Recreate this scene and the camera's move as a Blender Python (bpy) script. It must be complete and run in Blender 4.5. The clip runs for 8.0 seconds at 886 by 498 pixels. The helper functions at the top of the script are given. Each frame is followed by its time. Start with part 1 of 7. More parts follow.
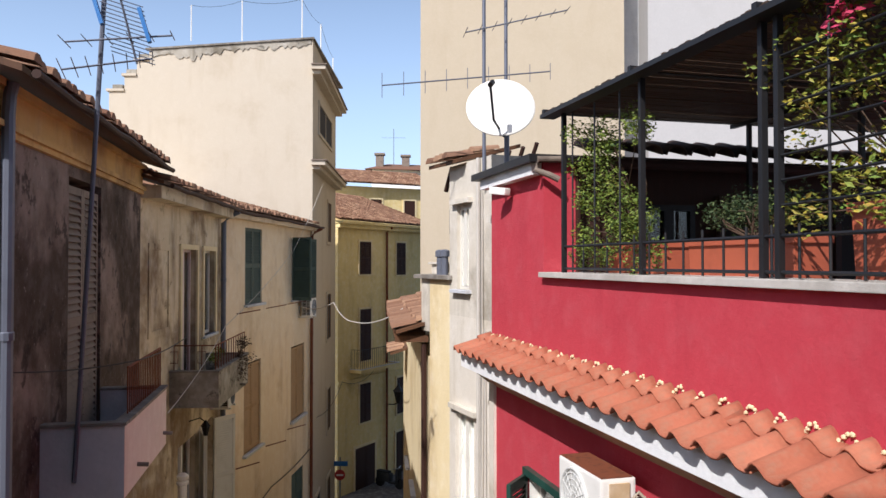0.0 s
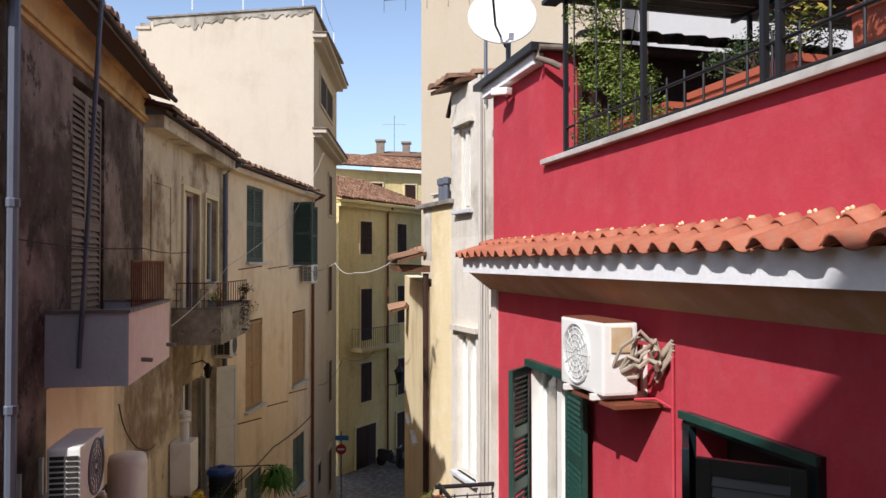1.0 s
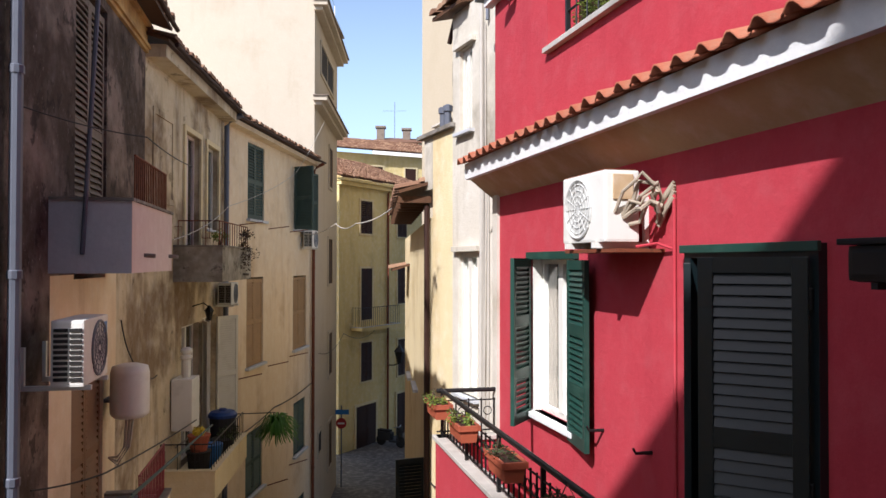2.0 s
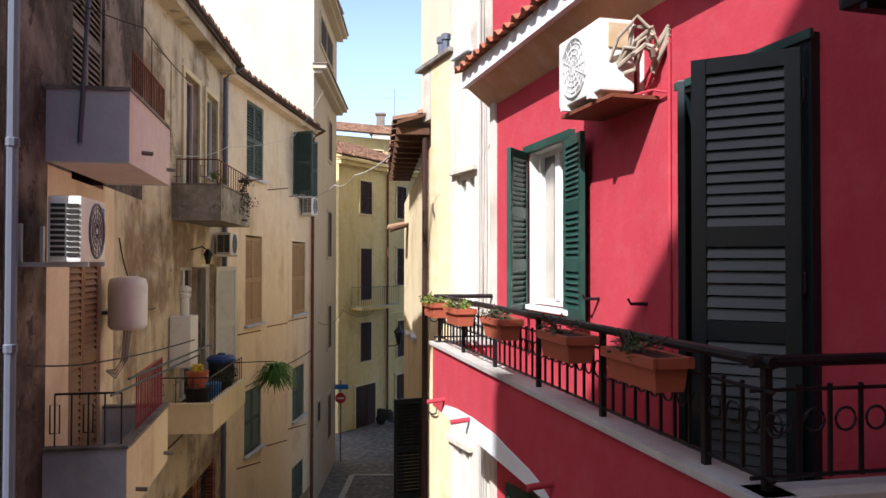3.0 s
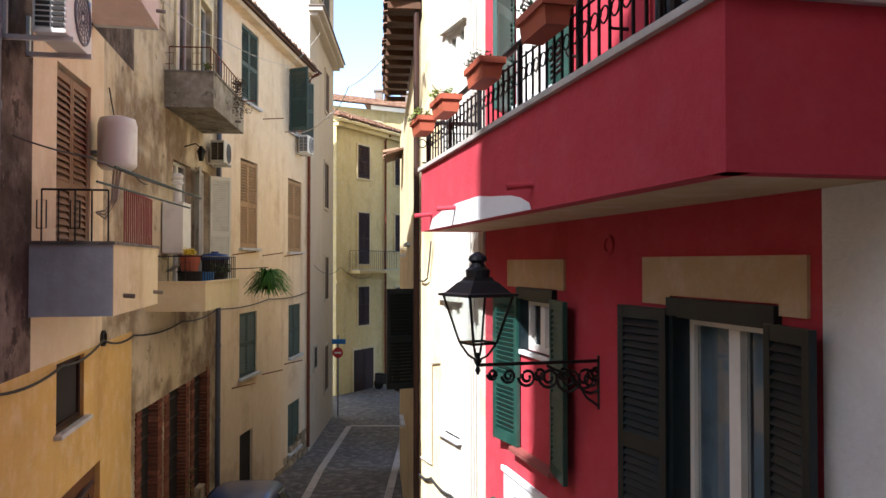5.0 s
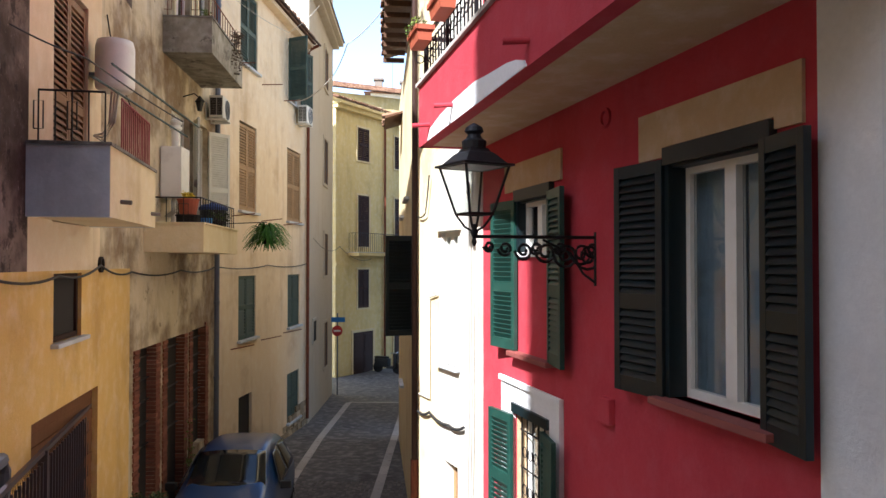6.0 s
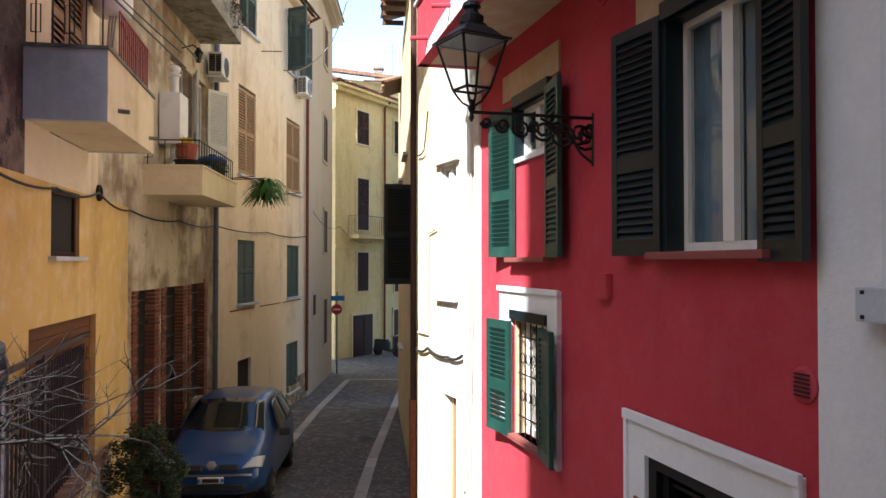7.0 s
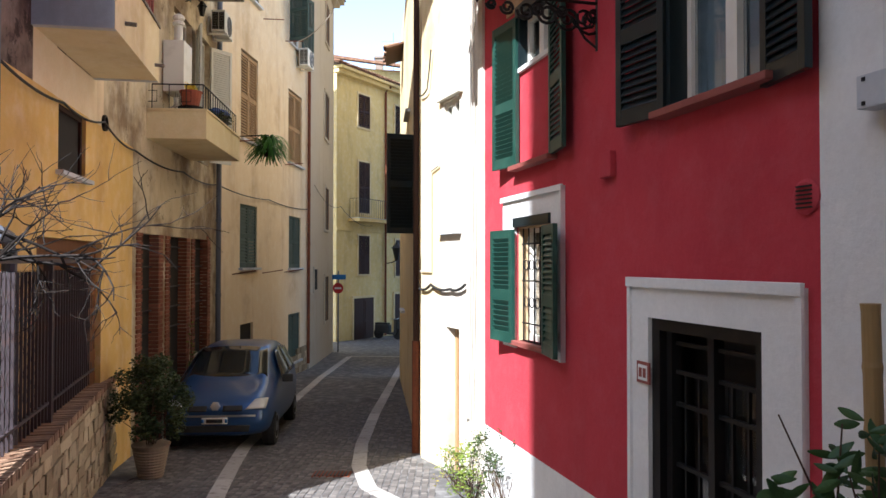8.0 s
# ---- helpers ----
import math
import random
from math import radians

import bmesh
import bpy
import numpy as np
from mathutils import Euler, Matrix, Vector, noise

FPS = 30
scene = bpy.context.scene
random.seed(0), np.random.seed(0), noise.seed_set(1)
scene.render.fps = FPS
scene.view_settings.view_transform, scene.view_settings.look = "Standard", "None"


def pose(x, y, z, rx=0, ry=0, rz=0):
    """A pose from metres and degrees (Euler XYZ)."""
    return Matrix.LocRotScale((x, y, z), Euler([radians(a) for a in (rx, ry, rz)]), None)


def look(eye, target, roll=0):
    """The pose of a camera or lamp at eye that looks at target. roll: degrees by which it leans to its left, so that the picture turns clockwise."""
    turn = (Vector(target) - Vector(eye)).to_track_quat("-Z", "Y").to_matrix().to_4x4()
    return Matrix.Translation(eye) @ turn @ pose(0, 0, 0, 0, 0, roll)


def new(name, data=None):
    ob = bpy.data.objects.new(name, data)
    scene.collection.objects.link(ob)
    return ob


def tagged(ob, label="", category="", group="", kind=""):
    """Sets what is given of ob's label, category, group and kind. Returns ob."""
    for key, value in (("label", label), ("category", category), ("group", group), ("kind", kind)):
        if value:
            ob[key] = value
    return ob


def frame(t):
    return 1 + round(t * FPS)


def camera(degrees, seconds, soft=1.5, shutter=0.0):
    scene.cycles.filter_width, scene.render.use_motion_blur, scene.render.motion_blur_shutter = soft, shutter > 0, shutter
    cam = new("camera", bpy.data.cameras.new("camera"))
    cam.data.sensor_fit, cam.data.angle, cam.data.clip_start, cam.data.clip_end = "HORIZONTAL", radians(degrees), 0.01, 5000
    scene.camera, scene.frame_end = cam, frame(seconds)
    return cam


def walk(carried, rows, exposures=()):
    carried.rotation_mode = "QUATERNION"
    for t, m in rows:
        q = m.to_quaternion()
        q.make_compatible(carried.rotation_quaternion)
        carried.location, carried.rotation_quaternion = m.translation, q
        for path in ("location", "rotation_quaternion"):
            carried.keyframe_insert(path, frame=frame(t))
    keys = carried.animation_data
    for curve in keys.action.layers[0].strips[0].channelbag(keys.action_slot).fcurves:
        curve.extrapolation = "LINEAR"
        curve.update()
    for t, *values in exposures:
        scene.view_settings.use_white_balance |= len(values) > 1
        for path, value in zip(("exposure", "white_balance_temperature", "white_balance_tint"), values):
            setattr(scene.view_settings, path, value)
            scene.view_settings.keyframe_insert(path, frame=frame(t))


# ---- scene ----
cam = camera(60.9, 8.0)
EXPOSURES = [(0.0, 0.17, 6050, 15), (1.5, 0.29, 6000, 15), (3.0, 0.76, 5880, 15), (4.0, 1.03, 5800, 14), (5.0, 1.28, 5720, 12), (6.5, 1.5, 5650, 10), (8.0, 1.52, 5650, 10)]
METRES, EYE, TILT, LEAN, TURN = 7.7, 10.0, 1.05, 0.0, 0.0
ROWS = [
    (0.0, 0.0, 0.0, 0.0, 0.0, 0.0, -0.0),
    (0.5, 0.0001, -0.0027, -0.0662, 0.03, -0.03, -0.01),
    (1.0, -0.0024, -0.0052, -0.1341, 0.03, -0.03, 0.03),
    (1.5, -0.0053, -0.0078, -0.2013, 0.02, -0.05, -0.02),
    (3.0, -0.0008, -0.011, -0.4014, 0.03, -0.08, -0.09),
    (3.5, 0.004, -0.0107, -0.4664, 0.05, -0.06, -0.08),
    (4.0, 0.0105, -0.009, -0.5263, 0.07, -0.08, -0.1),
    (4.5, 0.0158, -0.0068, -0.5865, 0.09, -0.07, -0.08),
    (5.0, 0.0163, -0.0123, -0.6487, 0.05, -0.03, -0.01),
    (6.5, 0.0217, -0.0106, -0.8265, 0.06, 0.01, -0.01),
    (7.0, 0.0224, -0.0106, -0.8841, 0.06, 0.02, -0.02),
    (7.5, 0.0207, -0.0131, -0.9415, 0.08, 0.03, 0.0),
    (8.0, 0.0174, -0.0187, -0.9978, 0.07, 0.03, -0.05),
]
walk(cam, [(t, pose(0, 0, EYE, TILT, LEAN, TURN) @ pose(METRES * x, METRES * y, METRES * z, 90 + pitch, roll, yaw)) for t, x, y, z, yaw, pitch, roll in ROWS],
     EXPOSURES)

# ---- light ----
SUN_ELEV, SUN_DIR = 42.0, Vector((0.5, 0.866, 0.0))
world = bpy.data.worlds.new("sky_world")
scene.world = world
world.use_nodes = True
wn, wl = world.node_tree.nodes, world.node_tree.links
wn.clear()
sky = wn.new("ShaderNodeTexSky")
sky.sky_type, sky.sun_disc = "NISHITA", False
sky.sun_elevation, sky.sun_rotation = radians(SUN_ELEV), math.atan2(-SUN_DIR.x, -SUN_DIR.y)
sky.air_density, sky.dust_density, sky.ozone_density = 1.0, 2.0, 1.5
bg, wout = wn.new("ShaderNodeBackground"), wn.new("ShaderNodeOutputWorld")
bg.inputs["Strength"].default_value = 0.1
wl.new(sky.outputs["Color"], bg.inputs["Color"])
# bright haze all round the horizon, thinning out upwards
where, part_z, thin = wn.new("ShaderNodeTexCoord"), wn.new("ShaderNodeSeparateXYZ"), wn.new("ShaderNodeMapRange")
wl.new(where.outputs["Generated"], part_z.inputs[0])
wl.new(part_z.outputs["Z"], thin.inputs["Value"])
thin.interpolation_type = "SMOOTHSTEP"
thin.inputs["From Min"].default_value, thin.inputs["From Max"].default_value = 0.05, 0.6
thin.inputs["To Min"].default_value, thin.inputs["To Max"].default_value = 0.5, 0.03
haze, both = wn.new("ShaderNodeBackground"), wn.new("ShaderNodeAddShader")
haze.inputs["Color"].default_value = (0.62, 0.8, 1.0, 1.0)
wl.new(thin.outputs["Result"], haze.inputs["Strength"])
wl.new(bg.outputs["Background"], both.inputs[0])
wl.new(haze.outputs["Background"], both.inputs[1])
wl.new(both.outputs["Shader"], wout.inputs["Surface"])
sun_data = bpy.data.lights.new("sun", "SUN")
sun_data.energy, sun_data.angle, sun_data.color = 5.0, radians(0.5), (1.0, 0.96, 0.9)
sun = new("sun", sun_data)
ce, se = math.cos(radians(SUN_ELEV)), math.sin(radians(SUN_ELEV))
sun.rotation_euler = Vector((SUN_DIR.x * ce, SUN_DIR.y * ce, -se)).to_track_quat("-Z", "Y").to_euler()


# ---- materials ----
def rgb(h):
    """Linear colour from a hex sRGB paint colour."""
    out = []
    for i in (0, 2, 4):
        c = int(h[i:i + 2], 16) / 255
        out.append(c / 12.92 if c < 0.04045 else ((c + 0.055) / 1.055) ** 2.4)
    return (*out, 1.0)


class Mat:
    """A node material under construction."""

    def __init__(self, name, rough=0.8, metal=0.0, spec=0.5):
        self.m = bpy.data.materials.new(name)
        self.m.use_nodes = True
        self.nt = self.m.node_tree
        self.b = self.nt.nodes["Principled BSDF"]
        self.b.inputs["Roughness"].default_value = rough
        self.b.inputs["Metallic"].default_value = metal
        self.b.inputs["Specular IOR Level"].default_value = spec
        self.tc = self.nt.nodes.new("ShaderNodeTexCoord")

    def link(self, a, b):
        self.nt.links.new(a, b)

    def coords(self, scale=(1, 1, 1)):
        mp = self.nt.nodes.new("ShaderNodeMapping")
        mp.inputs["Scale"].default_value = scale
        self.link(self.tc.outputs["Object"], mp.inputs["Vector"])
        return mp.outputs["Vector"]

    def noise(self, size, detail=6, stretch=(1, 1, 1), rough=0.6):
        n = self.nt.nodes.new("ShaderNodeTexNoise")
        n.inputs["Scale"].default_value = 1.0 / size
        n.inputs["Detail"].default_value = detail
        n.inputs["Roughness"].default_value = rough
        self.link(self.coords(stretch), n.inputs["Vector"])
        return n.outputs["Fac"]

    def step(self, fac, lo, hi):
        r = self.nt.nodes.new("ShaderNodeMapRange")
        r.inputs["From Min"].default_value, r.inputs["From Max"].default_value = lo, hi
        r.interpolation_type = "SMOOTHSTEP"
        self.link(fac, r.inputs["Value"])
        return r.outputs["Result"]

    def times(self, fac, k):
        r = self.nt.nodes.new("ShaderNodeMath")
        r.operation = "MULTIPLY"
        self.link(fac, r.inputs[0])
        if isinstance(k, float):
            r.inputs[1].default_value = k
        else:
            self.link(k, r.inputs[1])
        return r.outputs[0]

    def height(self, lo, hi):
        """0 below z = lo, 1 above z = hi, in object space."""
        sp = self.nt.nodes.new("ShaderNodeSeparateXYZ")
        self.link(self.tc.outputs["Object"], sp.inputs[0])
        return self.step(sp.outputs["Z"], lo, hi)

    def mix(self, fac, a, b, mode="MIX"):
        x = self.nt.nodes.new("ShaderNodeMix")
        x.data_type, x.blend_type = "RGBA", mode
        if isinstance(fac, (int, float)):
            x.inputs["Factor"].default_value = fac
        else:
            self.link(fac, x.inputs["Factor"])
        for key, v in (("A", a), ("B", b)):
            sock = [s for s in x.inputs if s.name == key and s.type == "RGBA"][0]
            if isinstance(v, tuple):
                sock.default_value = v
            else:
                self.link(v, sock)
        return [s for s in x.outputs if s.type == "RGBA"][0]

    def colour(self, c):
        if isinstance(c, tuple):
            self.b.inputs["Base Color"].default_value = c
        else:
            self.link(c, self.b.inputs["Base Color"])
        return self

    def bump(self, fac, strength=0.3, dist=0.01):
        n = self.nt.nodes.new("ShaderNodeBump")
        n.inputs["Strength"].default_value, n.inputs["Distance"].default_value = strength, dist
        self.link(fac, n.inputs["Height"])
        self.link(n.outputs["Normal"], self.b.inputs["Normal"])
        return self

    def random(self):
        o = self.nt.nodes.new("ShaderNodeObjectInfo")
        return o.outputs["Random"]

    def island(self):
        o = self.nt.nodes.new("ShaderNodeNewGeometry")
        return o.outputs["Random Per Island"]


def plaster(name, base, stain, patch=0.5, streak=0.35, lo=0.5, hi=0.7, dirt=None, rough=0.9, haze=0.16, fleck=None):
    m = Mat(name, rough, spec=0.25)
    n1, n2 = m.noise(1.3, 8), m.noise(0.5, 8, (1, 1, 0.16))
    fine = m.noise(0.035, 4)
    c = m.mix(m.times(m.step(n1, lo, hi), patch), rgb(base), rgb(stain))
    c = m.mix(m.times(m.step(n2, 0.5, 0.72), streak), c, rgb(stain))
    c = m.mix(m.times(m.step(m.noise(0.22, 6), 0.42, 0.75), haze), c, (1, 0.97, 0.92, 1))
    if dirt:
        c = m.mix(m.times(m.step(m.noise(0.35, 9, rough=0.75), dirt[1], dirt[1] + 0.08), dirt[2]), c, rgb(dirt[0]))
    if fleck:
        c = m.mix(m.times(m.step(m.noise(0.045, 5, (1, 1, 0.5), 0.8), 0.6, 0.68), fleck[1]), c, rgb(fleck[0]))
    c = m.mix(0.22, c, m.mix(fine, (0.6, 0.6, 0.6, 1), (1.3, 1.3, 1.3, 1)), "MULTIPLY")
    m.colour(c)
    m.bump(m.noise(0.06, 8, rough=0.7), 0.35, 0.02)
    return m.m


def paint(name, base, worn, rough=0.5, metal=0.0, amount=0.3, size=0.25, bump=0.15):
    m = Mat(name, rough, metal)
    m.colour(m.mix(m.times(m.step(m.noise(size, 7), 0.48, 0.7), amount), rgb(base), rgb(worn)))
    m.bump(m.noise(0.02, 5), bump, 0.004)
    return m.m


def pieces(name, a, b, c, rough=0.85, by_object=True, grime="4a4038"):
    """Stone or clay pieces, each its own tone."""
    m = Mat(name, rough, spec=0.3)
    rnd = m.random() if by_object else m.island()
    ramp = m.nt.nodes.new("ShaderNodeValToRGB")
    ramp.color_ramp.elements[0].color, ramp.color_ramp.elements[1].color = rgb(a), rgb(c)
    e = ramp.color_ramp.elements.new(0.5)
    e.color = rgb(b)
    m.link(rnd, ramp.inputs["Fac"])
    col = m.mix(m.times(m.step(m.noise(0.12, 7), 0.52, 0.72), 0.55), ramp.outputs["Color"], rgb(grime))
    col = m.mix(0.3, col, m.mix(m.noise(0.02, 3), (0.55, 0.55, 0.55, 1), (1.4, 1.4, 1.4, 1)), "MULTIPLY")
    m.colour(col)
    m.bump(m.noise(0.03, 7), 0.4, 0.012)
    return m.m


def wood(name, a, b, rough=0.7):
    m = Mat(name, rough, spec=0.3)
    m.colour(m.mix(m.noise(0.05, 6, (1, 1, 0.08)), rgb(a), rgb(b)))
    m.bump(m.noise(0.02, 5, (1, 1, 0.08)), 0.3, 0.006)
    return m.m


def glass(name):
    m = Mat(name, 0.02)
    m.colour((0.9, 0.95, 0.95, 1))
    m.b.inputs["Transmission Weight"].default_value = 1.0
    m.b.inputs["IOR"].default_value = 1.45
    return m.m


M_RED = plaster("red_render", "b83e48", "a2323d", 0.4, 0.4, 0.46, 0.72, dirt=("c8707a", 0.7, 0.35), haze=0.02)
M_WHITE = plaster("white_render", "d2cabb", "a3967e", 0.55, 0.55, dirt=("8d8474", 0.72, 0.5))
M_TRIM = plaster("white_trim", "e4e3e0", "c8c5c0", 0.35, 0.25, dirt=("a8a49c", 0.74, 0.4))
M_GREYW = plaster("weathered_white_render", "c9c1b1", "857b69", 0.7, 0.65, dirt=("5d574c", 0.66, 0.6))
M_CREAM = plaster("cream_render", "dfcda2", "b89d6c", 0.5, 0.35, dirt=("9c8a68", 0.7, 0.5))
M_DARK = plaster("blackened_render", "86756b", "46382f", 1.0, 0.85, 0.38, 0.56, dirt=("2a211e", 0.53, 0.8), fleck=("b0a49a", 0.6), haze=0.05)
M_BROWN = plaster("stained_tan_render", "d0bf9f", "7a6248", 0.85, 0.75, 0.44, 0.62, dirt=("57452f", 0.58, 0.65), fleck=("d8c8a8", 0.3))
M_OCHRE = plaster("ochre_render", "dcb56a", "b48a50", 0.5, 0.35, dirt=("b0a48c", 0.68, 0.5))
M_CORNICE = plaster("stained_ochre_render", "c9a266", "8a6844", 0.75, 0.7, 0.42, 0.62, dirt=("5c4632", 0.62, 0.6), haze=0.05)
M_YELLOW = plaster("pale_yellow_render", "e6d0ae", "b8996f", 0.45, 0.4, dirt=("a08a64", 0.72, 0.4))
M_LEMON = plaster("lemon_render", "dfca8e", "b8a26c", 0.4, 0.4)
M_OFFWHITE = plaster("offwhite_render", "bdb29f", "aa9b84", 0.35, 0.35, dirt=("8f8474", 0.72, 0.35), haze=0.03)
M_BEIGE = plaster("beige_render", "b8aa92", "ac9c82", 0.2, 0.3, haze=0.02)
M_GREY = plaster("grey_cement", "c2c4c7", "96948f", 0.45, 0.4, dirt=("5c5850", 0.68, 0.5))
M_MOSS = plaster("mossy_cement", "a39c8e", "6b6354", 0.8, 0.7, 0.44, 0.62, dirt=("3d382d", 0.54, 0.7))
M_CAPDARK = plaster("blackened_coping", "7d766c", "4a443b", 0.8, 0.5)
M_MARBLE = plaster("marble_slab", "bcb6ac", "847d72", 0.7, 0.4, rough=0.6)
M_ROAD = plaster("road_stone", "5f5d5c", "474544", 0.6, 0.1)
M_KERB = pieces("pale_kerb_stone", "b4b0aa", "a39e98", "c2bdb6")
M_PALE = plaster("pale_grey_render", "dcdbdc", "c2bfbe", 0.35, 0.3, haze=0.05)
M_PINK = plaster("pink_render", "d9c4bc", "b9a498", 0.4, 0.3)
M_GREEN = paint("dark_green_paint", "1e4037", "355a4e", 0.42, amount=0.5)
M_NIGHT = paint("blackish_green_paint", "131f22", "1e2b2e", 0.4)
M_IRON = paint("black_iron", "1d1c1c", "3c302a", 0.5, 0.4)
M_POST = paint("dark_steel", "242426", "38332f", 0.5, 0.3)
M_PVC = paint("white_plastic", "e4e0d6", "c4beb0", 0.4)
M_ACW = paint("white_enamel", "e6e3da", "b8b2a4", 0.4, size=0.3)
M_RUST = paint("rusty_steel", "7a4228", "4f2c1e", 0.8, 0.2, 0.7, 0.05)
M_PIPE = paint("grey_pipe", "646873", "4c4f58", 0.5, 0.2)
M_CLAY = pieces("terracotta_tile", "a8634a", "9c5a42", "b37055", grime="94705a")
M_CLAYROOF = pieces("old_roof_tile", "8a6a54", "75523e", "a58468", by_object=False)
# roof clay again, with the pergola's shade put into the colour
M_SHADETILE = pieces("shade_darkened_roof_tile", "4a3a32", "3a2d28", "5e4a3e", grime="2c2522")
M_POT = paint("terracotta_plastic", "a8553a", "8a4632", 0.6, amount=0.6)
M_BROWNSH = paint("brown_shutter_paint", "8a6848", "6d5038", 0.65, amount=0.5)
M_TANSH = paint("tan_shutter_paint", "a5845c", "8a6c48", 0.65, amount=0.5)
M_DKGREEN = paint("faded_green_paint", "3b4f4a", "2e3e3c", 0.6, amount=0.5)
M_WHITESH = paint("white_shutter_paint", "d8d4c8", "b8b2a2", 0.6)
M_CREAMTRIM = plaster("cream_band", "c2a681", "a68a66", 0.35, 0.2)
M_SILL = paint("red_stone_sill", "8a4a42", "6c3a34", 0.7)
M_WOOD = wood("old_roof_timber", "6d4a30", "3f2b1e")
M_DOORWOOD = wood("brown_door_wood", "7c5230", "5a3a22")
M_DARKWOOD = wood("dark_door_wood", "43291f", "2a1a14")
M_GLASS = glass("window_glass")
M_CURTAIN = paint("pale_blue_curtain", "8496a4", "5c6c78", 0.9, amount=0.7, size=0.4)
# Near-black for black plastic, and for shade painted into rooms and openings.
M_BLACKSHADE = paint("black_parts_and_room_shade", "25211e", "1a1716", 0.9)
M_LEAF = pieces("ivy_leaf", "5d7430", "7d8a35", "3f5a26", 0.55, False, "6b5a24")
M_FERN = pieces("fern_frond", "4c7a26", "3d6a20", "64903a", 0.5, False, "4a6a24")
M_LEAFD = pieces("shrub_leaf", "3d4f2c", "2c3c22", "566238", 0.6, False, "57492c")
M_LEAFY = pieces("yellowing_leaf", "8a8a35", "5f7a30", "b09a3c", 0.55, False, "8a4a2c")
M_FLOWER = pieces("pink_flower", "a02848", "c04060", "8a2038", 0.6, False, "a02848")
M_TWIG = wood("bare_twig", "5a4636", "3c2e24")
M_BRICK = pieces("brick", "83503c", "6e3f2e", "96604a", by_object=True)
M_CAPBRICK = pieces("weathered_capping_brick", "8f6f58", "7b5c48", "a5866c", by_object=True)
M_GREYSH = paint("weathered_grey_brown_paint", "7a6d60", "584d43", 0.75, amount=0.7)
M_BLOCKW = plaster("far_white_render", "b3b0ac", "a5a19b", 0.2, 0.25, haze=0.02)
M_BARK = wood("dark_bark", "281e17", "17110d")
M_CABLE = paint("black_cable", "2a2826", "3c3835", 0.6)
M_CABLEW = paint("pale_cable", "b8b2a8", "9a948a", 0.6)


# ---- building helpers ----
WORLD_OF = {}


def thing(name, at, label="", category="", group="", kind=""):
    """An Empty at the base of a thing, to carry its parts."""
    ob = new(name)
    ob.empty_display_size = 0.1
    ob.matrix_basis = Matrix.Translation(at)
    WORLD_OF[ob] = Matrix.Translation(at)
    return tagged(ob, label, category, group, kind)


def part(name, bm, material, parent=None, label="", smooth=False, kind=""):
    """Links a bmesh, in world space, as one mesh object under its thing or part."""
    bmesh.ops.recalc_face_normals(bm, faces=bm.faces)
    me = bpy.data.meshes.new(name)
    bm.to_mesh(me)
    bm.free()
    me.materials.append(material)
    if smooth:
        for p in me.polygons:
            p.use_smooth = True
    ob = new(name, me)
    WORLD_OF[ob] = Matrix.Identity(4)
    if parent:
        ob.parent = parent
        ob.matrix_parent_inverse = WORLD_OF[parent].inverted()
    return tagged(ob, label, kind=kind)


def piece(name, me, m, parent, label=""):
    """One more object on a shared mesh, at the world pose m."""
    ob = new(name, me)
    ob.matrix_basis = m
    WORLD_OF[ob] = m
    if parent:
        ob.parent = parent
        ob.matrix_parent_inverse = WORLD_OF[parent].inverted()
    return tagged(ob, label)


def mesh_of(bm, name, material, smooth=False):
    bmesh.ops.recalc_face_normals(bm, faces=bm.faces)
    me = bpy.data.meshes.new(name)
    bm.to_mesh(me)
    bm.free()
    me.materials.append(material)
    if smooth:
        for p in me.polygons:
            p.use_smooth = True
    return me


def hexa(bm, pts):
    """A solid from eight corners: four below, four above, in the same order round."""
    v = [bm.verts.new(p) for p in pts]
    for f in ((0, 1, 2, 3), (4, 5, 6, 7), (0, 1, 5, 4), (1, 2, 6, 5), (2, 3, 7, 6), (3, 0, 4, 7)):
        bm.faces.new([v[i] for i in f])
    return v


def slab(bm, m, x0, x1, y0, y1, z0, z1, bevel=0.0):
    """A box between those bounds in the space of m."""
    v = hexa(bm, [m @ Vector(p) for p in ((x0, y0, z0), (x1, y0, z0), (x1, y1, z0), (x0, y1, z0),
                                          (x0, y0, z1), (x1, y0, z1), (x1, y1, z1), (x0, y1, z1))])
    if bevel:
        edges = list({e for q in v for e in q.link_edges})
        bmesh.ops.bevel(bm, geom=edges, offset=bevel, segments=2, profile=0.7, affect="EDGES")


def tube(bm, pts, r, sides=8, closed_ends=True):
    """A round bar along points; r is one radius or one a point."""
    pts = [Vector(p) for p in pts]
    rings = []
    for i, p in enumerate(pts):
        d = (pts[min(i + 1, len(pts) - 1)] - pts[max(i - 1, 0)]).normalized()
        a = d.cross(Vector((0, 0, 1)) if abs(d.z) < 0.9 else Vector((1, 0, 0))).normalized()
        b = d.cross(a)
        rr = r[i] if isinstance(r, (list, tuple)) else r
        rings.append([bm.verts.new(p + rr * (math.cos(k * math.tau / sides) * a + math.sin(k * math.tau / sides) * b)) for k in range(sides)])
    for q, w in zip(rings, rings[1:]):
        for k in range(sides):
            bm.faces.new((q[k], q[(k + 1) % sides], w[(k + 1) % sides], w[k]))
    if closed_ends:
        bm.faces.new(rings[0])
        bm.faces.new(rings[-1])


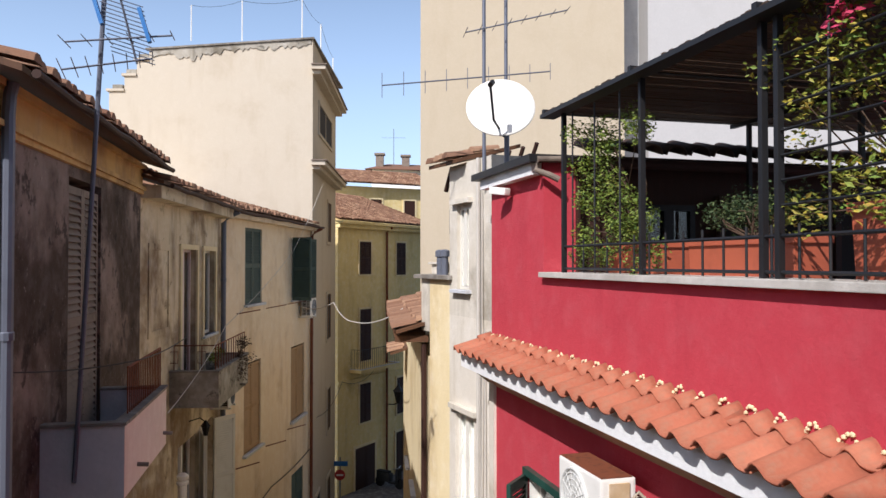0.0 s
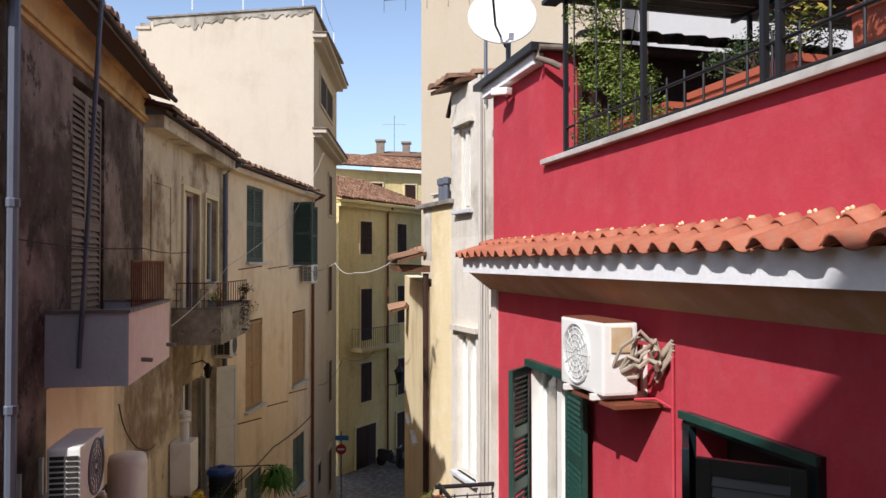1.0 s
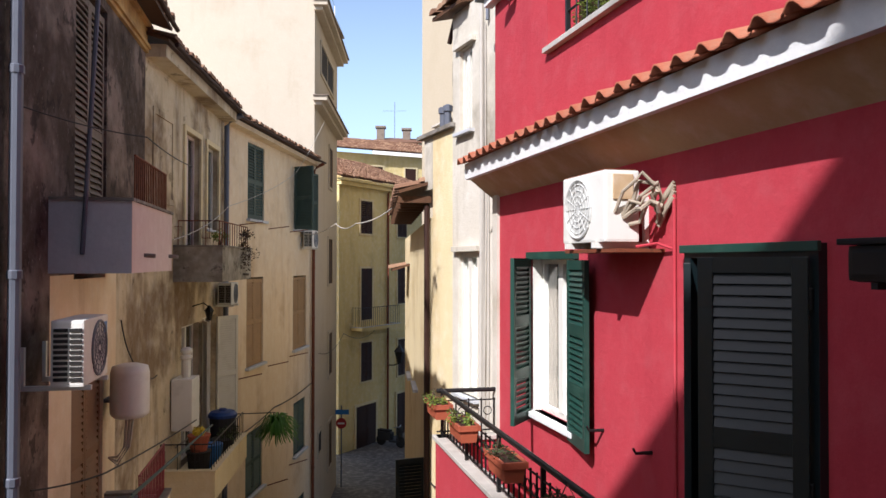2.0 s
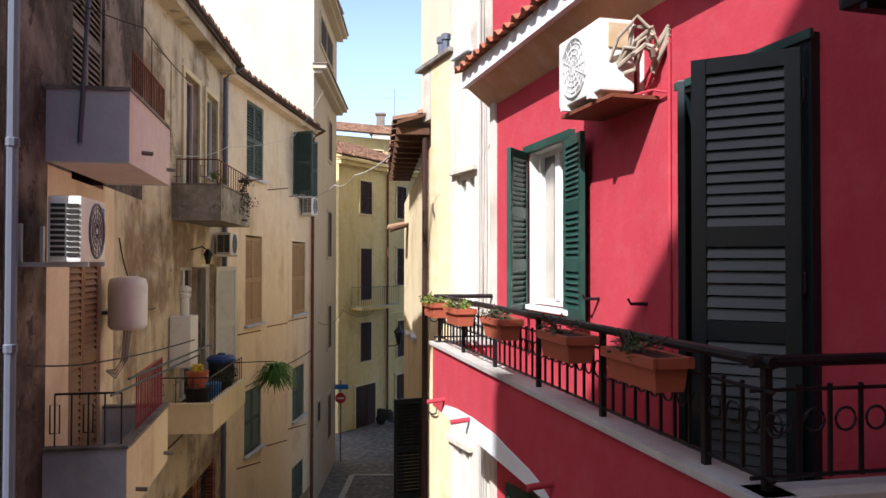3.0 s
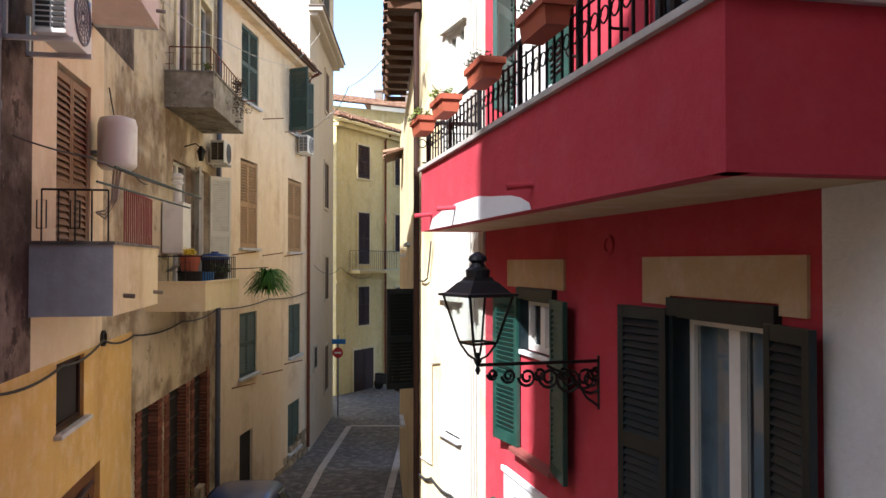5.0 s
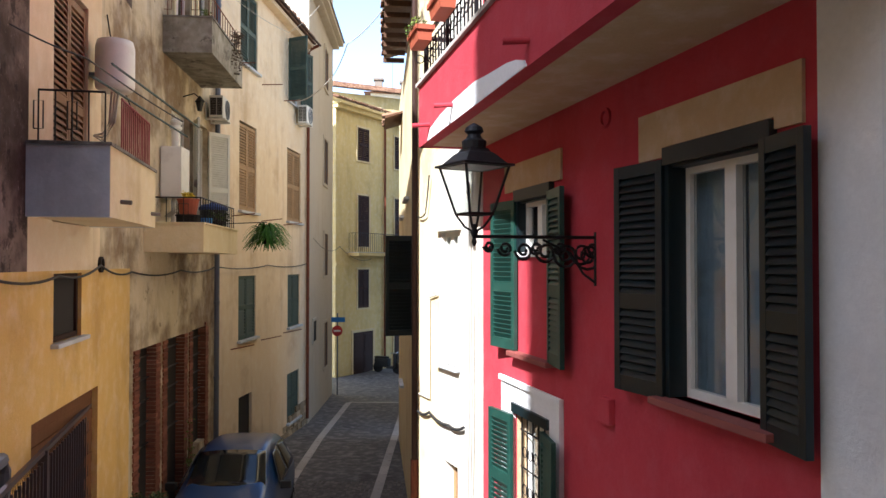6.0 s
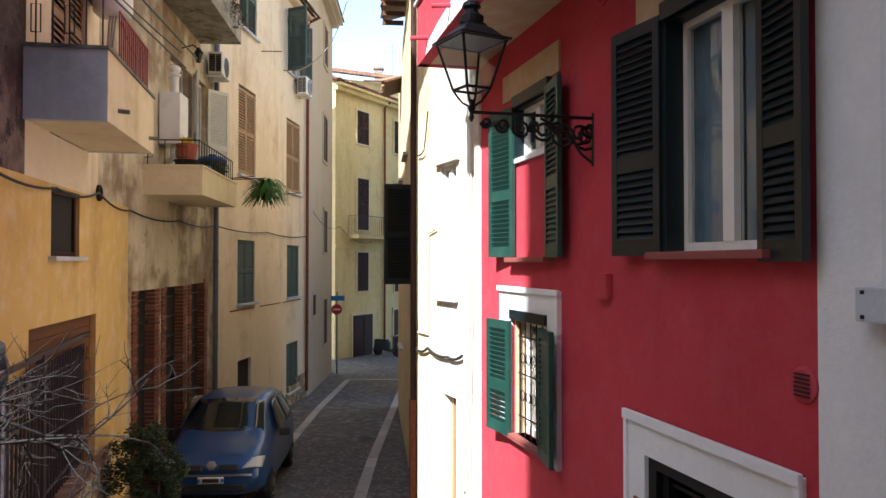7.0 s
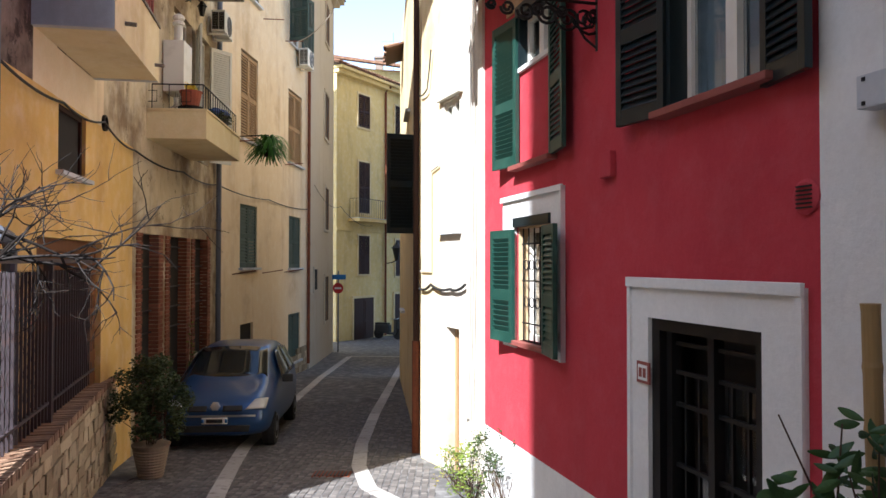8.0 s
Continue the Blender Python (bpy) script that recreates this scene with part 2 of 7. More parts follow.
def lathe(bm, m, profile, sides=16):
    """Turns (radius, height) pairs round the z axis of m."""
    rings = [[bm.verts.new(m @ Vector((r * math.cos(k * math.tau / sides), r * math.sin(k * math.tau / sides), z))) for k in range(sides)] for r, z in profile]
    for q, w in zip(rings, rings[1:]):
        for k in range(sides):
            bm.faces.new((q[k], q[(k + 1) % sides], w[(k + 1) % sides], w[k]))
    bm.faces.new(rings[0])
    bm.faces.new(rings[-1])


class Front:
    """A facade's line on the plan: s along it from a, in units of unit metres, d out into the street, z up."""

    def __init__(self, a, b, unit=1.0):
        self.a, self.b, self.unit = Vector(a), Vector(b), unit
        self.u = (self.b - self.a).normalized()
        self.n = Vector((self.u.y, -self.u.x))
        self.len = (self.b - self.a).length / unit

    def p(self, s, d, z):
        q = self.a + self.u * s * self.unit + self.n * d
        return Vector((q.x, q.y, z))

    def m(self, s=0.0, d=0.0, z=0.0):
        """A right-handed pose on the facade: x along -u, y outwards, z up."""
        o = self.p(s, d, z)
        return Matrix(((-self.u.x, self.n.x, 0, o.x), (-self.u.y, self.n.y, 0, o.y), (0, 0, 1, o.z), (0, 0, 0, 1)))

    def box(self, bm, s0, s1, d0, d1, z0, z1, bevel=0.0):
        slab(bm, self.m(), -s1 * self.unit, -s0 * self.unit, d0, d1, z0, z1, bevel)


def wall_mesh(f, s0, s1, z0, z1, thick, holes):
    """A wall on a facade line with rectangular openings (s0, s1, z0, z1) cut right through."""
    bm = bmesh.new()
    ss = sorted({s0, s1, *[v for h in holes for v in h[:2] if s0 < v < s1]})
    zs = sorted({z0, z1, *[v for h in holes for v in h[2:] if z0 < v < z1]})
    ns, nz = len(ss) - 1, len(zs) - 1

    def solid(i, j):
        if not (0 <= i < ns and 0 <= j < nz):
            return False
        cs, cz = (ss[i] + ss[i + 1]) / 2, (zs[j] + zs[j + 1]) / 2
        return not any(h[0] < cs < h[1] and h[2] < cz < h[3] for h in holes)

    cache = {}

    def v(i, j, k):
        if (i, j, k) not in cache:
            cache[i, j, k] = bm.verts.new(f.p(ss[i], -thick * k, zs[j]))
        return cache[i, j, k]

    for i in range(ns):
        for j in range(nz):
            if not solid(i, j):
                continue
            for k in (0, 1):
                bm.faces.new((v(i, j, k), v(i + 1, j, k), v(i + 1, j + 1, k), v(i, j + 1, k)))
            if not solid(i - 1, j):
                bm.faces.new((v(i, j, 0), v(i, j + 1, 0), v(i, j + 1, 1), v(i, j, 1)))
            if not solid(i + 1, j):
                bm.faces.new((v(i + 1, j, 0), v(i + 1, j + 1, 0), v(i + 1, j + 1, 1), v(i + 1, j, 1)))
            if not solid(i, j - 1):
                bm.faces.new((v(i, j, 0), v(i + 1, j, 0), v(i + 1, j, 1), v(i, j, 1)))
            if not solid(i, j + 1):
                bm.faces.new((v(i, j + 1, 0), v(i + 1, j + 1, 0), v(i + 1, j + 1, 1), v(i, j + 1, 1)))
    return bm


def ground_z(y):
    ys = (-60, 0, 4, 9.5, 12.5, 20, 29, 38, 60, 400)
    zs = (0.3, 0.25, 0.0, -0.4, -0.6, -0.95, -1.29, -1.6, -2.0, -2.0)
    for (a, b), (c, d) in zip(zip(ys, zs), zip(ys[1:], zs[1:])):
        if y <= c:
            return b + (d - b) * (y - a) / (c - a)
    return zs[-1]


# facade lines
FL1 = Front((-3.25, 4.7), (-4.42, 11.0))
FL1B = Front((-4.42, 11.0), (-4.80, 16.3))
FL2 = Front((-4.95, 16.3), (-4.3, 24.4))
FL3 = Front((-4.25, 24.5), (-4.5, 31.5))
FR = Front((0.546, 8.40), (2.774, 0.069))
FU = Front((0.543, 8.412), (2.774, 0.069), 1.035)
FW = Front((-0.19, 10.95), (0.587, 9.02))
FC = Front((-1.15, 22.0), (-0.19, 10.95))
FY = Front((-5.2, 37.3), (-2.6, 42.0))

# ---- ground ----
bm = bmesh.new()
xs = [-300, -60, -20, -8, -5, -3, -1, 1, 3, 8, 20, 60, 300]
ys = [-300, -60, -20, 0, 2, 4, 6, 8, 9.5, 11, 12.5, 16, 20, 25, 29, 33, 38, 48, 60, 120, 500]
gv = [[bm.verts.new((x, y, ground_z(y))) for x in xs] for y in ys]
for j in range(len(ys) - 1):
    for i in range(len(xs) - 1):
        bm.faces.new((gv[j][i], gv[j][i + 1], gv[j + 1][i + 1], gv[j + 1][i]))
ground = part("ground", bm, M_ROAD, None, "grey worn stone and asphalt lane sloping gently down", kind="structure")

# ---- houses: walls ----
def house(name, label):
    return thing(name, (0, 0, 0), label, "house")


def put_wall(name, f, s0, s1, z0, z1, holes, mat, parent, thick=0.4, label=""):
    return part(name, wall_mesh(f, s0, s1, z0, z1, thick, holes), mat, parent, label)


def body(pts, z0, z1):
    """The closed rest of a house from its plan, set behind its street wall."""
    bm = bmesh.new()
    lo = [bm.verts.new((x, y, z0)) for x, y in pts]
    hi = [bm.verts.new((x, y, z1)) for x, y in pts]
    bm.faces.new(lo)
    bm.faces.new(hi)
    for i in range(len(pts)):
        j = (i + 1) % len(pts)
        bm.faces.new((lo[i], lo[j], hi[j], hi[i]))
    return bm


G0 = -3.0
H_L1 = [(2.98, 4.22, 7.75, 10.88), (2.94, 4.16, 4.5, 7.05), (3.0, 3.98, 3.26, 3.97), (2.4, 4.71, -1.0, 2.57)]
H_L1B = [(2.12, 3.2, 7.7, 10.25), (3.7, 4.7, 8.57, 10.25), (2.04, 3.2, 4.3, 6.8), (3.5, 4.6, 4.3, 6.85),
         (0.39, 1.21, -1.0, 2.77), (1.84, 2.88, -1.0, 2.78), (3.49, 4.48, 0.5, 2.79)]
H_L2 = [(1.96, 3.23, 8.98, 10.86), (6.0, 7.35, 8.89, 10.75), (1.92, 3.18, 5.36, 7.55), (5.95, 7.43, 5.32, 7.51),
        (1.9, 3.17, 2.2, 3.76), (6.05, 7.33, 2.17, 3.73), (1.95, 2.9, -1.2, 0.82), (6.02, 7.28, -0.66, 0.79)]
H_R = [(1.13, 2.08, 6.5, 7.97), (3.87, 4.87, 5.35, 7.96), (3.88, 4.81, 3.26, 4.68), (1.27, 2.04, 4.18, 4.66), (1.2, 1.98, 1.58, 2.66), (3.63, 4.735, -0.3, 1.967)]

old_house = house("house", "old blackened plaster house with ochre patches and two balconies")
for s0, s1, z0, z1, mat, lab in ((1.0, 2.25, 4.0, 7.8, M_DARK, "soot-blackened plaster strip"), (2.25, 4.75, 4.0, 7.8, M_YELLOW, "sheltered pale yellow plaster"),
                                 (4.75, FL1.len, 4.0, 7.8, M_BROWN, "brown stained plaster"), (1.0, FL1.len, 7.8, 11.3, M_DARK, "soot-blackened upper plaster"),
                                 (1.0, FL1.len, G0, 4.0, M_OCHRE, "peeling ochre plaster")):
    put_wall("wall", FL1, s0, s1, z0, z1, H_L1, mat, old_house, 0.4, lab)
part("body", body([(-3.9, 5.75), (-4.85, 11.0), (-14, 11.0), (-14, 5.75)], G0, 11.2), M_DARK, old_house)
row_house = house("house", "tan stained row house with brick-framed ground floor openings")
put_wall("wall", FL1B, 0, FL1B.len, G0, 11.0, H_L1B, M_BROWN, row_house)
part("body", body([(-4.9, 11.02), (-5.3, 16.28), (-14, 16.28), (-14, 11.02)], G0, 11.0), M_BROWN, row_house)
yellow_house = house("house", "pale yellow plaster house with green and brown louvred shutters")
put_wall("wall", FL2, 0, FL2.len, G0, 11.15, H_L2, M_YELLOW, yellow_house)
part("body", body([(-5.45, 16.3), (-4.8, 24.38), (-14, 24.38), (-14, 16.3)], G0, 11.15), M_YELLOW, yellow_house)
tall_house = house("house", "tall off-white plaster house with moulded cornices and a parapet")
bm = bmesh.new()
hexa(bm, [(-4.25, 24.5, G0), (-4.5, 31.5, G0), (-9.6, 31.5, G0), (-9.6, 24.5, G0), (-4.25, 24.5, 17.3), (-4.5, 31.5, 17.3), (-9.6, 31.5, 16.95), (-9.6, 24.5, 16.95)])
part("body", bm, M_OFFWHITE, tall_house)
lemon_house = house("house", "lemon yellow corner house with brown shutters and tiled roof")
part("body", body([(-5.2, 37.3), (-0.9, 45.1), (-8, 50), (-12, 41)], G0, 12.0), M_LEMON, lemon_house)
red_house = house("house", "crimson painted house with white trim and dark green shutters")
put_wall("wall", FR, 0.145, 5.11, 0.56, 8.9, H_R, M_RED, red_house)
put_wall("plinth", FR, 0.145, 5.11, G0, 0.56, H_R, M_TRIM, red_house, 0.4, "white painted plinth")
put_wall("wall", FR, 5.11, 8.6, 5.4, 8.9, [], M_RED, red_house)
put_wall("wall", FR, 5.11, 5.47, G0, 5.4, [], M_TRIM, red_house, 0.4, "white corner strip")
put_wall("wall", FR, 5.47, 8.6, G0, 5.4, [], M_PALE, red_house, 0.4, "pale grey-white neighbouring plaster")
put_wall("wall", FU, 0, 1.45, 9.866, 10.93, [], M_RED, red_house, 0.3)
put_wall("wall", FU, 0, 7.6, 8.9, 9.866, [], M_RED, red_house, 0.3)
part("body", body([(1.0, 8.35), (3.12, 0.5), (9, 0.5), (9, 8.35)], G0, 8.85), M_RED, red_house)
white_house = house("house", "narrow weathered white plaster house with rough patched render")
H_W = [(0.95, 1.4, -1, 1.47), (0.85, 1.4, 2.74, 4.48), (0.95, 1.55, 6.2, 8.05), (1.0, 1.4, 9.65, 10.75)]
put_wall("wall", FW, 0, 0.75, G0, 9.77, [], M_CREAM, white_house, 0.4, "cream plaster corner")
put_wall("wall", FW, 0.75, FW.len, G0, 9.3, H_W, M_WHITE, white_house)
put_wall("wall", FW, 0.75, FW.len, 9.3, 11.3, H_W, M_GREYW, white_house, 0.4, "weathered grey upper wall")
part("body", body([(0.3, 11.0), (1.05, 9.05), (1.9, 9.4), (1.6, 14), (0.3, 14)], G0, 11.2), M_GREYW, white_house)
bm = bmesh.new()
FR.box(bm, -0.02, 0.145, -0.75, 0.03, G0, 8.85)
part("corner_strip", bm, M_WHITE, white_house, "white plaster corner strip")
side_house = house("house", "narrow cream house along the lane with an open dark shutter")
put_wall("wall", FC, 0, FC.len - 0.03, G0, 8.6, [], M_CREAM, side_house)
beige_block = house("apartment_building", "tall plain beige apartment block behind the lane")
part("body", body([(-0.72, 24), (5.8, 24), (5.8, 40), (-0.72, 40)], G0, 26), M_BEIGE, beige_block)
white_block = house("apartment_building", "tall white apartment block with a grey recess")
part("body", body([(6.62, 24.2), (22, 24.2), (22, 40), (6.62, 40)], G0, 26), M_BLOCKW, white_block)
part("recess", body([(5.8, 25.4), (6.62, 25.4), (6.62, 36), (5.8, 36)], G0, 25.5), M_GREY, white_block)
# unseen shadow caster, sized from the shade edge on the crimson wall
back_shade_block = house("apartment_building", "unseen tall block added behind the lane's open end to cast shade")
part("body", body([(-6.55, -6), (14, -6), (14, -16), (-6.55, -16)], G0, 18.4), M_BEIGE, back_shade_block)
# added out of view to hold back sky light from the crimson wall
garden_light_block = house("apartment_building", "unseen plain ochre block added to cut sky light from the garden side")
part("body", body([(-9.2, -9), (-9.2, 4.6), (-13, 4.6), (-13, -9)], G0, 11.5), M_OCHRE, garden_light_block)



# ---- openings: windows, shutters, doors ----
COUNT = {"window": 0, "door": 0}


def facing(at, d):
    """A pose at a point whose x axis runs along the plan direction d."""
    d = Vector(d).normalized()
    return Matrix(((d.x, -d.y, 0, at[0]), (d.y, d.x, 0, at[1]), (0, 0, 1, at[2]), (0, 0, 0, 1)))


SLATS = {}


def slat_mesh(w, mat, lean=58):
    key = (round(w, 3), mat.name, lean)
    if key not in SLATS:
        bm = bmesh.new()
        slab(bm, pose(0, 0, 0, lean), 0, w, -0.03, 0.03, -0.005, 0.005)
        SLATS[key] = mesh_of(bm, "slat", mat)
    return SLATS[key]


def shutter(parent, m, w, h, mat, mids=(0.42,), single=False, label="", pitch=0.045, st=0.06, lean=58):
    """A louvred leaf from its hinge at the origin of m along +x; slats are pieces of their own where the camera passes close."""
    bm = bmesh.new()
    rails = [(0, 0.1), (h - 0.08, h)] + [(h * k - 0.05, h * k + 0.05) for k in mids]
    slab(bm, m, 0, st, -0.02, 0.02, 0, h, 0.004)
    slab(bm, m, w - st, w, -0.02, 0.02, 0, h, 0.004)
    for a, b in rails:
        slab(bm, m, st, w - st, -0.018, 0.018, a, b)
    leaf = part("shutter", bm, mat, parent, label)
    rails.sort()
    zs = []
    for (a, b), (c, d) in zip(rails, rails[1:]):
        n = max(1, int((c - b) / pitch))
        zs += [b + (c - b) * (k + 0.5) / n for k in range(n)]
    if single:
        me = slat_mesh(w - 2 * st, mat, lean)
        for z in zs:
            piece("slat", me, m @ Matrix.Translation((st, 0, z)), leaf)
    else:
        bm = bmesh.new()
        for z in zs:
            slab(bm, m @ pose(st, 0, z, 58), 0, w - 2 * st, -0.03 * pitch / 0.05, 0.03 * pitch / 0.05, -0.005, 0.005)
        part("louvres", bm, mat, leaf)
    return leaf


def window(f, s0, s1, z0, z1, label, frame=None, sill=None, lights=2, depth=0.1, curtain=None, sill_out=0.08, reveal=None):
    """A glazed window set into its opening: frame, panes, a curtain or a near-black sheet painted as room shade behind,
    a sill.
    """
    COUNT["window"] += 1
    w = thing("window_%d" % COUNT["window"], f.p((s0 + s1) / 2, 0, z0), label, "window", kind="structure")
    bm = bmesh.new()
    t = 0.055
    f.box(bm, s0, s0 + t, -depth - 0.05, -depth, z0, z1)
    f.box(bm, s1 - t, s1, -depth - 0.05, -depth, z0, z1)
    f.box(bm, s0 + t, s1 - t, -depth - 0.05, -depth, z0, z0 + t)
    f.box(bm, s0 + t, s1 - t, -depth - 0.05, -depth, z1 - t, z1)
    step = (s1 - s0) / lights
    for k in range(1, lights):
        f.box(bm, s0 + k * step - 0.05, s0 + k * step + 0.05, -depth - 0.055, -depth + 0.012, z0 + t, z1 - t)
    part("window_frame", bm, frame or M_PVC, w)
    for k in range(lights):
        bm = bmesh.new()
        f.box(bm, s0 + k * step + t, s0 + (k + 1) * step - t, -depth - 0.035, -depth - 0.029, z0 + t, z1 - t)
        p = part("pane", bm, M_GLASS, w)
        p.visible_shadow = False
    bm = bmesh.new()
    n = 24
    base = -depth - 0.08
    vs = [[bm.verts.new(f.p(s0 + (s1 - s0) * i / n, base + 0.025 * math.sin(i * 1.9), z)) for z in (z0, z1)] for i in range(n + 1)]
    for a, b in zip(vs, vs[1:]):
        bm.faces.new((a[0], b[0], b[1], a[1]))
    # with no curtain given, the sheet is near-black: painted shade of the room
    part("curtain", bm, curtain or M_BLACKSHADE, w)
    if reveal:
        bm = bmesh.new()
        for a, b in ((s0, s0 + 0.014), (s1 - 0.014, s1)):
            f.box(bm, a, b, -depth + 0.002, 0.004, z0, z1)
        f.box(bm, s0 + 0.014, s1 - 0.014, -depth + 0.002, 0.004, z1 - 0.014, z1)
        part("reveal", bm, reveal, w)
    if sill:
        bm = bmesh.new()
        f.box(bm, s0 - 0.08, s1 + 0.08, -depth, sill_out, z0 - 0.045, z0, 0.008)
        part("window_sill", bm, sill, w)
    return w


def closed_leaves(f, s0, s1, z0, z1, mat, label, sill=None, n=2, d=-0.05):
    """A window whose louvred leaves are shut."""
    COUNT["window"] += 1
    w = thing("window_%d" % COUNT["window"], f.p((s0 + s1) / 2, 0, z0), label, "shuttered window", kind="structure")
    lw = (s1 - s0) / n
    for k in range(n):
        shutter(w, facing(f.p(s0 + k * lw + 0.004, d, z0), f.u), lw - 0.008, z1 - z0, mat, (0.5,), pitch=0.07)
    # near-black sheet: paints the unlit inside seen between the louvres
    bm = bmesh.new()
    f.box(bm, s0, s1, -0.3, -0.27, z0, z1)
    part("shade_backing", bm, M_BLACKSHADE, w)
    if sill:
        bm = bmesh.new()
        f.box(bm, s0 - 0.08, s1 + 0.08, -0.1, 0.1, z0 - 0.06, z0, 0.006)
        part("window_sill", bm, sill, w)
    return w


def lintel(parent, f, s0, s1, z0, z1, mat, name="lintel_board", d0=-0.1, d1=0.05):
    bm = bmesh.new()
    f.box(bm, s0, s1, d0, d1, z0, z1, 0.005)
    return part(name, bm, mat, parent)


def band(f, s0, s1, z0, z1, d, hole):
    """A raised plaster surround with the opening left free."""
    bm = bmesh.new()
    h0, h1, k0, k1 = hole
    f.box(bm, s0, h0, 0.0, d, z0, z1)
    f.box(bm, h1, s1, 0.0, d, z0, z1)
    f.box(bm, h0, h1, 0.0, d, k1, z1)
    if k0 > z0:
        f.box(bm, h0, h1, 0.0, d, z0, k0)
    return bm


# ---- red house ----
w = window(FR, 1.13, 2.08, 6.5, 7.97, "white framed window with open dark green louvred shutters", sill=M_TRIM, curtain=M_GREYSH, depth=0.09, reveal=M_PVC)
shutter(w, facing(FR.p(1.11, 0.03, 6.42), FR.u * 0.73 + FR.n * 0.68), 0.44, 1.55, M_GREEN, (0.3, 0.62), True)
shutter(w, facing(FR.p(2.03, 0.035, 6.42), FR.u * 0.99 + FR.n * 0.14), 0.5, 1.53, M_GREEN, (0.3, 0.62), True)
lintel(w, FR, 1.08, 2.16, 7.96, 8.03, M_GREEN, d1=0.06)
w = window(FR, 3.88, 4.81, 3.26, 4.68, "white framed window with open blackish green shutters and pale curtain", sill=M_SILL, curtain=M_CURTAIN, sill_out=0.12, depth=0.1, reveal=M_NIGHT)
shutter(w, facing(FR.p(3.86, 0.035, 3.24), -FR.u * 0.99 + FR.n * 0.14), 0.49, 1.48, M_NIGHT, (0.4,), True, lean=-58)
shutter(w, facing(FR.p(4.77, 0.035, 3.2), FR.u * 0.985 + FR.n * 0.17), 0.4, 1.5, M_NIGHT, (0.4,), True)
lintel(w, FR, 3.86, 4.84, 4.68, 4.79, M_NIGHT)
part("casing", band(FR, 3.81, 4.87, 3.26, 4.68, 0.028, (3.9, 4.79, 3.26, 4.68)), M_NIGHT, w)
part("surround", band(FR, 3.53, 5.035, 4.74, 5.04, 0.02, (3.86, 4.84, 4.7, 4.8)), M_CREAMTRIM, w, "cream plaster band over the window")
w = window(FR, 1.27, 2.04, 4.18, 4.66, "small window with open green louvred shutters", frame=M_PVC, sill=M_TRIM, depth=0.06, reveal=M_NIGHT, sill_out=0.03)
bm = bmesh.new()
FR.box(bm, 1.15, 2.12, 0.0, 0.1, 3.2, 3.245, 0.008)
part("lower_sill", bm, M_SILL, w, "red stone sill below the painted panel")
shutter(w, facing(FR.p(1.25, 0.035, 3.25), -FR.u * 0.99 + FR.n * 0.14), 0.5, 1.43, M_GREEN, (0.42,), True)
shutter(w, facing(FR.p(2.05, 0.035, 3.24), FR.u * 0.985 + FR.n * 0.17), 0.46, 1.45, M_GREEN, (0.42,), True)
lintel(w, FR, 1.22, 2.09, 4.66, 4.77, M_NIGHT)
part("casing", band(FR, 1.22, 2.09, 4.18, 4.66, 0.028, (1.285, 2.025, 4.18, 4.66)), M_NIGHT, w)
part("surround", band(FR, 0.9, 2.266, 4.77, 5.03, 0.02, (1.22, 2.09, 4.7, 4.775)), M_CREAMTRIM, w, "cream plaster band over the window")
w = window(FR, 1.2, 1.98, 1.58, 2.66, "small barred window with open green louvred shutters", frame=M_PVC, sill=M_SILL, curtain=M_GREYSH, depth=0.1, reveal=M_CREAMTRIM)
shutter(w, facing(FR.p(1.2, 0.06, 1.55), -FR.u * 0.99 + FR.n * 0.14), 0.46, 1.09, M_GREEN, (0.42,), True)
shutter(w, facing(FR.p(1.95, 0.06, 1.54), FR.u * 0.985 + FR.n * 0.17), 0.43, 1.1, M_GREEN, (0.42,), True)
lintel(w, FR, 1.15, 2.03, 2.66, 2.75, M_NIGHT)
part("surround", band(FR, 0.805, 2.275, 1.5, 2.96, 0.025, (1.15, 2.03, 1.5, 2.75)), M_TRIM, w, "white plaster band round the window")
bm = bmesh.new()
FR.box(bm, 0.79, 2.29, 0.025, 0.05, 2.92, 2.97)
FR.box(bm, 2.24, 2.28, 0.025, 0.045, 1.5, 2.92)
part("moulding", bm, M_TRIM, w)
grille = bmesh.new()
for k in range(6):
    s = 1.24 + k * 0.14
    tube(grille, [FR.p(s, -0.03, 1.58), FR.p(s, -0.03, 2.66)], 0.008, 6)
for z in (1.75, 2.15, 2.5):
    tube(grille, [FR.p(1.2, -0.03, z), FR.p(1.98, -0.03, z)], 0.008, 6)
for k in range(5):
    for z in (1.95, 2.3):
        cx = 1.31 + k * 0.14
        tube(grille, [FR.p(cx + 0.05 * math.cos(a), -0.03, z + 0.05 * math.sin(a)) for a in [j * math.tau / 10 for j in range(11)]], 0.005, 5)
part("grille", grille, M_IRON, w, "black wrought iron grille")

# closed louvred door onto the balcony
COUNT["door"] += 1
fd = thing("door_%d" % COUNT["door"], FR.p(4.37, 0, 5.4), "tall dark green louvred balcony door, both leaves ajar", "door", kind="structure")
part("door_frame", band(FR, 3.8, 4.945, 5.36, 8.03, 0.05, (3.87, 4.87, 5.36, 7.96)), M_NIGHT, fd)
bm = bmesh.new()
FR.box(bm, 3.78, 4.965, 0.05, 0.075, 7.99, 8.04, 0.005)
part("head_moulding", bm, M_GREEN, fd)
shutter(fd, facing(FR.p(4.9, 0.07, 5.4), -FR.u * 0.7 + FR.n * 0.71), 0.52, 2.56, M_NIGHT, (0.453, 0.64), True, pitch=0.055, st=0.075, lean=-70)
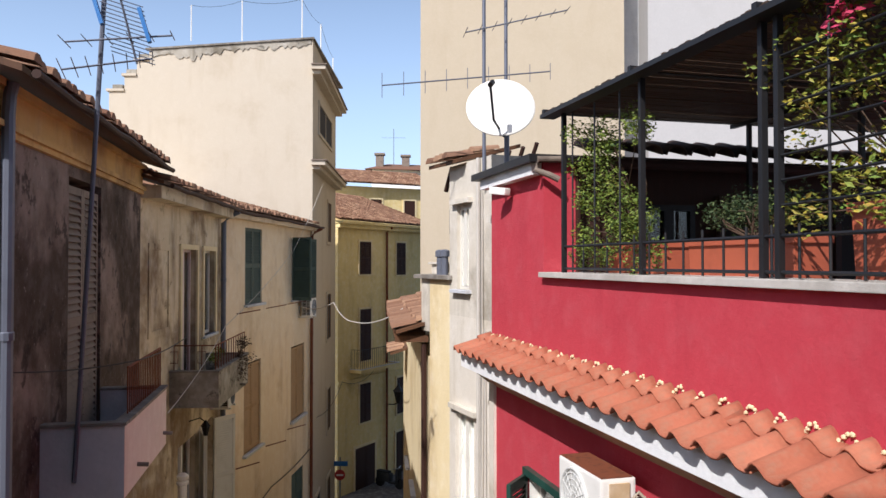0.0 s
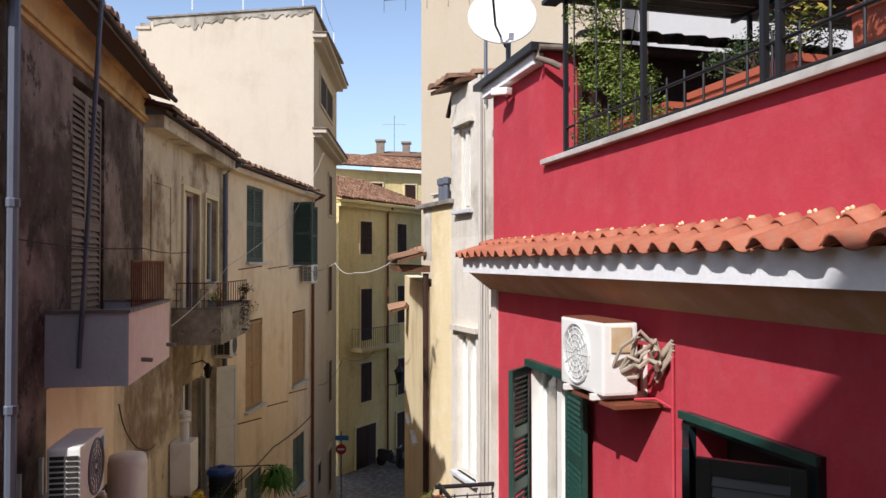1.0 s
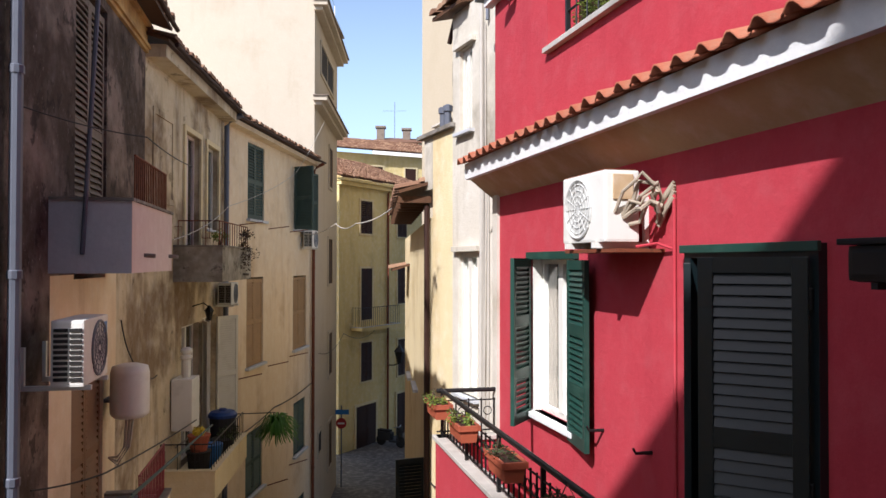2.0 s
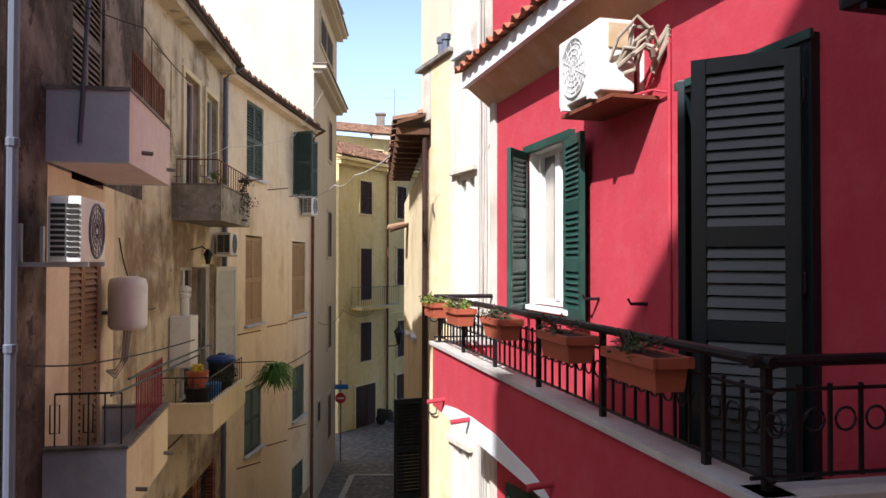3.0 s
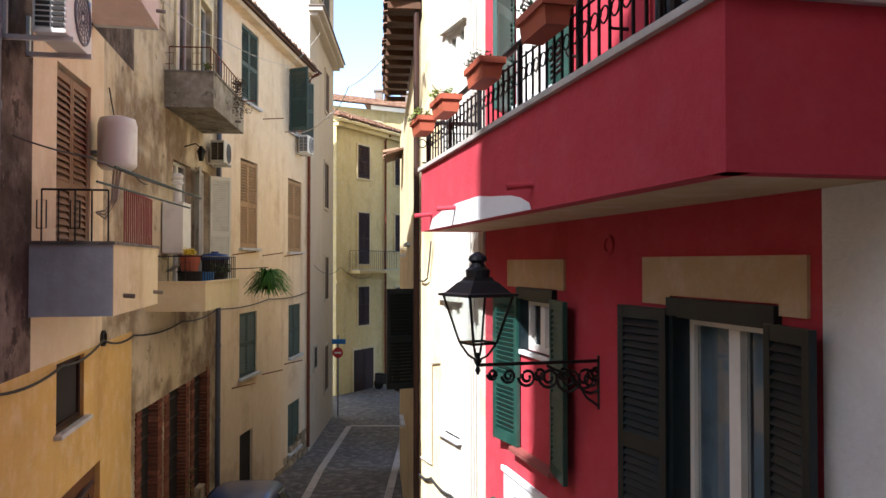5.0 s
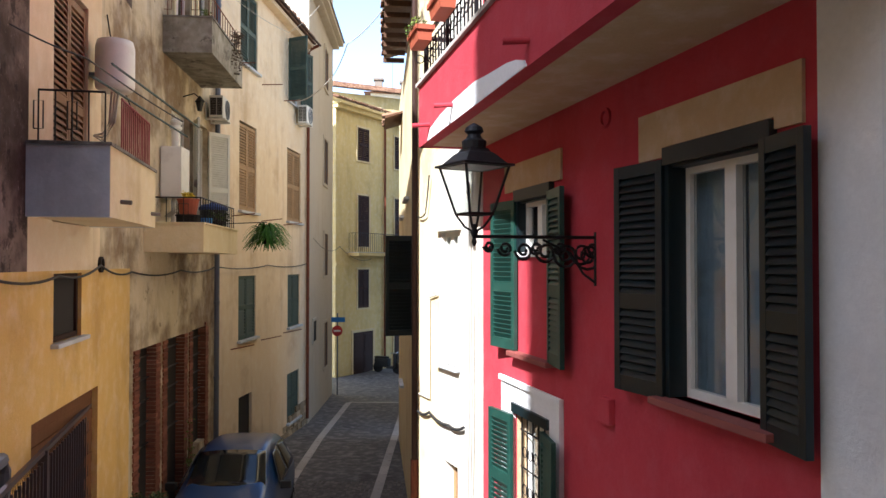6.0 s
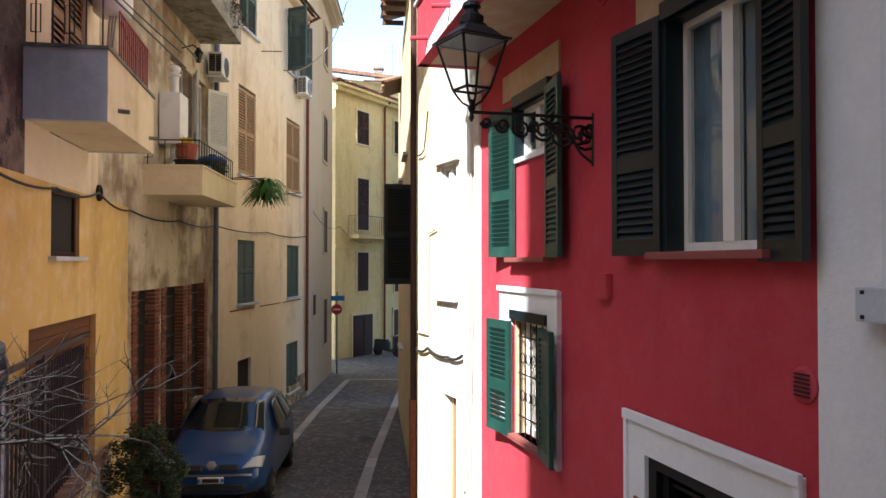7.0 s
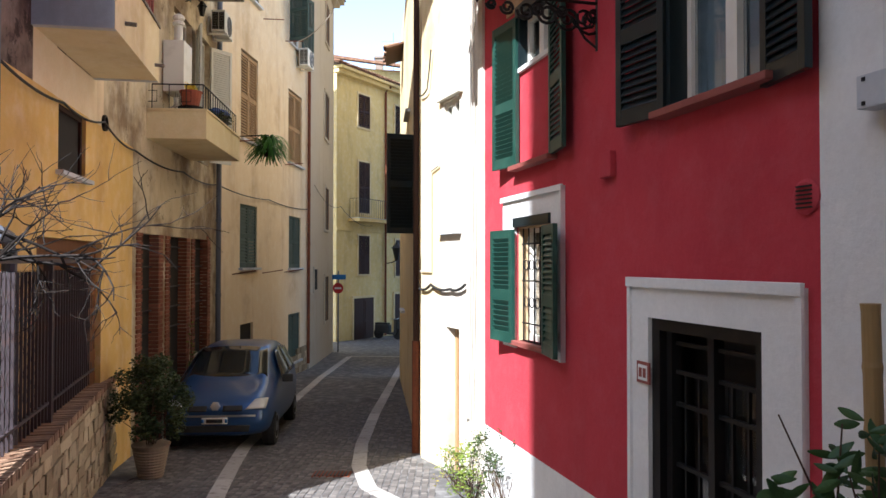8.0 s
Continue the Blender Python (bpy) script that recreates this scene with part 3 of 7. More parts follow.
shutter(fd, facing(FR.p(3.86, 0.07, 5.4), FR.u * 0.84 + FR.n * 0.54), 0.48, 2.53, M_NIGHT, (0.453, 0.64), True, pitch=0.055, st=0.075, lean=70)
for z in (5.7, 6.75, 7.7):
    bm = bmesh.new()
    p = FR.p(4.9, 0.06, z)
    lathe(bm, pose(p.x, p.y, z), [(0.012, 0), (0.016, 0.01), (0.016, 0.1), (0.012, 0.11)], 8)
    part("hinge", bm, M_IRON, fd)
# near-black sheet in place of the room, its shade put into the colour
bm = bmesh.new()
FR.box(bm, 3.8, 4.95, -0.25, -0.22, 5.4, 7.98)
part("shade_backing", bm, M_BLACKSHADE, fd)
for s, z in ((3.32, 6.62), (2.6, 6.62)):
    ob = thing("shutter_catch", FR.p(s, 0, z), "black iron shutter catch in the crimson wall", "hook", "shutter catches")
    bm = bmesh.new()
    tube(bm, [FR.p(s, 0, z), FR.p(s - 0.01, 0.12, z), FR.p(s - 0.01, 0.14, z + 0.035)], [0.014, 0.011, 0.009], 7)
    part("pin", bm, M_IRON, ob)

# street door with its white surround and iron gate
COUNT["door"] += 1
sd = thing("door_%d" % COUNT["door"], FR.p(4.2, 0, -0.1), "dark iron and glass street door in a white surround", "door", kind="structure")
part("surround", band(FR, 3.4, 5.03, -0.6, 2.2, 0.03, (3.63, 4.735, -0.6, 1.967)), M_TRIM, sd, "white plaster surround, chipped")
bm = bmesh.new()
FR.box(bm, 3.385, 5.045, 0.03, 0.06, 2.16, 2.225, 0.008)
FR.box(bm, 3.39, 3.43, 0.03, 0.05, -0.6, 2.16)
FR.box(bm, 5.0, 5.04, 0.03, 0.05, -0.6, 2.16)
part("moulding", bm, M_TRIM, sd)
part("door_frame", band(FR, 3.63, 4.735, -0.3, 1.967, -0.06, (3.72, 4.65, -0.3, 1.89)), M_IRON, sd)
bm = bmesh.new()
for s in (3.72, 4.16, 4.59):
    FR.box(bm, s, s + 0.06, -0.12, -0.05, -0.3, 1.89)
for z in (0.2, 0.62, 1.04, 1.42, 1.62, 1.8):
    FR.box(bm, 3.72, 4.65, -0.11, -0.08, z, z + 0.025)
for s in (3.86, 4.0, 4.32, 4.46):
    FR.box(bm, s, s + 0.018, -0.108, -0.088, 0.2, 1.62)
part("bars", bm, M_IRON, sd, "black iron bars across the glass")
for k in range(6):
    bm = bmesh.new()
    s = 3.79 + (k % 2) * 0.43
    z = -0.1 + (k // 2) * 0.6
    FR.box(bm, s, s + 0.36, -0.15, -0.142, z, z + 0.52)
    part("pane", bm, M_GLASS, sd)
# the dark hall behind the glass is only a sheet with painted shade
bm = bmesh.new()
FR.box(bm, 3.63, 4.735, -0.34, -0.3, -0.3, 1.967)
part("shade_backing", bm, M_BLACKSHADE, sd)
bm = bmesh.new()
for a, b in ((3.632, 3.65), (4.715, 4.733)):
    FR.box(bm, a, b, -0.3, -0.122, -0.3, 1.96)
part("reveal", bm, M_IRON, sd)
plate = thing("number_plaque", FR.p(3.6, 0.035, 1.55), "small red-brown ceramic plaque on the white surround", "plaque")
bm = bmesh.new()
FR.box(bm, 3.51, 3.665, 0.031, 0.045, 1.535, 1.675, 0.004)
part("tile", bm, M_SILL, plate)
bm = bmesh.new()
FR.box(bm, 3.53, 3.645, 0.045, 0.047, 1.555, 1.655)
part("face", bm, M_TRIM, plate, "pale glazed face")
for k in (0, 1):
    bm = bmesh.new()
    FR.box(bm, 3.545 + k * 0.05, 3.58 + k * 0.05, 0.047, 0.05, 1.575, 1.635)
    part("mark", bm, M_SILL, plate, "plain dark red bar")

# cornice with fascia, soffit and clay tiles
bm = bmesh.new()
FR.box(bm, -0.1, 7.4, 0.27, 0.33, 8.855, 9.03)
part("fascia", bm, M_TRIM, red_house, "white painted fascia under the tiles")
bm = bmesh.new()
hexa(bm, [FR.p(-0.1, 0.0, 8.65), FR.p(7.4, 0.0, 8.65), FR.p(7.4, 0.27, 8.86), FR.p(-0.1, 0.27, 8.86), FR.p(-0.1, 0.0, 8.9), FR.p(7.4, 0.0, 8.9), FR.p(7.4, 0.27, 8.9), FR.p(-0.1, 0.27, 8.9)])
part("soffit", bm, M_CREAMTRIM, red_house, "cream painted soffit")
bm = bmesh.new()
FR.box(bm, -0.1, 7.4, -0.05, 0.32, 8.9, 9.02)
part("tile_bed", bm, M_CLAY, red_house)


def coppo(length, r0, r1, t=0.014, n=7):
    """A half-round clay tile along -y, open below."""
    bm = bmesh.new()
    rows = []
    for y, r in ((0, r0), (-length, r1)):
        for q in (r, r - t):
            rows.append([bm.verts.new((q * math.cos(math.pi * k / n), y, q * math.sin(math.pi * k / n) * 0.85)) for k in range(n + 1)])
    a, b, c, d = rows
    for k in range(n):
        bm.faces.new((a[k], a[k + 1], c[k + 1], c[k]))
        bm.faces.new((b[k], b[k + 1], d[k + 1], d[k]))
        bm.faces.new((a[k], a[k + 1], b[k + 1], b[k]))
        bm.faces.new((c[k], c[k + 1], d[k + 1], d[k]))
    return mesh_of(bm, "tile", M_CLAY, True)


def roll_tile(length, pitch, t=0.014, n=11):
    """An interlocking clay tile along -y: a shallow pan and a raised roll, with thickness."""
    bm = bmesh.new()
    prof = []
    for k in range(n + 1):
        x = pitch * 1.08 * k / n
        v = x / pitch
        prof.append((x - pitch / 2, -0.012 * math.sin(math.pi * v / 0.52) if v < 0.52 else 0.052 * math.sin(math.pi * min(1.0, (v - 0.52) / 0.5)) ** 0.8))
    rows = [[bm.verts.new((x, y, z + dz)) for x, z in prof] for y in (0, -length) for dz in (0, -t)]
    a, b, c, d = rows
    for k in range(n):
        bm.faces.new((a[k], a[k + 1], c[k + 1], c[k]))
        bm.faces.new((b[k], b[k + 1], d[k + 1], d[k]))
        bm.faces.new((a[k], a[k + 1], b[k + 1], b[k]))
        bm.faces.new((c[k], c[k + 1], d[k + 1], d[k]))
    for k in (0, n):
        bm.faces.new((a[k], c[k], d[k], b[k]))
    return mesh_of(bm, "tile", M_CLAY, True)


# terrace room tiles take the darker clay as painted shade
TILEDARK = coppo(0.34, 0.085, 0.068)
TILEDARK.materials[0] = M_SHADETILE
ROLL, ROLLTOP = roll_tile(0.44, 0.23), roll_tile(0.16, 0.23)
rnd = random.Random(4)
for k in range(33):
    s = 0.0 + k * 0.23
    m = FR.m(s + rnd.uniform(-0.006, 0.006), 0.42 + rnd.uniform(-0.01, 0.01), 9.035 + rnd.uniform(-0.004, 0.006)) @ pose(0, 0, 0, -15 + rnd.uniform(-1.2, 1.2), 0, rnd.uniform(-1.5, 1.5))
    piece("tile", ROLL, m, red_house)
    m = FR.m(s + rnd.uniform(-0.008, 0.008), 0.13 + rnd.uniform(-0.012, 0.012), 9.135 + rnd.uniform(-0.003, 0.006)) @ pose(0, 0, 0, -17 + rnd.uniform(-2, 2), 0, rnd.uniform(-3, 3))
    piece("tile", ROLLTOP, m, red_house)
bm = bmesh.new()
for k in range(420):
    s = -0.08 + k * 0.0175
    v = (s / 0.23 + 0.5) % 1.0
    z = 9.165 + (0.05 * math.sin(math.pi * (v - 0.52) / 0.48) if v > 0.52 else 0.0) + rnd.uniform(-0.006, 0.008)
    q = FR.p(s, rnd.uniform(0.0, 0.02), z)
    bmesh.ops.create_icosphere(bm, subdivisions=1, radius=rnd.uniform(0.008, 0.015), matrix=Matrix.Translation(q))
part("mortar", bm, M_CREAM, red_house, "rough pale mortar along the wall above the tiles", kind="stuff")

# terrace parapet coping
bm = bmesh.new()
FU.box(bm, 1.46, 7.6, -0.34, 0.06, 9.868, 9.915, 0.006)
part("coping", bm, M_MARBLE, red_house, "grey-white marble coping")
# upper corner of the terrace: return wall and small roof
bm = bmesh.new()
FU.box(bm, 1.15, 1.45, -1.3, -0.3, 9.85, 10.9)
part("return_wall", bm, M_RED, red_house)
bm = bmesh.new()
FU.box(bm, -0.25, 1.5, -1.4, 0.16, 10.93, 11.0)
part("eave_board", bm, M_POST, red_house, "grey metal-edged eave board")
bm = bmesh.new()
FU.box(bm, -0.1, 1.4, 0.0, 0.1, 10.82, 10.93)
part("eave_trim", bm, M_TRIM, red_house)
bm = bmesh.new()
tube(bm, [FU.p(1.52, -0.5, 10.97), FU.p(1.5, 0.08, 10.95), FU.p(1.5, 0.1, 10.85), FU.p(1.55, -0.02, 10.8), FU.p(1.57, -0.1, 10.76)], 0.03, 10)
part("gutter_spout", bm, M_GREYSH, red_house)
FT = Front(FU.p(1.5, -0.32, 0).xy, FU.p(1.5, -6.5, 0).xy)
# wall coloured dark to carry the shade under the pergola
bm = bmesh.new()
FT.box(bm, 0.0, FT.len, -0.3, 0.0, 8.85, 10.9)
part("terrace_wall", bm, M_DARKWOOD, red_house, "front wall of the terrace room, its shade put into a dark colour")
for k in range(25):
    m = FT.m(0.1 + k * 0.25, 0.3, 10.99) @ pose(0, 0, 0, -16 + rnd.uniform(-2, 2), 0, rnd.uniform(-4, 4)) @ Matrix.Scale(1.35, 4)
    piece("tile", TILEDARK, m, red_house)
bm = bmesh.new()
FT.box(bm, -0.05, FT.len, -0.4, 0.22, 10.9, 10.97)
part("eave_board", bm, M_DARKWOOD, red_house)
bm = bmesh.new()
tube(bm, [FT.p(0.0, 0.3, 10.9), FT.p(FT.len, 0.3, 10.88)], 0.05, 8)
part("gutter", bm, M_DARKWOOD, red_house)
w = window(FT, 0.62, 1.2, 9.9, 10.55, "dark framed terrace window behind the plants", frame=M_IRON, depth=-0.06)
bm = bmesh.new()
hexa(bm, [FU.p(0.3, -0.3, 8.86), FU.p(8.0, -0.3, 8.86), FU.p(8.0, -3.8, 8.86), FU.p(0.3, -3.8, 8.86), FU.p(0.3, -0.3, 9.2), FU.p(8.0, -0.3, 9.2), FU.p(8.0, -3.8, 9.2), FU.p(0.3, -3.8, 9.2)])
part("terrace_floor", bm, M_GREY, red_house)

# near-black panel: shade painted on the wall, with added posts framing it
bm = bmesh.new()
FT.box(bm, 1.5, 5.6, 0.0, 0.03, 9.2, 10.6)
part("shade_panel", bm, M_BLACKSHADE, red_house, "near-black panel painted as the shade on the terrace front")
for s in (1.45, 2.8, 4.2, 5.6):
    bm = bmesh.new()
    FT.box(bm, s, s + 0.07, 0.03, 0.09, 9.2, 10.65)
    part("added_panel_post", bm, M_DARKWOOD, red_house)
# pergola with reed roof
per = thing("pergola", FU.p(3.5, -1.5, 9.91), "dark steel pergola over the terrace, roofed with reed matting", "pergola")
for s in (1.85, 3.13, 4.36, 4.48, 5.75, 7.1):
    for d in (-0.02, -1.9, -4.1):
        bm = bmesh.new()
        FU.box(bm, s - 0.017, s + 0.017, d - 0.02, d + 0.02, 9.2 if d < -1 else 9.91, 11.3, 0.004)
        part("post", bm, M_POST, per)
for d in (-0.02, -1.9, -4.1):
    bm = bmesh.new()
    FU.box(bm, 1.6, 7.5, d - 0.02, d + 0.02 + (0.1 if d > -1 else 0), 11.3, 11.335)
    part("beam", bm, M_POST, per)
for s in (1.62, 3.13, 4.42, 5.75, 7.1):
    bm = bmesh.new()
    FU.box(bm, s - 0.02, s + 0.02, -4.15, 0.08, 11.34, 11.38)
    part("rafter", bm, M_POST, per)
bm = bmesh.new()
for k in range(130):
    s = 1.6 + k * 0.0455
    a = rnd.uniform(-0.02, 0.02)
    FU.box(bm, s, s + 0.04, -4.2 + a, 0.06 + a * 0.5, 11.342 + rnd.uniform(0, 0.01), 11.355 + rnd.uniform(0, 0.01))
part("reed_mat", bm, M_TWIG, per, "brown reed matting with gaps")
rail = thing("terrace_railing", FU.p(3.5, -0.02, 9.91), "dark steel bar railing on the marble coping", "railing")
for z in (9.95, 10.14):
    bm = bmesh.new()
    tube(bm, [FU.p(1.85, -0.02, z), FU.p(7.1, -0.02, z)], 0.012, 6)
    part("rail", bm, M_POST, rail)
for k in range(26):
    s = 2.02 + k * 0.2
    bm = bmesh.new()
    tall = s > 4.5 or s < 3.1
    tube(bm, [FU.p(s, -0.02, 9.92), FU.p(s, -0.02, 11.28 if tall and k % 2 == 0 else 10.2)], 0.008, 6)
    part("bar", bm, M_POST, rail)
for k in range(7):
    bm = bmesh.new()
    z = 10.3 + k * 0.13
    tube(bm, [FU.p(4.5, -0.02, z), FU.p(5.72, -0.02, z + 0.02)], 0.008, 6)
    part("crossbar", bm, M_POST, rail)


# ---- plants ----
def leaf_cloud(bm, spots, n, size, rng, flat=0.4):
    """Many small folded leaves scattered round the given spots (x, y, z, radius)."""
    for _ in range(n):
        x, y, z, r = rng.choice(spots)
        u = Vector((rng.gauss(0, 1), rng.gauss(0, 1), rng.gauss(0, 1))).normalized() * r * rng.random() ** 0.5
        c = Vector((x, y, z)) + u
        a = Vector((rng.gauss(0, 1), rng.gauss(0, 1), rng.gauss(0, flat))).normalized()
        b = a.cross(Vector((rng.gauss(0, 1), rng.gauss(0, 1), rng.gauss(0, 1)))).normalized()
        nn = a.cross(b)
        k = size * rng.uniform(0.55, 1.3)
        tip, tail = c + a * k, c - a * k
        l, rr = c + b * k * 0.45 + nn * k * 0.15, c - b * k * 0.45 + nn * k * 0.15
        v = [bm.verts.new(q) for q in (tail, l, tip, rr)]
        bm.faces.new((v[0], v[1], v[2]))
        bm.faces.new((v[0], v[2], v[3]))


def stems(bm, base, spots, rng, r=0.006):
    for x, y, z, q in spots:
        b = Vector(base) + Vector((rng.uniform(-0.05, 0.05), rng.uniform(-0.05, 0.05), 0))
        mid = (b + Vector((x, y, z))) / 2 + Vector((rng.uniform(-0.08, 0.08), rng.uniform(-0.08, 0.08), rng.uniform(-0.05, 0.1)))
        tube(bm, [b, mid, (x, y, z)], [r, r * 0.8, r * 0.5], 5)


def plant(name, label, base, spots, n, size, mat, rng, flat=0.4, category="plant"):
    ob = thing(name, base, label, category)
    bm = bmesh.new()
    stems(bm, base, spots, rng)
    part("stem", bm, M_TWIG, ob)
    bm = bmesh.new()
    leaf_cloud(bm, spots, n, size, rng, flat)
    part("foliage", bm, mat, ob)
    return ob


def trough(f, s0, s1, d, z, h, mat=None, label="terracotta trough planter on the terrace coping", depth=0.24):
    ob = thing("planter", f.p((s0 + s1) / 2, d, z), label, "planter")
    bm = bmesh.new()
    m = f.m((s0 + s1) / 2, d, z)
    w = (s1 - s0) / 2
    q = depth / 2
    lo = [(-w * 0.93, -q * 0.8), (w * 0.93, -q * 0.8), (w * 0.93, q * 0.8), (-w * 0.93, q * 0.8)]
    hi = [(-w, -q), (w, -q), (w, q), (-w, q)]
    hexa(bm, [m @ Vector((x, y, 0)) for x, y in lo] + [m @ Vector((x, y, h)) for x, y in hi])
    part("box", bm, mat or M_POT, ob)
    bm = bmesh.new()
    for x0, x1, y0, y1 in ((-w - 0.015, w + 0.015, -q - 0.015, -q + 0.01), (-w - 0.015, w + 0.015, q - 0.01, q + 0.015), (-w - 0.015, -w + 0.01, -q, q), (w - 0.01, w + 0.015, -q, q)):
        slab(bm, m, x0, x1, y0, y1, h - 0.035, h + 0.012)
    part("rim", bm, mat or M_POT, ob)
    bm = bmesh.new()
    slab(bm, m, -w + 0.01, w - 0.01, -q + 0.01, q - 0.01, h - 0.02, h + 0.004)
    part("soil", bm, M_DARKWOOD, ob)
    return ob


rng = random.Random(11)
trough(FU, 2.0, 2.95, -0.45, 9.2, 0.95)
trough(FU, 3.2, 4.25, -0.45, 9.2, 0.95)
trough(FU, 4.55, 6.1, -0.5, 9.2, 1.1)
spots = [(*FU.p(rng.uniform(1.95, 3.05), -0.12 + rng.uniform(-0.12, 0.08), rng.uniform(10.0, 11.15))[:], 0.13) for _ in range(34)]
plant("climbing_plant", "leafy green climber on the terrace railing", FU.p(2.4, -0.45, 10.15), spots, 6000, 0.017, M_LEAF, rng)
spots = [(*FU.p(rng.uniform(3.3, 4.2), -0.5 + rng.uniform(-0.2, 0.1), rng.uniform(10.14, 10.3) + 0.16 * max(0, 1 - abs(s - 3.7) * 1.6))[:], 0.12) for s in [rng.uniform(3.3, 4.2) for _ in range(26)]]
plant("herb_plant", "grey-green bushy herb in a terrace trough", FU.p(3.75, -0.45, 10.15), spots, 3000, 0.014, M_LEAFD, rng)
spots = [(*FU.p(rng.uniform(4.25, 6.0), -0.1 + rng.uniform(-0.25, 0.12), rng.uniform(10.1, 11.5))[:], 0.14) for _ in range(60)]
cl = plant("climbing_plant", "yellowing climber with pink blossom on the terrace railing", FU.p(5.0, -0.5, 10.3), spots, 4600, 0.022, M_LEAFY, rng)
bm = bmesh.new()
leaf_cloud(bm, [(*FU.p(4.95, 0.0, 11.15)[:], 0.12), (*FU.p(5.3, 0.0, 10.7)[:], 0.1), (*FU.p(5.6, 0.0, 11.3)[:], 0.1)], 160, 0.025, rng)
part("blossom", bm, M_FLOWER, cl, "dark pink blossom")


# ---- balcony of the red house ----
FB = Front((-0.12, 8.25), (1.17, 2.78))
FB2 = Front((1.17, 2.78), (2.25, 3.0))
FB0 = Front((0.72, 8.42), (-0.12, 8.25))
for f, name in ((FB, "parapet"), (FB2, "parapet"), (FB0, "parapet")):
    bm = bmesh.new()
    f.box(bm, 0, f.len, -0.12, 0.0, 5.34, 6.0)
    part(name, bm, M_RED, red_house, "crimson balcony parapet")
bm = bmesh.new()
hexa(bm, [(0.01, 8.15, 5.345), (1.25, 2.9, 5.345), (2.2, 3.1, 5.345), (0.72, 8.3, 5.345), (0.01, 8.15, 5.46), (1.25, 2.9, 5.46), (2.2, 3.1, 5.46), (0.72, 8.3, 5.46)])
part("balcony_slab", bm, M_CREAMTRIM, red_house, "cream painted balcony underside")
for f, a, b in ((FB, -0.03, FB.len + 0.03), (FB2, 0.0, FB2.len), (FB0, 0.0, FB0.len)):
    bm = bmesh.new()
    f.box(bm, a, b, -0.15, 0.035, 6.0, 6.04, 0.006)
    part("coping", bm, M_MARBLE, red_house, "worn grey marble coping")
bm = bmesh.new()
prof = [(0.45, 5.345), (0.6, 5.45), (1.03, 5.5), (1.6, 5.53), (2.3, 5.535), (2.61, 5.505), (3.1, 5.47), (3.3, 5.44), (3.48, 5.39), (3.52, 5.345)]
front = [bm.verts.new(FB.p(s, 0.005, z)) for s, z in prof]
back = [bm.verts.new(FB.p(s, -0.02, z)) for s, z in prof]
bm.faces.new(front)
bm.faces.new(back)
for i in range(len(prof)):
    j = (i + 1) % len(prof)
    bm.faces.new((front[i], front[j], back[j], back[i]))
part("repair_patch", bm, M_TRIM, red_house, "fresh white plaster repair along the balcony edge")
for s in (0.55, 1.55, 3.55):
    bm = bmesh.new()
    p = FB.p(s, -0.02, 5.5)
    q = FB.p(s, 0.18, 5.48)
    tube(bm, [p, q], 0.022, 10)
    part("drain_spout", bm, M_RED, red_house)

railing = thing("balcony_railing", FB.p(2.8, -0.06, 6.04), "black wrought iron balcony railing with rings", "railing")
BAR = bmesh.new()
slab(BAR, pose(0, 0, 0), -0.007, 0.007, -0.007, 0.007, 0, 0.36)
BAR = mesh_of(BAR, "bar", M_IRON)
POSTM = bmesh.new()
slab(POSTM, pose(0, 0, 0), -0.016, 0.016, -0.016, 0.016, 0, 0.47)
POSTM = mesh_of(POSTM, "baluster_post", M_IRON)
RING = bmesh.new()
tube(RING, [(0.045 * math.cos(k * math.tau / 12), 0, 0.045 * math.sin(k * math.tau / 12)) for k in range(13)], 0.006, 5, False)
RING = mesh_of(RING, "ring", M_IRON)
for f in (FB, FB2, FB0):
    for z, r in ((6.53, 0.024), (6.42, 0.008), (6.09, 0.009)):
        bm = bmesh.new()
        tube(bm, [f.p(0, -0.06, z), f.p(f.len, -0.06, z)], r, 8)
        part("rail", bm, M_IRON, railing)
    n = int(f.len / 0.125)
    for k in range(n):
        s = (k + 0.5) * f.len / n
        if k % 8 == 0:
            piece("post", POSTM, f.m(s, -0.06, 6.04), railing)
        else:
            piece("bar", BAR, f.m(s, -0.06, 6.08), railing)
        piece("ring", RING, f.m(s + 0.5 * f.len / n, -0.06, 6.3), railing)

rng = random.Random(5)
for s0, s1, leafy in ((0.22, 0.66, 1.0), (1.22, 1.66, 0.8), (2.47, 2.9, 0.5), (3.72, 4.16, 0.12), (4.63, 5.12, 0.45)):
    trough(FB, s0, s1, 0.07, 6.34, 0.14, None, "brown-red plastic flower box hung on the railing", 0.17)
    n = int(40 + 260 * leafy)
    cx = s0 + 0.15
    spots = [(*FB.p(cx + rng.uniform(-0.14, 0.15 + 0.15 * leafy), 0.1 + rng.uniform(-0.08, 0.1), 6.5 + rng.uniform(0, 0.04))[:], 0.05) for _ in range(12)]
    plant("flower_box_plant", "small scrubby plant drying in a flower box", FB.p(cx, 0.1, 6.5), spots, n, 0.016, M_LEAFD if leafy < 0.7 else M_LEAF, rng)


# ---- air conditioners ----
M_FANGREY = paint("grey_fan_grille", "6c7076", "4c5056", 0.5)
M_ACGREY = paint("pale_grille_plastic", "c9c8c2", "a8a69e", 0.5)
M_BLUE = paint("blue_sticker", "2a6fb0", "4585bc", 0.4)


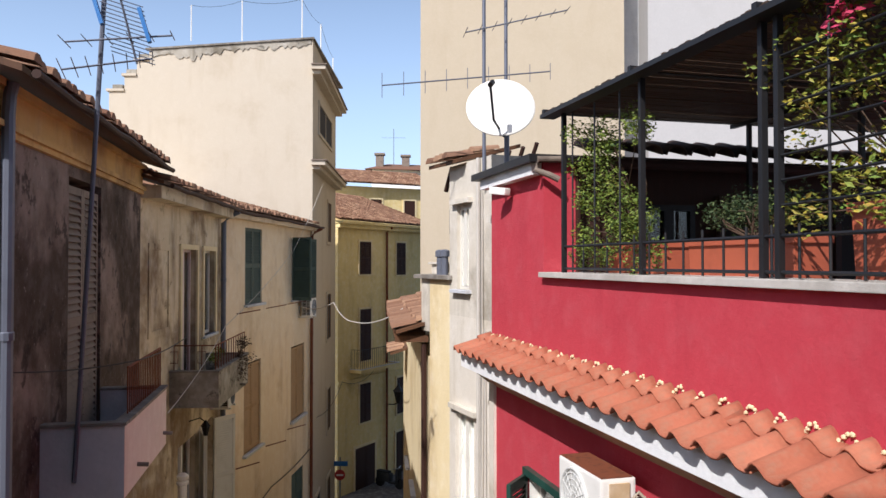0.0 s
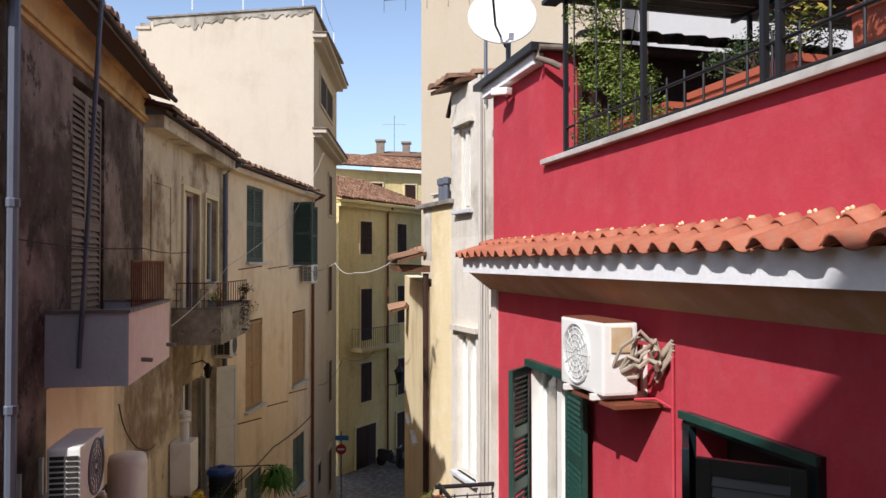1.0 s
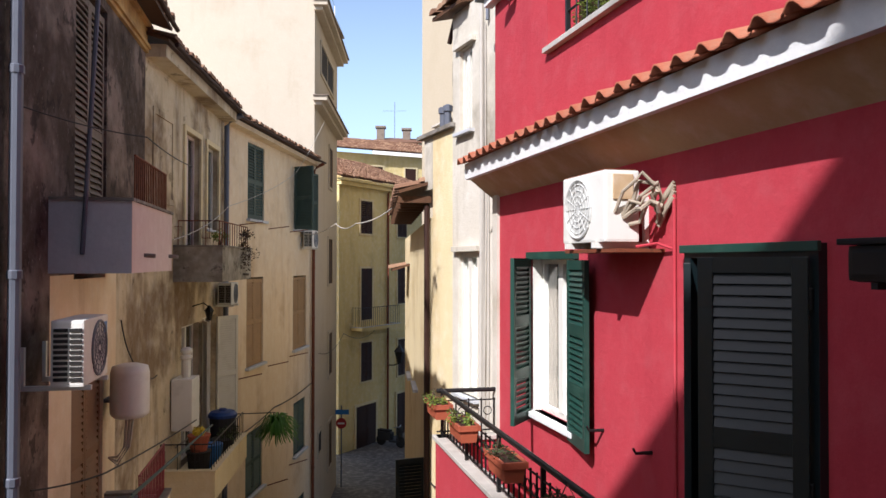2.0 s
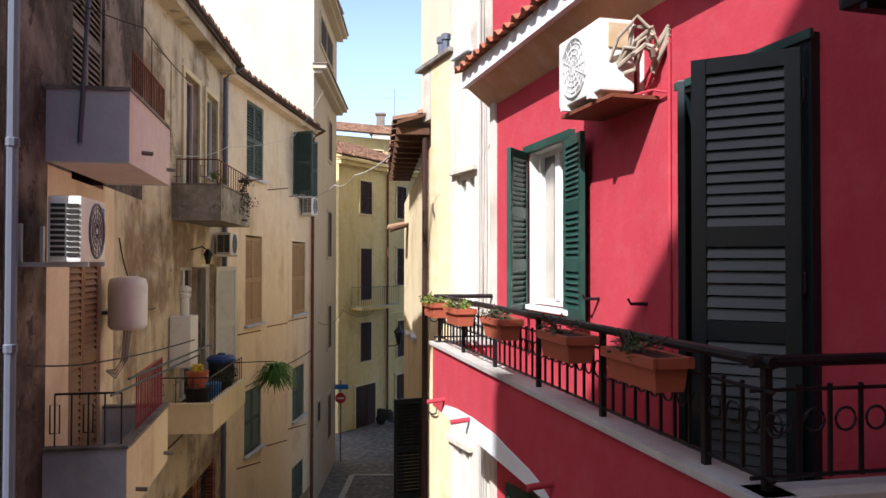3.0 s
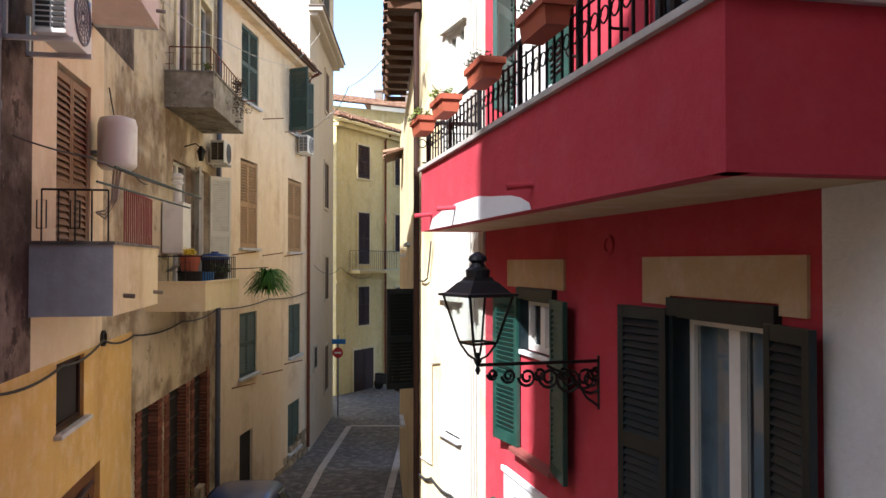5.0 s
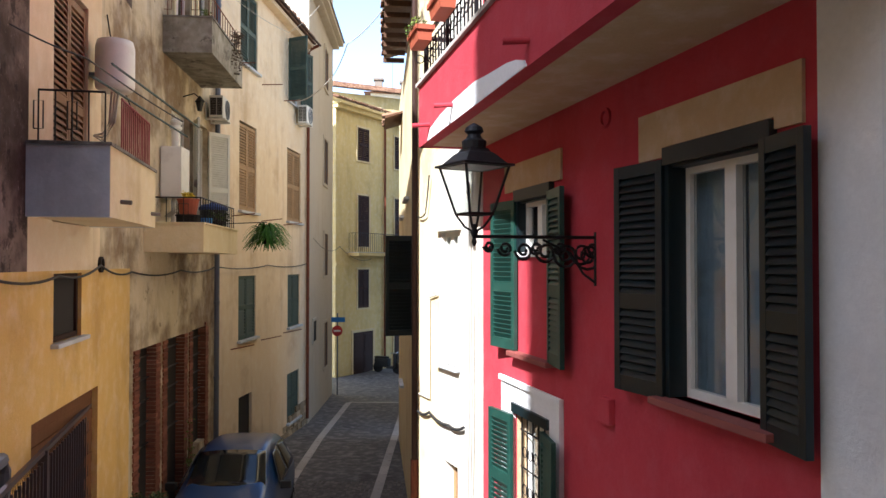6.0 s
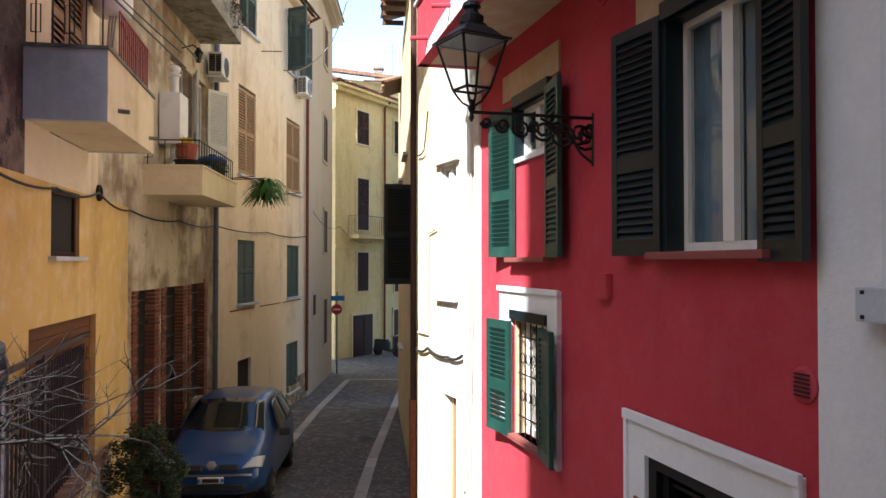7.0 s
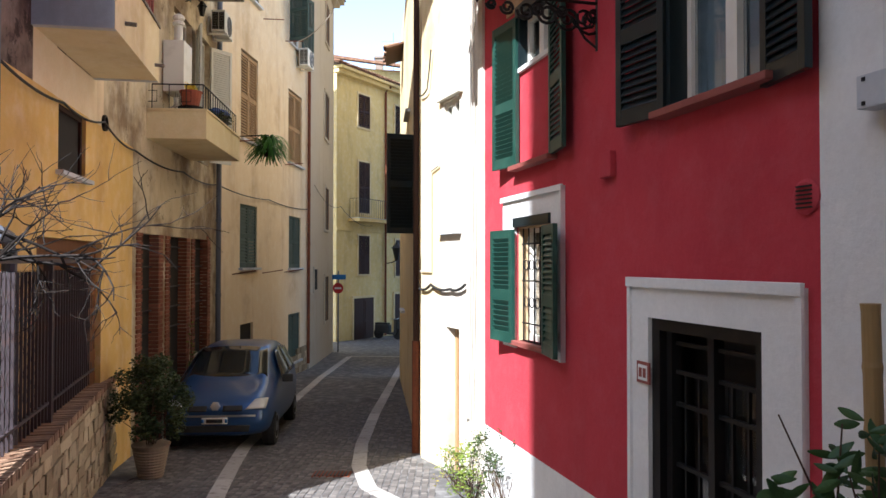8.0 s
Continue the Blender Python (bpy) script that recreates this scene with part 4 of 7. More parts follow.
def air_conditioner(f, s0, s1, d0, d1, z0, z1, label, mat, fan_mat, toward=1, grille=False):
    """An outdoor unit with its fan to the street, on two wall brackets; toward: the end that looks along +s."""
    ob = thing("air_conditioner", f.p((s0 + s1) / 2, d0, z0), label, "air conditioner")
    bm = bmesh.new()
    f.box(bm, s0, s1, d0, d1, z0, z1, 0.02)
    part("casing", bm, mat, ob)
    cs, cz, r = s0 + (s1 - s0) * (0.6 if toward < 0 else 0.4), (z0 + z1) / 2, (z1 - z0) * 0.43
    bm = bmesh.new()
    ring = [f.p(cs + r * math.cos(a), d1 + 0.004, cz + r * math.sin(a)) for a in [k * math.tau / 28 for k in range(29)]]
    tube(bm, ring, 0.012, 6, False)
    for q in (0.25, 0.45, 0.65, 0.85):
        tube(bm, [f.p(cs + r * q * math.cos(a), d1 + 0.006, cz + r * q * math.sin(a)) for a in [k * math.tau / 20 for k in range(21)]], 0.004, 4, False)
    for k in range(14):
        a = k * math.tau / 14
        tube(bm, [f.p(cs + 0.03 * math.cos(a), d1 + 0.008, cz + 0.03 * math.sin(a)), f.p(cs + r * math.cos(a), d1 + 0.008, cz + r * math.sin(a))], 0.003, 4)
    part("fan_grille", bm, fan_mat, ob)
    bm = bmesh.new()
    vs = [bm.verts.new(f.p(cs + r * math.cos(a), d1 + 0.002, cz + r * math.sin(a))) for a in [k * math.tau / 28 for k in range(28)]]
    bm.faces.new(vs)
    part("fan_recess", bm, fan_mat if mat is not M_ACW else M_ACGREY, ob)
    end = s1 if toward > 0 else s0
    e0, e1 = (end, end + 0.012) if toward > 0 else (end - 0.012, end)
    bm = bmesh.new()
    if grille:
        for i in range(10):
            z = z0 + 0.05 + i * (z1 - z0 - 0.1) / 10
            for a, b in ((0.1, 0.52), (0.58, 0.94)):
                f.box(bm, e0, e1, d0 + (d1 - d0) * a, d0 + (d1 - d0) * b, z, z + 0.028)
        part("side_grille", bm, M_BLACKSHADE, ob, "dark slots in the side")
        bm = bmesh.new()
        f.box(bm, s1 - 0.16, s1 - 0.06, d1 + 0.001, d1 + 0.004, z1 - 0.16, z1 - 0.06)
        part("sticker", bm, M_BLUE, ob)
    else:
        f.box(bm, e0, e1, d0 + 0.05, d1 - 0.06, z1 - 0.2, z1 - 0.03, 0.004)
        part("valve_cover", bm, M_CREAMTRIM, ob)
        bm = bmesh.new()
        f.box(bm, s0 + 0.01, s1 - 0.01, d0 + 0.02, d1 - 0.01, z1, z1 + 0.006)
        part("rusty_lid", bm, M_RUST, ob, "rust-stained lid")
    for s in (s0 + 0.12, s1 - 0.12):
        bm = bmesh.new()
        f.box(bm, s - 0.02, s + 0.02, 0.0, d1 + 0.03, z0 - 0.04, z0)
        f.box(bm, s - 0.02, s + 0.02, 0.0, 0.03, z0 - 0.04, z0 + 0.32)
        part("bracket", bm, M_ACW, ob)
    return ob


ac = air_conditioner(FR, 2.71, 3.39, 0.13, 0.39, 8.07, 8.56, "white air conditioner with rusty lid on the crimson wall", M_ACW, M_ACGREY)
rh = random.Random(33)
M_HOSE = paint("beige_hose_wrap", "a89a86", "7d6f5e", 0.8, amount=0.7, size=0.08)
for k in range(6):
    bm = bmesh.new()
    s, d, z = 3.39, rh.uniform(0.16, 0.32), rh.uniform(8.12, 8.3)
    pts = [FR.p(s, d, z)]
    for j in range(1, 7):
        pts.append(FR.p(3.39 + 0.2 * math.sin(j * 0.42) + rh.uniform(-0.03, 0.03), d * (1 - j / 8) + rh.uniform(-0.03, 0.03), z + 0.2 * math.sin(j * 0.55 - 0.15) * (0.5 + 0.14 * k) + rh.uniform(-0.05, 0.05)))
    pts.append(FR.p(3.64, 0.02, 8.36 + 0.02 * k))
    tube(bm, pts, 0.012 if k % 2 else 0.017, 7)
    part("hose", bm, M_HOSE, ac)
bm = bmesh.new()
FR.box(bm, 2.68, 3.5, 0.0, 0.36, 8.0, 8.025)
part("tray", bm, M_RUST, ac, "rusty steel drip tray")
bm = bmesh.new()
tube(bm, [FR.p(3.62, 0.02, 8.42), FR.p(3.64, 0.02, 8.36), FR.p(3.64, 0.02, 7.5), FR.p(3.64, 0.02, 6.1)], 0.012, 7)
tube(bm, [FR.p(3.38, 0.15, 8.04), FR.p(3.5, 0.06, 8.06), FR.p(3.63, 0.02, 8.02)], 0.01, 6)
part("wall_pipe", bm, M_RED, red_house, "thin painted pipe")
air_conditioner(FL1, 1.42, 2.2, 0.26, 0.52, 6.9, 7.45, "white air conditioner with side grille on the blackened wall", M_ACW, M_FANGREY, -1, True)
air_conditioner(FL2, 6.65, 7.35, 0.12, 0.4, 8.36, 8.9, "small white air conditioner under a shuttered window", M_ACW, M_FANGREY, -1, True)
air_conditioner(FL1B, 4.3, 5.0, 0.1, 0.38, 7.05, 7.5, "old beige air conditioner below a balcony", M_ACGREY, M_FANGREY, -1, True)

# ---- street lantern on its bracket ----
lamp = thing("street_lamp", FR.p(2.86, 0, 4.2), "black wrought iron lantern on a scrolled wall bracket", "street lamp")
LX, LY = 0.37, 5.40
tip = FR.p(2.86, 0.0, 4.27)
bm = bmesh.new()
tube(bm, [tip, (LX, LY, 4.27)], 0.013, 8)
part("arm", bm, M_IRON, lamp)


def scroll(bm, p0, ax, size, turns=1.6, r=0.008, flip=1):
    pts = []
    for k in range(22):
        a = k / 21 * turns * math.tau
        q = size * (1 - 0.75 * k / 21)
        pts.append(p0 + ax * (q * math.cos(a) - size) + Vector((0, 0, flip * q * math.sin(a))))
    tube(bm, pts, r, 5)


ax = (Vector((LX, LY, 4.27)) - tip).normalized()
for k, (t0, sz, fl) in enumerate(((0.25, 0.1, -1), (0.42, 0.08, -1), (0.6, 0.07, -1), (0.75, 0.055, -1), (0.88, 0.04, -1), (0.3, 0.05, -1), (0.12, 0.09, -1), (0.03, 0.06, -1), (0.06, 0.11, -1), (0.5, 0.05, -1))):
    bm = bmesh.new()
    scroll(bm, tip + ax * (t0 * 0.95 + sz) + Vector((0, 0, -0.03 - sz)), ax, sz, 1.6, 0.012, fl)
    part("scroll", bm, M_IRON, lamp)
bm = bmesh.new()
tube(bm, [tip + Vector((0, 0, 0.04)), tip + Vector((0, 0, -0.36))], 0.014, 7)
tube(bm, [tip + Vector((0, 0, -0.34)), tip + ax * 0.1 + Vector((0, 0, -0.27)), tip + ax * 0.2 + Vector((0, 0, -0.12)), tip + ax * 0.42 + Vector((0, 0, -0.02))], 0.01, 7)
part("wall_stay", bm, M_IRON, lamp)
B = pose(LX, LY, 0, 0, 0, 30)
bm = bmesh.new()
lathe(bm, B, [(0.006, 4.2), (0.02, 4.23), (0.012, 4.26), (0.03, 4.3), (0.014, 4.33), (0.012, 4.36)], 10)
for k in range(4):
    a = math.pi / 4 + k * math.pi / 2
    tube(bm, [B @ Vector((0, 0, 4.3)), B @ Vector((0.07 * math.cos(a), 0.07 * math.sin(a), 4.34)), B @ Vector((0.13 * math.cos(a), 0.13 * math.sin(a), 4.42))], 0.009, 6)
part("cradle", bm, M_IRON, lamp)
lo, hi = 0.135, 0.255
for k in range(4):
    a, b = math.pi / 4 + k * math.pi / 2, math.pi / 4 + (k + 1) * math.pi / 2
    p = [B @ Vector((r * math.cos(q), r * math.sin(q), z)) for q in (a, b) for r, z in ((lo, 4.43), (hi, 4.77))]
    for e0, e1 in ((0, 1), (0, 2), (1, 3)):
        bm = bmesh.new()
        tube(bm, [p[e0], p[e1]], 0.011, 6)
        part("cage_bar", bm, M_IRON, lamp)
for k in range(4):
    a, b = math.pi / 4 + k * math.pi / 2, math.pi / 4 + (k + 1) * math.pi / 2
    bm = bmesh.new()
    vs = [bm.verts.new(B @ Vector((r * math.cos(q), r * math.sin(q), z))) for q, r, z in ((a, lo, 4.43), (b, lo, 4.43), (b, hi, 4.77), (a, hi, 4.77))]
    bm.faces.new(vs)
    p = part("pane", bm, M_GLASS, lamp, "clear glass pane")
    p.visible_shadow = False
    p.modifiers.new("thickness", "SOLIDIFY").thickness = 0.004
bm = bmesh.new()
lathe(bm, B @ Matrix.Rotation(math.pi / 4, 4, "Z"), [(0.295, 4.765), (0.295, 4.782), (0.24, 4.79), (0.15, 4.86), (0.12, 4.875), (0.1, 4.9)], 4)
part("roof", bm, M_POST, lamp)
bm = bmesh.new()
lathe(bm, B, [(0.085, 4.9), (0.09, 4.95), (0.06, 4.97), (0.045, 5.0), (0.07, 5.02), (0.06, 5.05), (0.012, 5.08)], 14)
part("chimney", bm, M_POST, lamp)

# small fittings on the red wall
bm = bmesh.new()
FR.box(bm, 2.985, 3.155, 0.0, 0.05, 2.935, 3.12, 0.01)
part("cover", bm, M_RED, thing("junction_box", FR.p(3.07, 0, 2.94), "small crimson painted junction box", "junction box"))
vent = thing("wall_vent", FR.p(5.03, 0, 2.5), "round slatted crimson wall vent", "vent")
bm = bmesh.new()
lathe(bm, FR.m(5.03, 0.0, 2.63) @ pose(0, 0, 0, -90), [(0.085, 0.0), (0.085, 0.012), (0.07, 0.018)], 20)
part("rim", bm, M_RED, vent)
for k in range(6):
    bm = bmesh.new()
    z = 2.575 + k * 0.02
    FR.box(bm, 4.98, 5.08, 0.012, 0.026, z, z + 0.008)
    part("slat", bm, M_BLACKSHADE, vent)
vent = thing("wall_vent", FR.p(3.04, 0, 5.06), "round crimson painted wall vent", "vent")
bm = bmesh.new()
lathe(bm, FR.m(3.04, 0.0, 5.13) @ pose(0, 0, 0, -90), [(0.075, 0.0), (0.075, 0.02), (0.05, 0.022), (0.05, 0.005)], 18)
part("rim", bm, M_RED, vent)
sb = thing("meter_box", FR.p(5.6, 0, 2.95), "grey metal box screwed to the white corner", "box")
bm = bmesh.new()
FR.box(bm, 5.43, 6.3, 0.0, 0.1, 2.955, 3.095, 0.008)
part("case", bm, M_GREY, sb)
for s, z in ((5.47, 2.975), (5.47, 3.075)):
    bm = bmesh.new()
    FR.box(bm, s - 0.008, s + 0.008, 0.1, 0.106, z - 0.008, z + 0.008)
    part("screw", bm, M_IRON, sb)
cam_box = thing("security_camera", FU.p(0.55, 0, 10.68), "white bullet security camera under the eave", "camera")
bm = bmesh.new()
q0, q1 = FU.p(0.45, 0.0, 10.74), FU.p(0.55, 0.1, 10.74)
tube(bm, [q0, q1], 0.018, 8)
part("mount", bm, M_ACW, cam_box)
bm = bmesh.new()
slab(bm, FU.m(0.6, 0.13, 10.74) @ pose(0, 0, 0, 0, -8, 20), -0.14, 0.12, -0.04, 0.04, -0.035, 0.04, 0.015)
part("housing", bm, M_ACW, cam_box)

# satellite dish
dish = thing("satellite_dish", (0.75, 8.75, 11.0), "white offset satellite dish on a short mast", "satellite dish")
bm = bmesh.new()
D = look((0.65, 8.5, 11.73), (0.25, 2.0, 13.9))
rings = []
for i in range(9):
    r = 0.39 * i / 8
    rings.append([bm.verts.new(D @ Vector((r * math.cos(k * math.tau / 32), r * math.sin(k * math.tau / 32) * 0.93, -0.35 * r * r))) for k in range(32)])
for a, b in zip(rings[1:], rings[2:]):
    for k in range(32):
        bm.faces.new((a[k], a[(k + 1) % 32], b[(k + 1) % 32], b[k]))
bm.faces.new(rings[1])
me_ob = part("reflector", bm, M_ACW, dish, smooth=True)
so = me_ob.modifiers.new("thickness", "SOLIDIFY")
so.thickness = 0.012
bm = bmesh.new()
tube(bm, [(0.7, 8.62, 11.45), (0.55, 8.15, 11.55), (0.5, 7.95, 11.9)], 0.014, 8)
part("feed_arm", bm, M_IRON, dish)
bm = bmesh.new()
tube(bm, [(0.5, 7.93, 11.88), (0.53, 8.02, 11.93)], 0.03, 10)
part("receiver", bm, M_IRON, dish)
bm = bmesh.new()
tube(bm, [(0.74, 8.72, 10.9), (0.74, 8.72, 11.6)], 0.03, 8)
part("mast", bm, M_PIPE, dish)
bm = bmesh.new()
lathe(bm, pose(0.74, 8.72, 10.99), [(0.12, 0), (0.12, 0.02), (0.03, 0.04)], 12)
part("foot", bm, M_PIPE, dish)


# ---- television aerials ----
def aerial(name_label, base, top, booms):
    ob = thing("tv_aerial", base, name_label, "aerial")
    bm = bmesh.new()
    tube(bm, [base, top], 0.022, 8)
    part("mast", bm, M_PIPE, ob)
    for centre, along, length, n, span in booms:
        c, a = Vector(centre), Vector(along).normalized()
        bm = bmesh.new()
        tube(bm, [c - a * length / 2, c + a * length / 2], 0.009, 6)
        part("boom", bm, M_PIPE, ob)
        side = a.cross(Vector((0, 0, 1))).normalized()
        if span < 0:
            side, span = Vector((0, 0, 1)), -span
        for k in range(n):
            q = c + a * (length * (k / (n - 1) - 0.5))
            w = span * (1 - 0.35 * k / n)
            bm = bmesh.new()
            tube(bm, [q - side * w / 2, q + side * w / 2], 0.0045, 5)
            part("element", bm, M_PIPE, ob)
    return ob


aerial("tall aerial mast with two antennas, strapped to a balcony", (-3.36, 6.9, 8.0), (-3.0, 6.65, 12.5),
       [((-2.95, 6.6, 11.75), (0.9, 0.35, 0.22), 0.75, 8, 0.75), ((-2.86, 6.62, 11.98), (0.95, 0.2, 0.12), 0.9, 6, 0.4)])
ob = bpy.data.objects["tv_aerial"]
for k in range(14):
    bm = bmesh.new()
    c, e = Vector((-2.82 + 0.004 * k, 6.55 + 0.012 * k, 12.3 - 0.036 * k)), Vector((0.185, 0.03, -0.055))
    tube(bm, [c - e, c + e], 0.005, 5)
    part("element", bm, M_PIPE, ob)
bm = bmesh.new()
tube(bm, [(-2.83, 6.54, 12.36), (-2.74, 6.72, 11.78)], 0.01, 6)
part("boom", bm, M_PIPE, ob)
for dx, dz in ((-0.22, 0.08), (0.2, -0.08)):
    bm = bmesh.new()
    slab(bm, pose(-2.82 + dx, 6.58, 12.16 + dz, 0, -17, 10), -0.016, 0.016, -0.03, 0.03, -0.15, 0.16)
    part("reflector_wing", bm, M_BLUE, ob, "blue reflector wing")
aerial("double aerial mast with long yagi antennas behind the dish", (0.5, 9.15, 10.9), (0.5, 9.15, 13.6),
       [((0.3, 9.15, 12.25), (1.0, 0.15, 0.12), 2.1, 9, -0.3), ((0.9, 9.15, 12.95), (1.0, 0.1, 0.25), 1.3, 8, 0.4), ((0.85, 9.15, 13.35), (1.0, 0.1, 0.12), 0.8, 10, 0.3)])
aerial("slim aerial mast beside the dish", (0.78, 9.3, 10.9), (0.78, 9.3, 13.6), [((0.8, 9.3, 13.4), (1, 0.1, 0.2), 0.9, 10, 0.35)])


# ---- left row: balconies ----
def balcony(house_ob, f, s0, s1, dep, z0, z1, side_mat, front_mat, cap_mat, label):
    ob = thing("balcony", f.p((s0 + s1) / 2, 0, z0), label, "balcony")
    bm = bmesh.new()
    f.box(bm, s0 + 0.006, s1 - 0.006, 0.0, dep - 0.006, z0, z0 + 0.12)
    part("slab", bm, front_mat, ob)
    for a, b in ((s0, s0 + 0.09), (s1 - 0.09, s1)):
        bm = bmesh.new()
        f.box(bm, a, b, 0.0, dep, z0 - 0.006, z1)
        part("side_panel", bm, side_mat, ob, "grey cement side panel" if side_mat is M_GREY else "")
    bm = bmesh.new()
    f.box(bm, s0 + 0.003, s1 - 0.003, dep - 0.09, dep + 0.004, z0 - 0.004, z1)
    part("front_panel", bm, front_mat, ob)
    bm = bmesh.new()
    f.box(bm, s0 - 0.02, s0 + 0.1, 0.0, dep + 0.02, z1, z1 + 0.03)
    f.box(bm, s1 - 0.1, s1 + 0.02, 0.0, dep + 0.02, z1, z1 + 0.03)
    f.box(bm, s0 + 0.1, s1 - 0.1, dep - 0.1, dep + 0.025, z1, z1 + 0.03)
    part("coping", bm, cap_mat, ob)
    return ob


def bars(parent, f, s0, s1, d, z0, z1, step, mat, frames=False, r=0.008):
    n = max(1, int((s1 - s0) / step))
    for k in range(n + 1):
        s = s0 + (s1 - s0) * k / n
        bm = bmesh.new()
        tube(bm, [f.p(s, d, z0), f.p(s, d, z1)], r, 5)
        if frames and k < n and k % 2 == 0:
            e = (s1 - s0) / n
            a, b = s + e * 0.15, s + e * 0.85
            tube(bm, [f.p(a, d, z0 + 0.12), f.p(b, d, z0 + 0.12), f.p(b, d, z1 - 0.1), f.p(a, d, z1 - 0.1), f.p(a, d, z0 + 0.12)], r * 0.8, 5)
        part("bar", bm, mat, parent)
    bm = bmesh.new()
    tube(bm, [f.p(s0, d, z1), f.p(s1, d, z1)], r * 1.4, 6)
    part("rail", bm, mat, parent)


def side_bars(parent, f, s, d0, d1, z0, z1, mat, n=4):
    for k in range(n):
        d = d0 + (d1 - d0) * k / (n - 1)
        bm = bmesh.new()
        tube(bm, [f.p(s, d, z0), f.p(s, d, z1)], 0.008, 5)
        if k % 2 == 0 and k < n - 1:
            e = (d1 - d0) / (n - 1)
            a, b = d - e * 0.28, d + e * 0.28
            tube(bm, [f.p(s, a, z0 + 0.12), f.p(s, b, z0 + 0.12), f.p(s, b, z1 - 0.1), f.p(s, a, z1 - 0.1), f.p(s, a, z0 + 0.12)], 0.007, 5)
        part("bar", bm, mat, parent)
    bm = bmesh.new()
    tube(bm, [f.p(s, d0, z1), f.p(s, d1, z1)], 0.011, 6)
    part("rail", bm, mat, parent)


b1 = balcony(old_house, FL1, 2.19, 4.35, 0.72, 7.83, 8.5, M_GREY, M_PINK, M_CAPDARK, "cement balcony with rusty iron railing on the blackened wall")
r1 = thing("balcony_railing", FL1.p(3.3, 0.66, 8.53), "rusty iron balcony railing with uneven bars", "railing")
bars(r1, FL1, 2.6, 4.3, 0.66, 8.53, 8.98, 0.09, M_RUST)
b2 = balcony(old_house, FL1, 2.19, 4.35, 0.72, 4.51, 5.17, M_GREY, M_CREAM, M_CAPDARK, "cement balcony with red iron bars above the ochre wall")
r2 = thing("balcony_railing", FL1.p(3.3, 0.66, 5.2), "dark iron and red barred balcony railing", "railing")
M_REDBAR = paint("red_bar_paint", "8e2f38", "5f2328", 0.6)
bars(r2, FL1, 2.9, 4.3, 0.66, 5.2, 5.75, 0.09, M_REDBAR, True)
side_bars(r2, FL1, 2.26, 0.08, 0.66, 5.2, 5.68, M_IRON, 5)
b3 = balcony(row_house, FL1B, 1.5, 4.1, 0.8, 7.6, 8.18, M_MOSS, M_MOSS, M_CAPDARK, "mossy grey cement balcony with trailing plants")
r3 = thing("balcony_railing", FL1B.p(2.8, 0.74, 8.21), "rusty bowed iron balcony railing", "railing")
bars(r3, FL1B, 1.55, 4.05, 0.74, 8.21, 8.62, 0.2, M_RUST)
side_bars(r3, FL1B, 1.56, 0.06, 0.74, 8.21, 8.62, M_RUST, 4)
b4 = balcony(row_house, FL1B, 0.6, 3.2, 0.9, 4.25, 4.68, M_CREAM, M_CREAM, M_CREAM, "cream plaster balcony full of pots and household things")
r4 = thing("balcony_railing", FL1B.p(1.9, 0.84, 4.71), "dark iron balcony railing", "railing")
bars(r4, FL1B, 0.65, 3.15, 0.84, 4.71, 5.1, 0.16, M_IRON)
side_bars(r4, FL1B, 0.66, 0.06, 0.84, 4.71, 5.1, M_IRON, 4)
for d, s, z in ((0.16, 2.2, 5.72), (0.3, 2.1, 5.86)):
    ob = thing("drying_pole", FL1.p(3, 0.8, z), "thin dark drying pole along the railing", "pole")
    bm = bmesh.new()
    tube(bm, [FL1.p(s - 0.5 + d, 0.5 + d, z), FL1.p(4.9, 0.85 + d, z - 0.1 * d)], 0.011, 6)
    part("pole", bm, M_DKGREEN, ob)

for f, s, z, dep in ((FL1, 2.6, 4.68, 0.72), (FL1, 4.1, 4.66, 0.72), (FL1, 2.75, 8.0, 0.72), (FL1, 4.15, 8.0, 0.72), (FL1B, 3.3, 7.7, 0.8)):
    bm = bmesh.new()
    tube(bm, [f.p(s, dep - 0.02, z), f.p(s, dep + 0.11, z - 0.01)], 0.022, 8)
    part("drain_spout", bm, M_CAPDARK, b2 if z < 5 else (b3 if f is FL1B else b1))
hole = thing("wall_vent", FL1.p(4.75, 0, 4.0), "round dark flue hole in the ochre wall", "vent")
# shallow dish on the uncut wall; its near-black paints the hole's inner shade
bm = bmesh.new()
lathe(bm, FL1.m(4.75, 0.0, 4.06) @ pose(0, 0, 0, -90), [(0.1, 0.0), (0.1, 0.035), (0.075, 0.04), (0.07, 0.01), (0.02, 0.008)], 18)
part("rim", bm, M_BLACKSHADE, hole)
trough_arm = thing("planter", FR.p(5.95, 0.35, 7.86), "black plastic trough carried on two wall brackets", "planter")
bm = bmesh.new()
slab(bm, FR.m(5.95, 0.38, 7.86), -0.32, 0.32, -0.15, 0.15, 0.0, 0.14, 0.03)
part("box", bm, M_IRON, trough_arm)
bm = bmesh.new()
slab(bm, FR.m(5.95, 0.38, 8.0), -0.35, 0.35, -0.17, 0.17, 0.0, 0.025, 0.008)
part("rim", bm, M_IRON, trough_arm)
for s in (5.75, 6.15):
    bm = bmesh.new()
    FR.box(bm, s - 0.015, s + 0.015, 0.0, 0.52, 7.835, 7.86)
    FR.box(bm, s - 0.015, s + 0.015, 0.0, 0.03, 7.835, 8.05)
    part("bracket", bm, M_IRON, trough_arm)

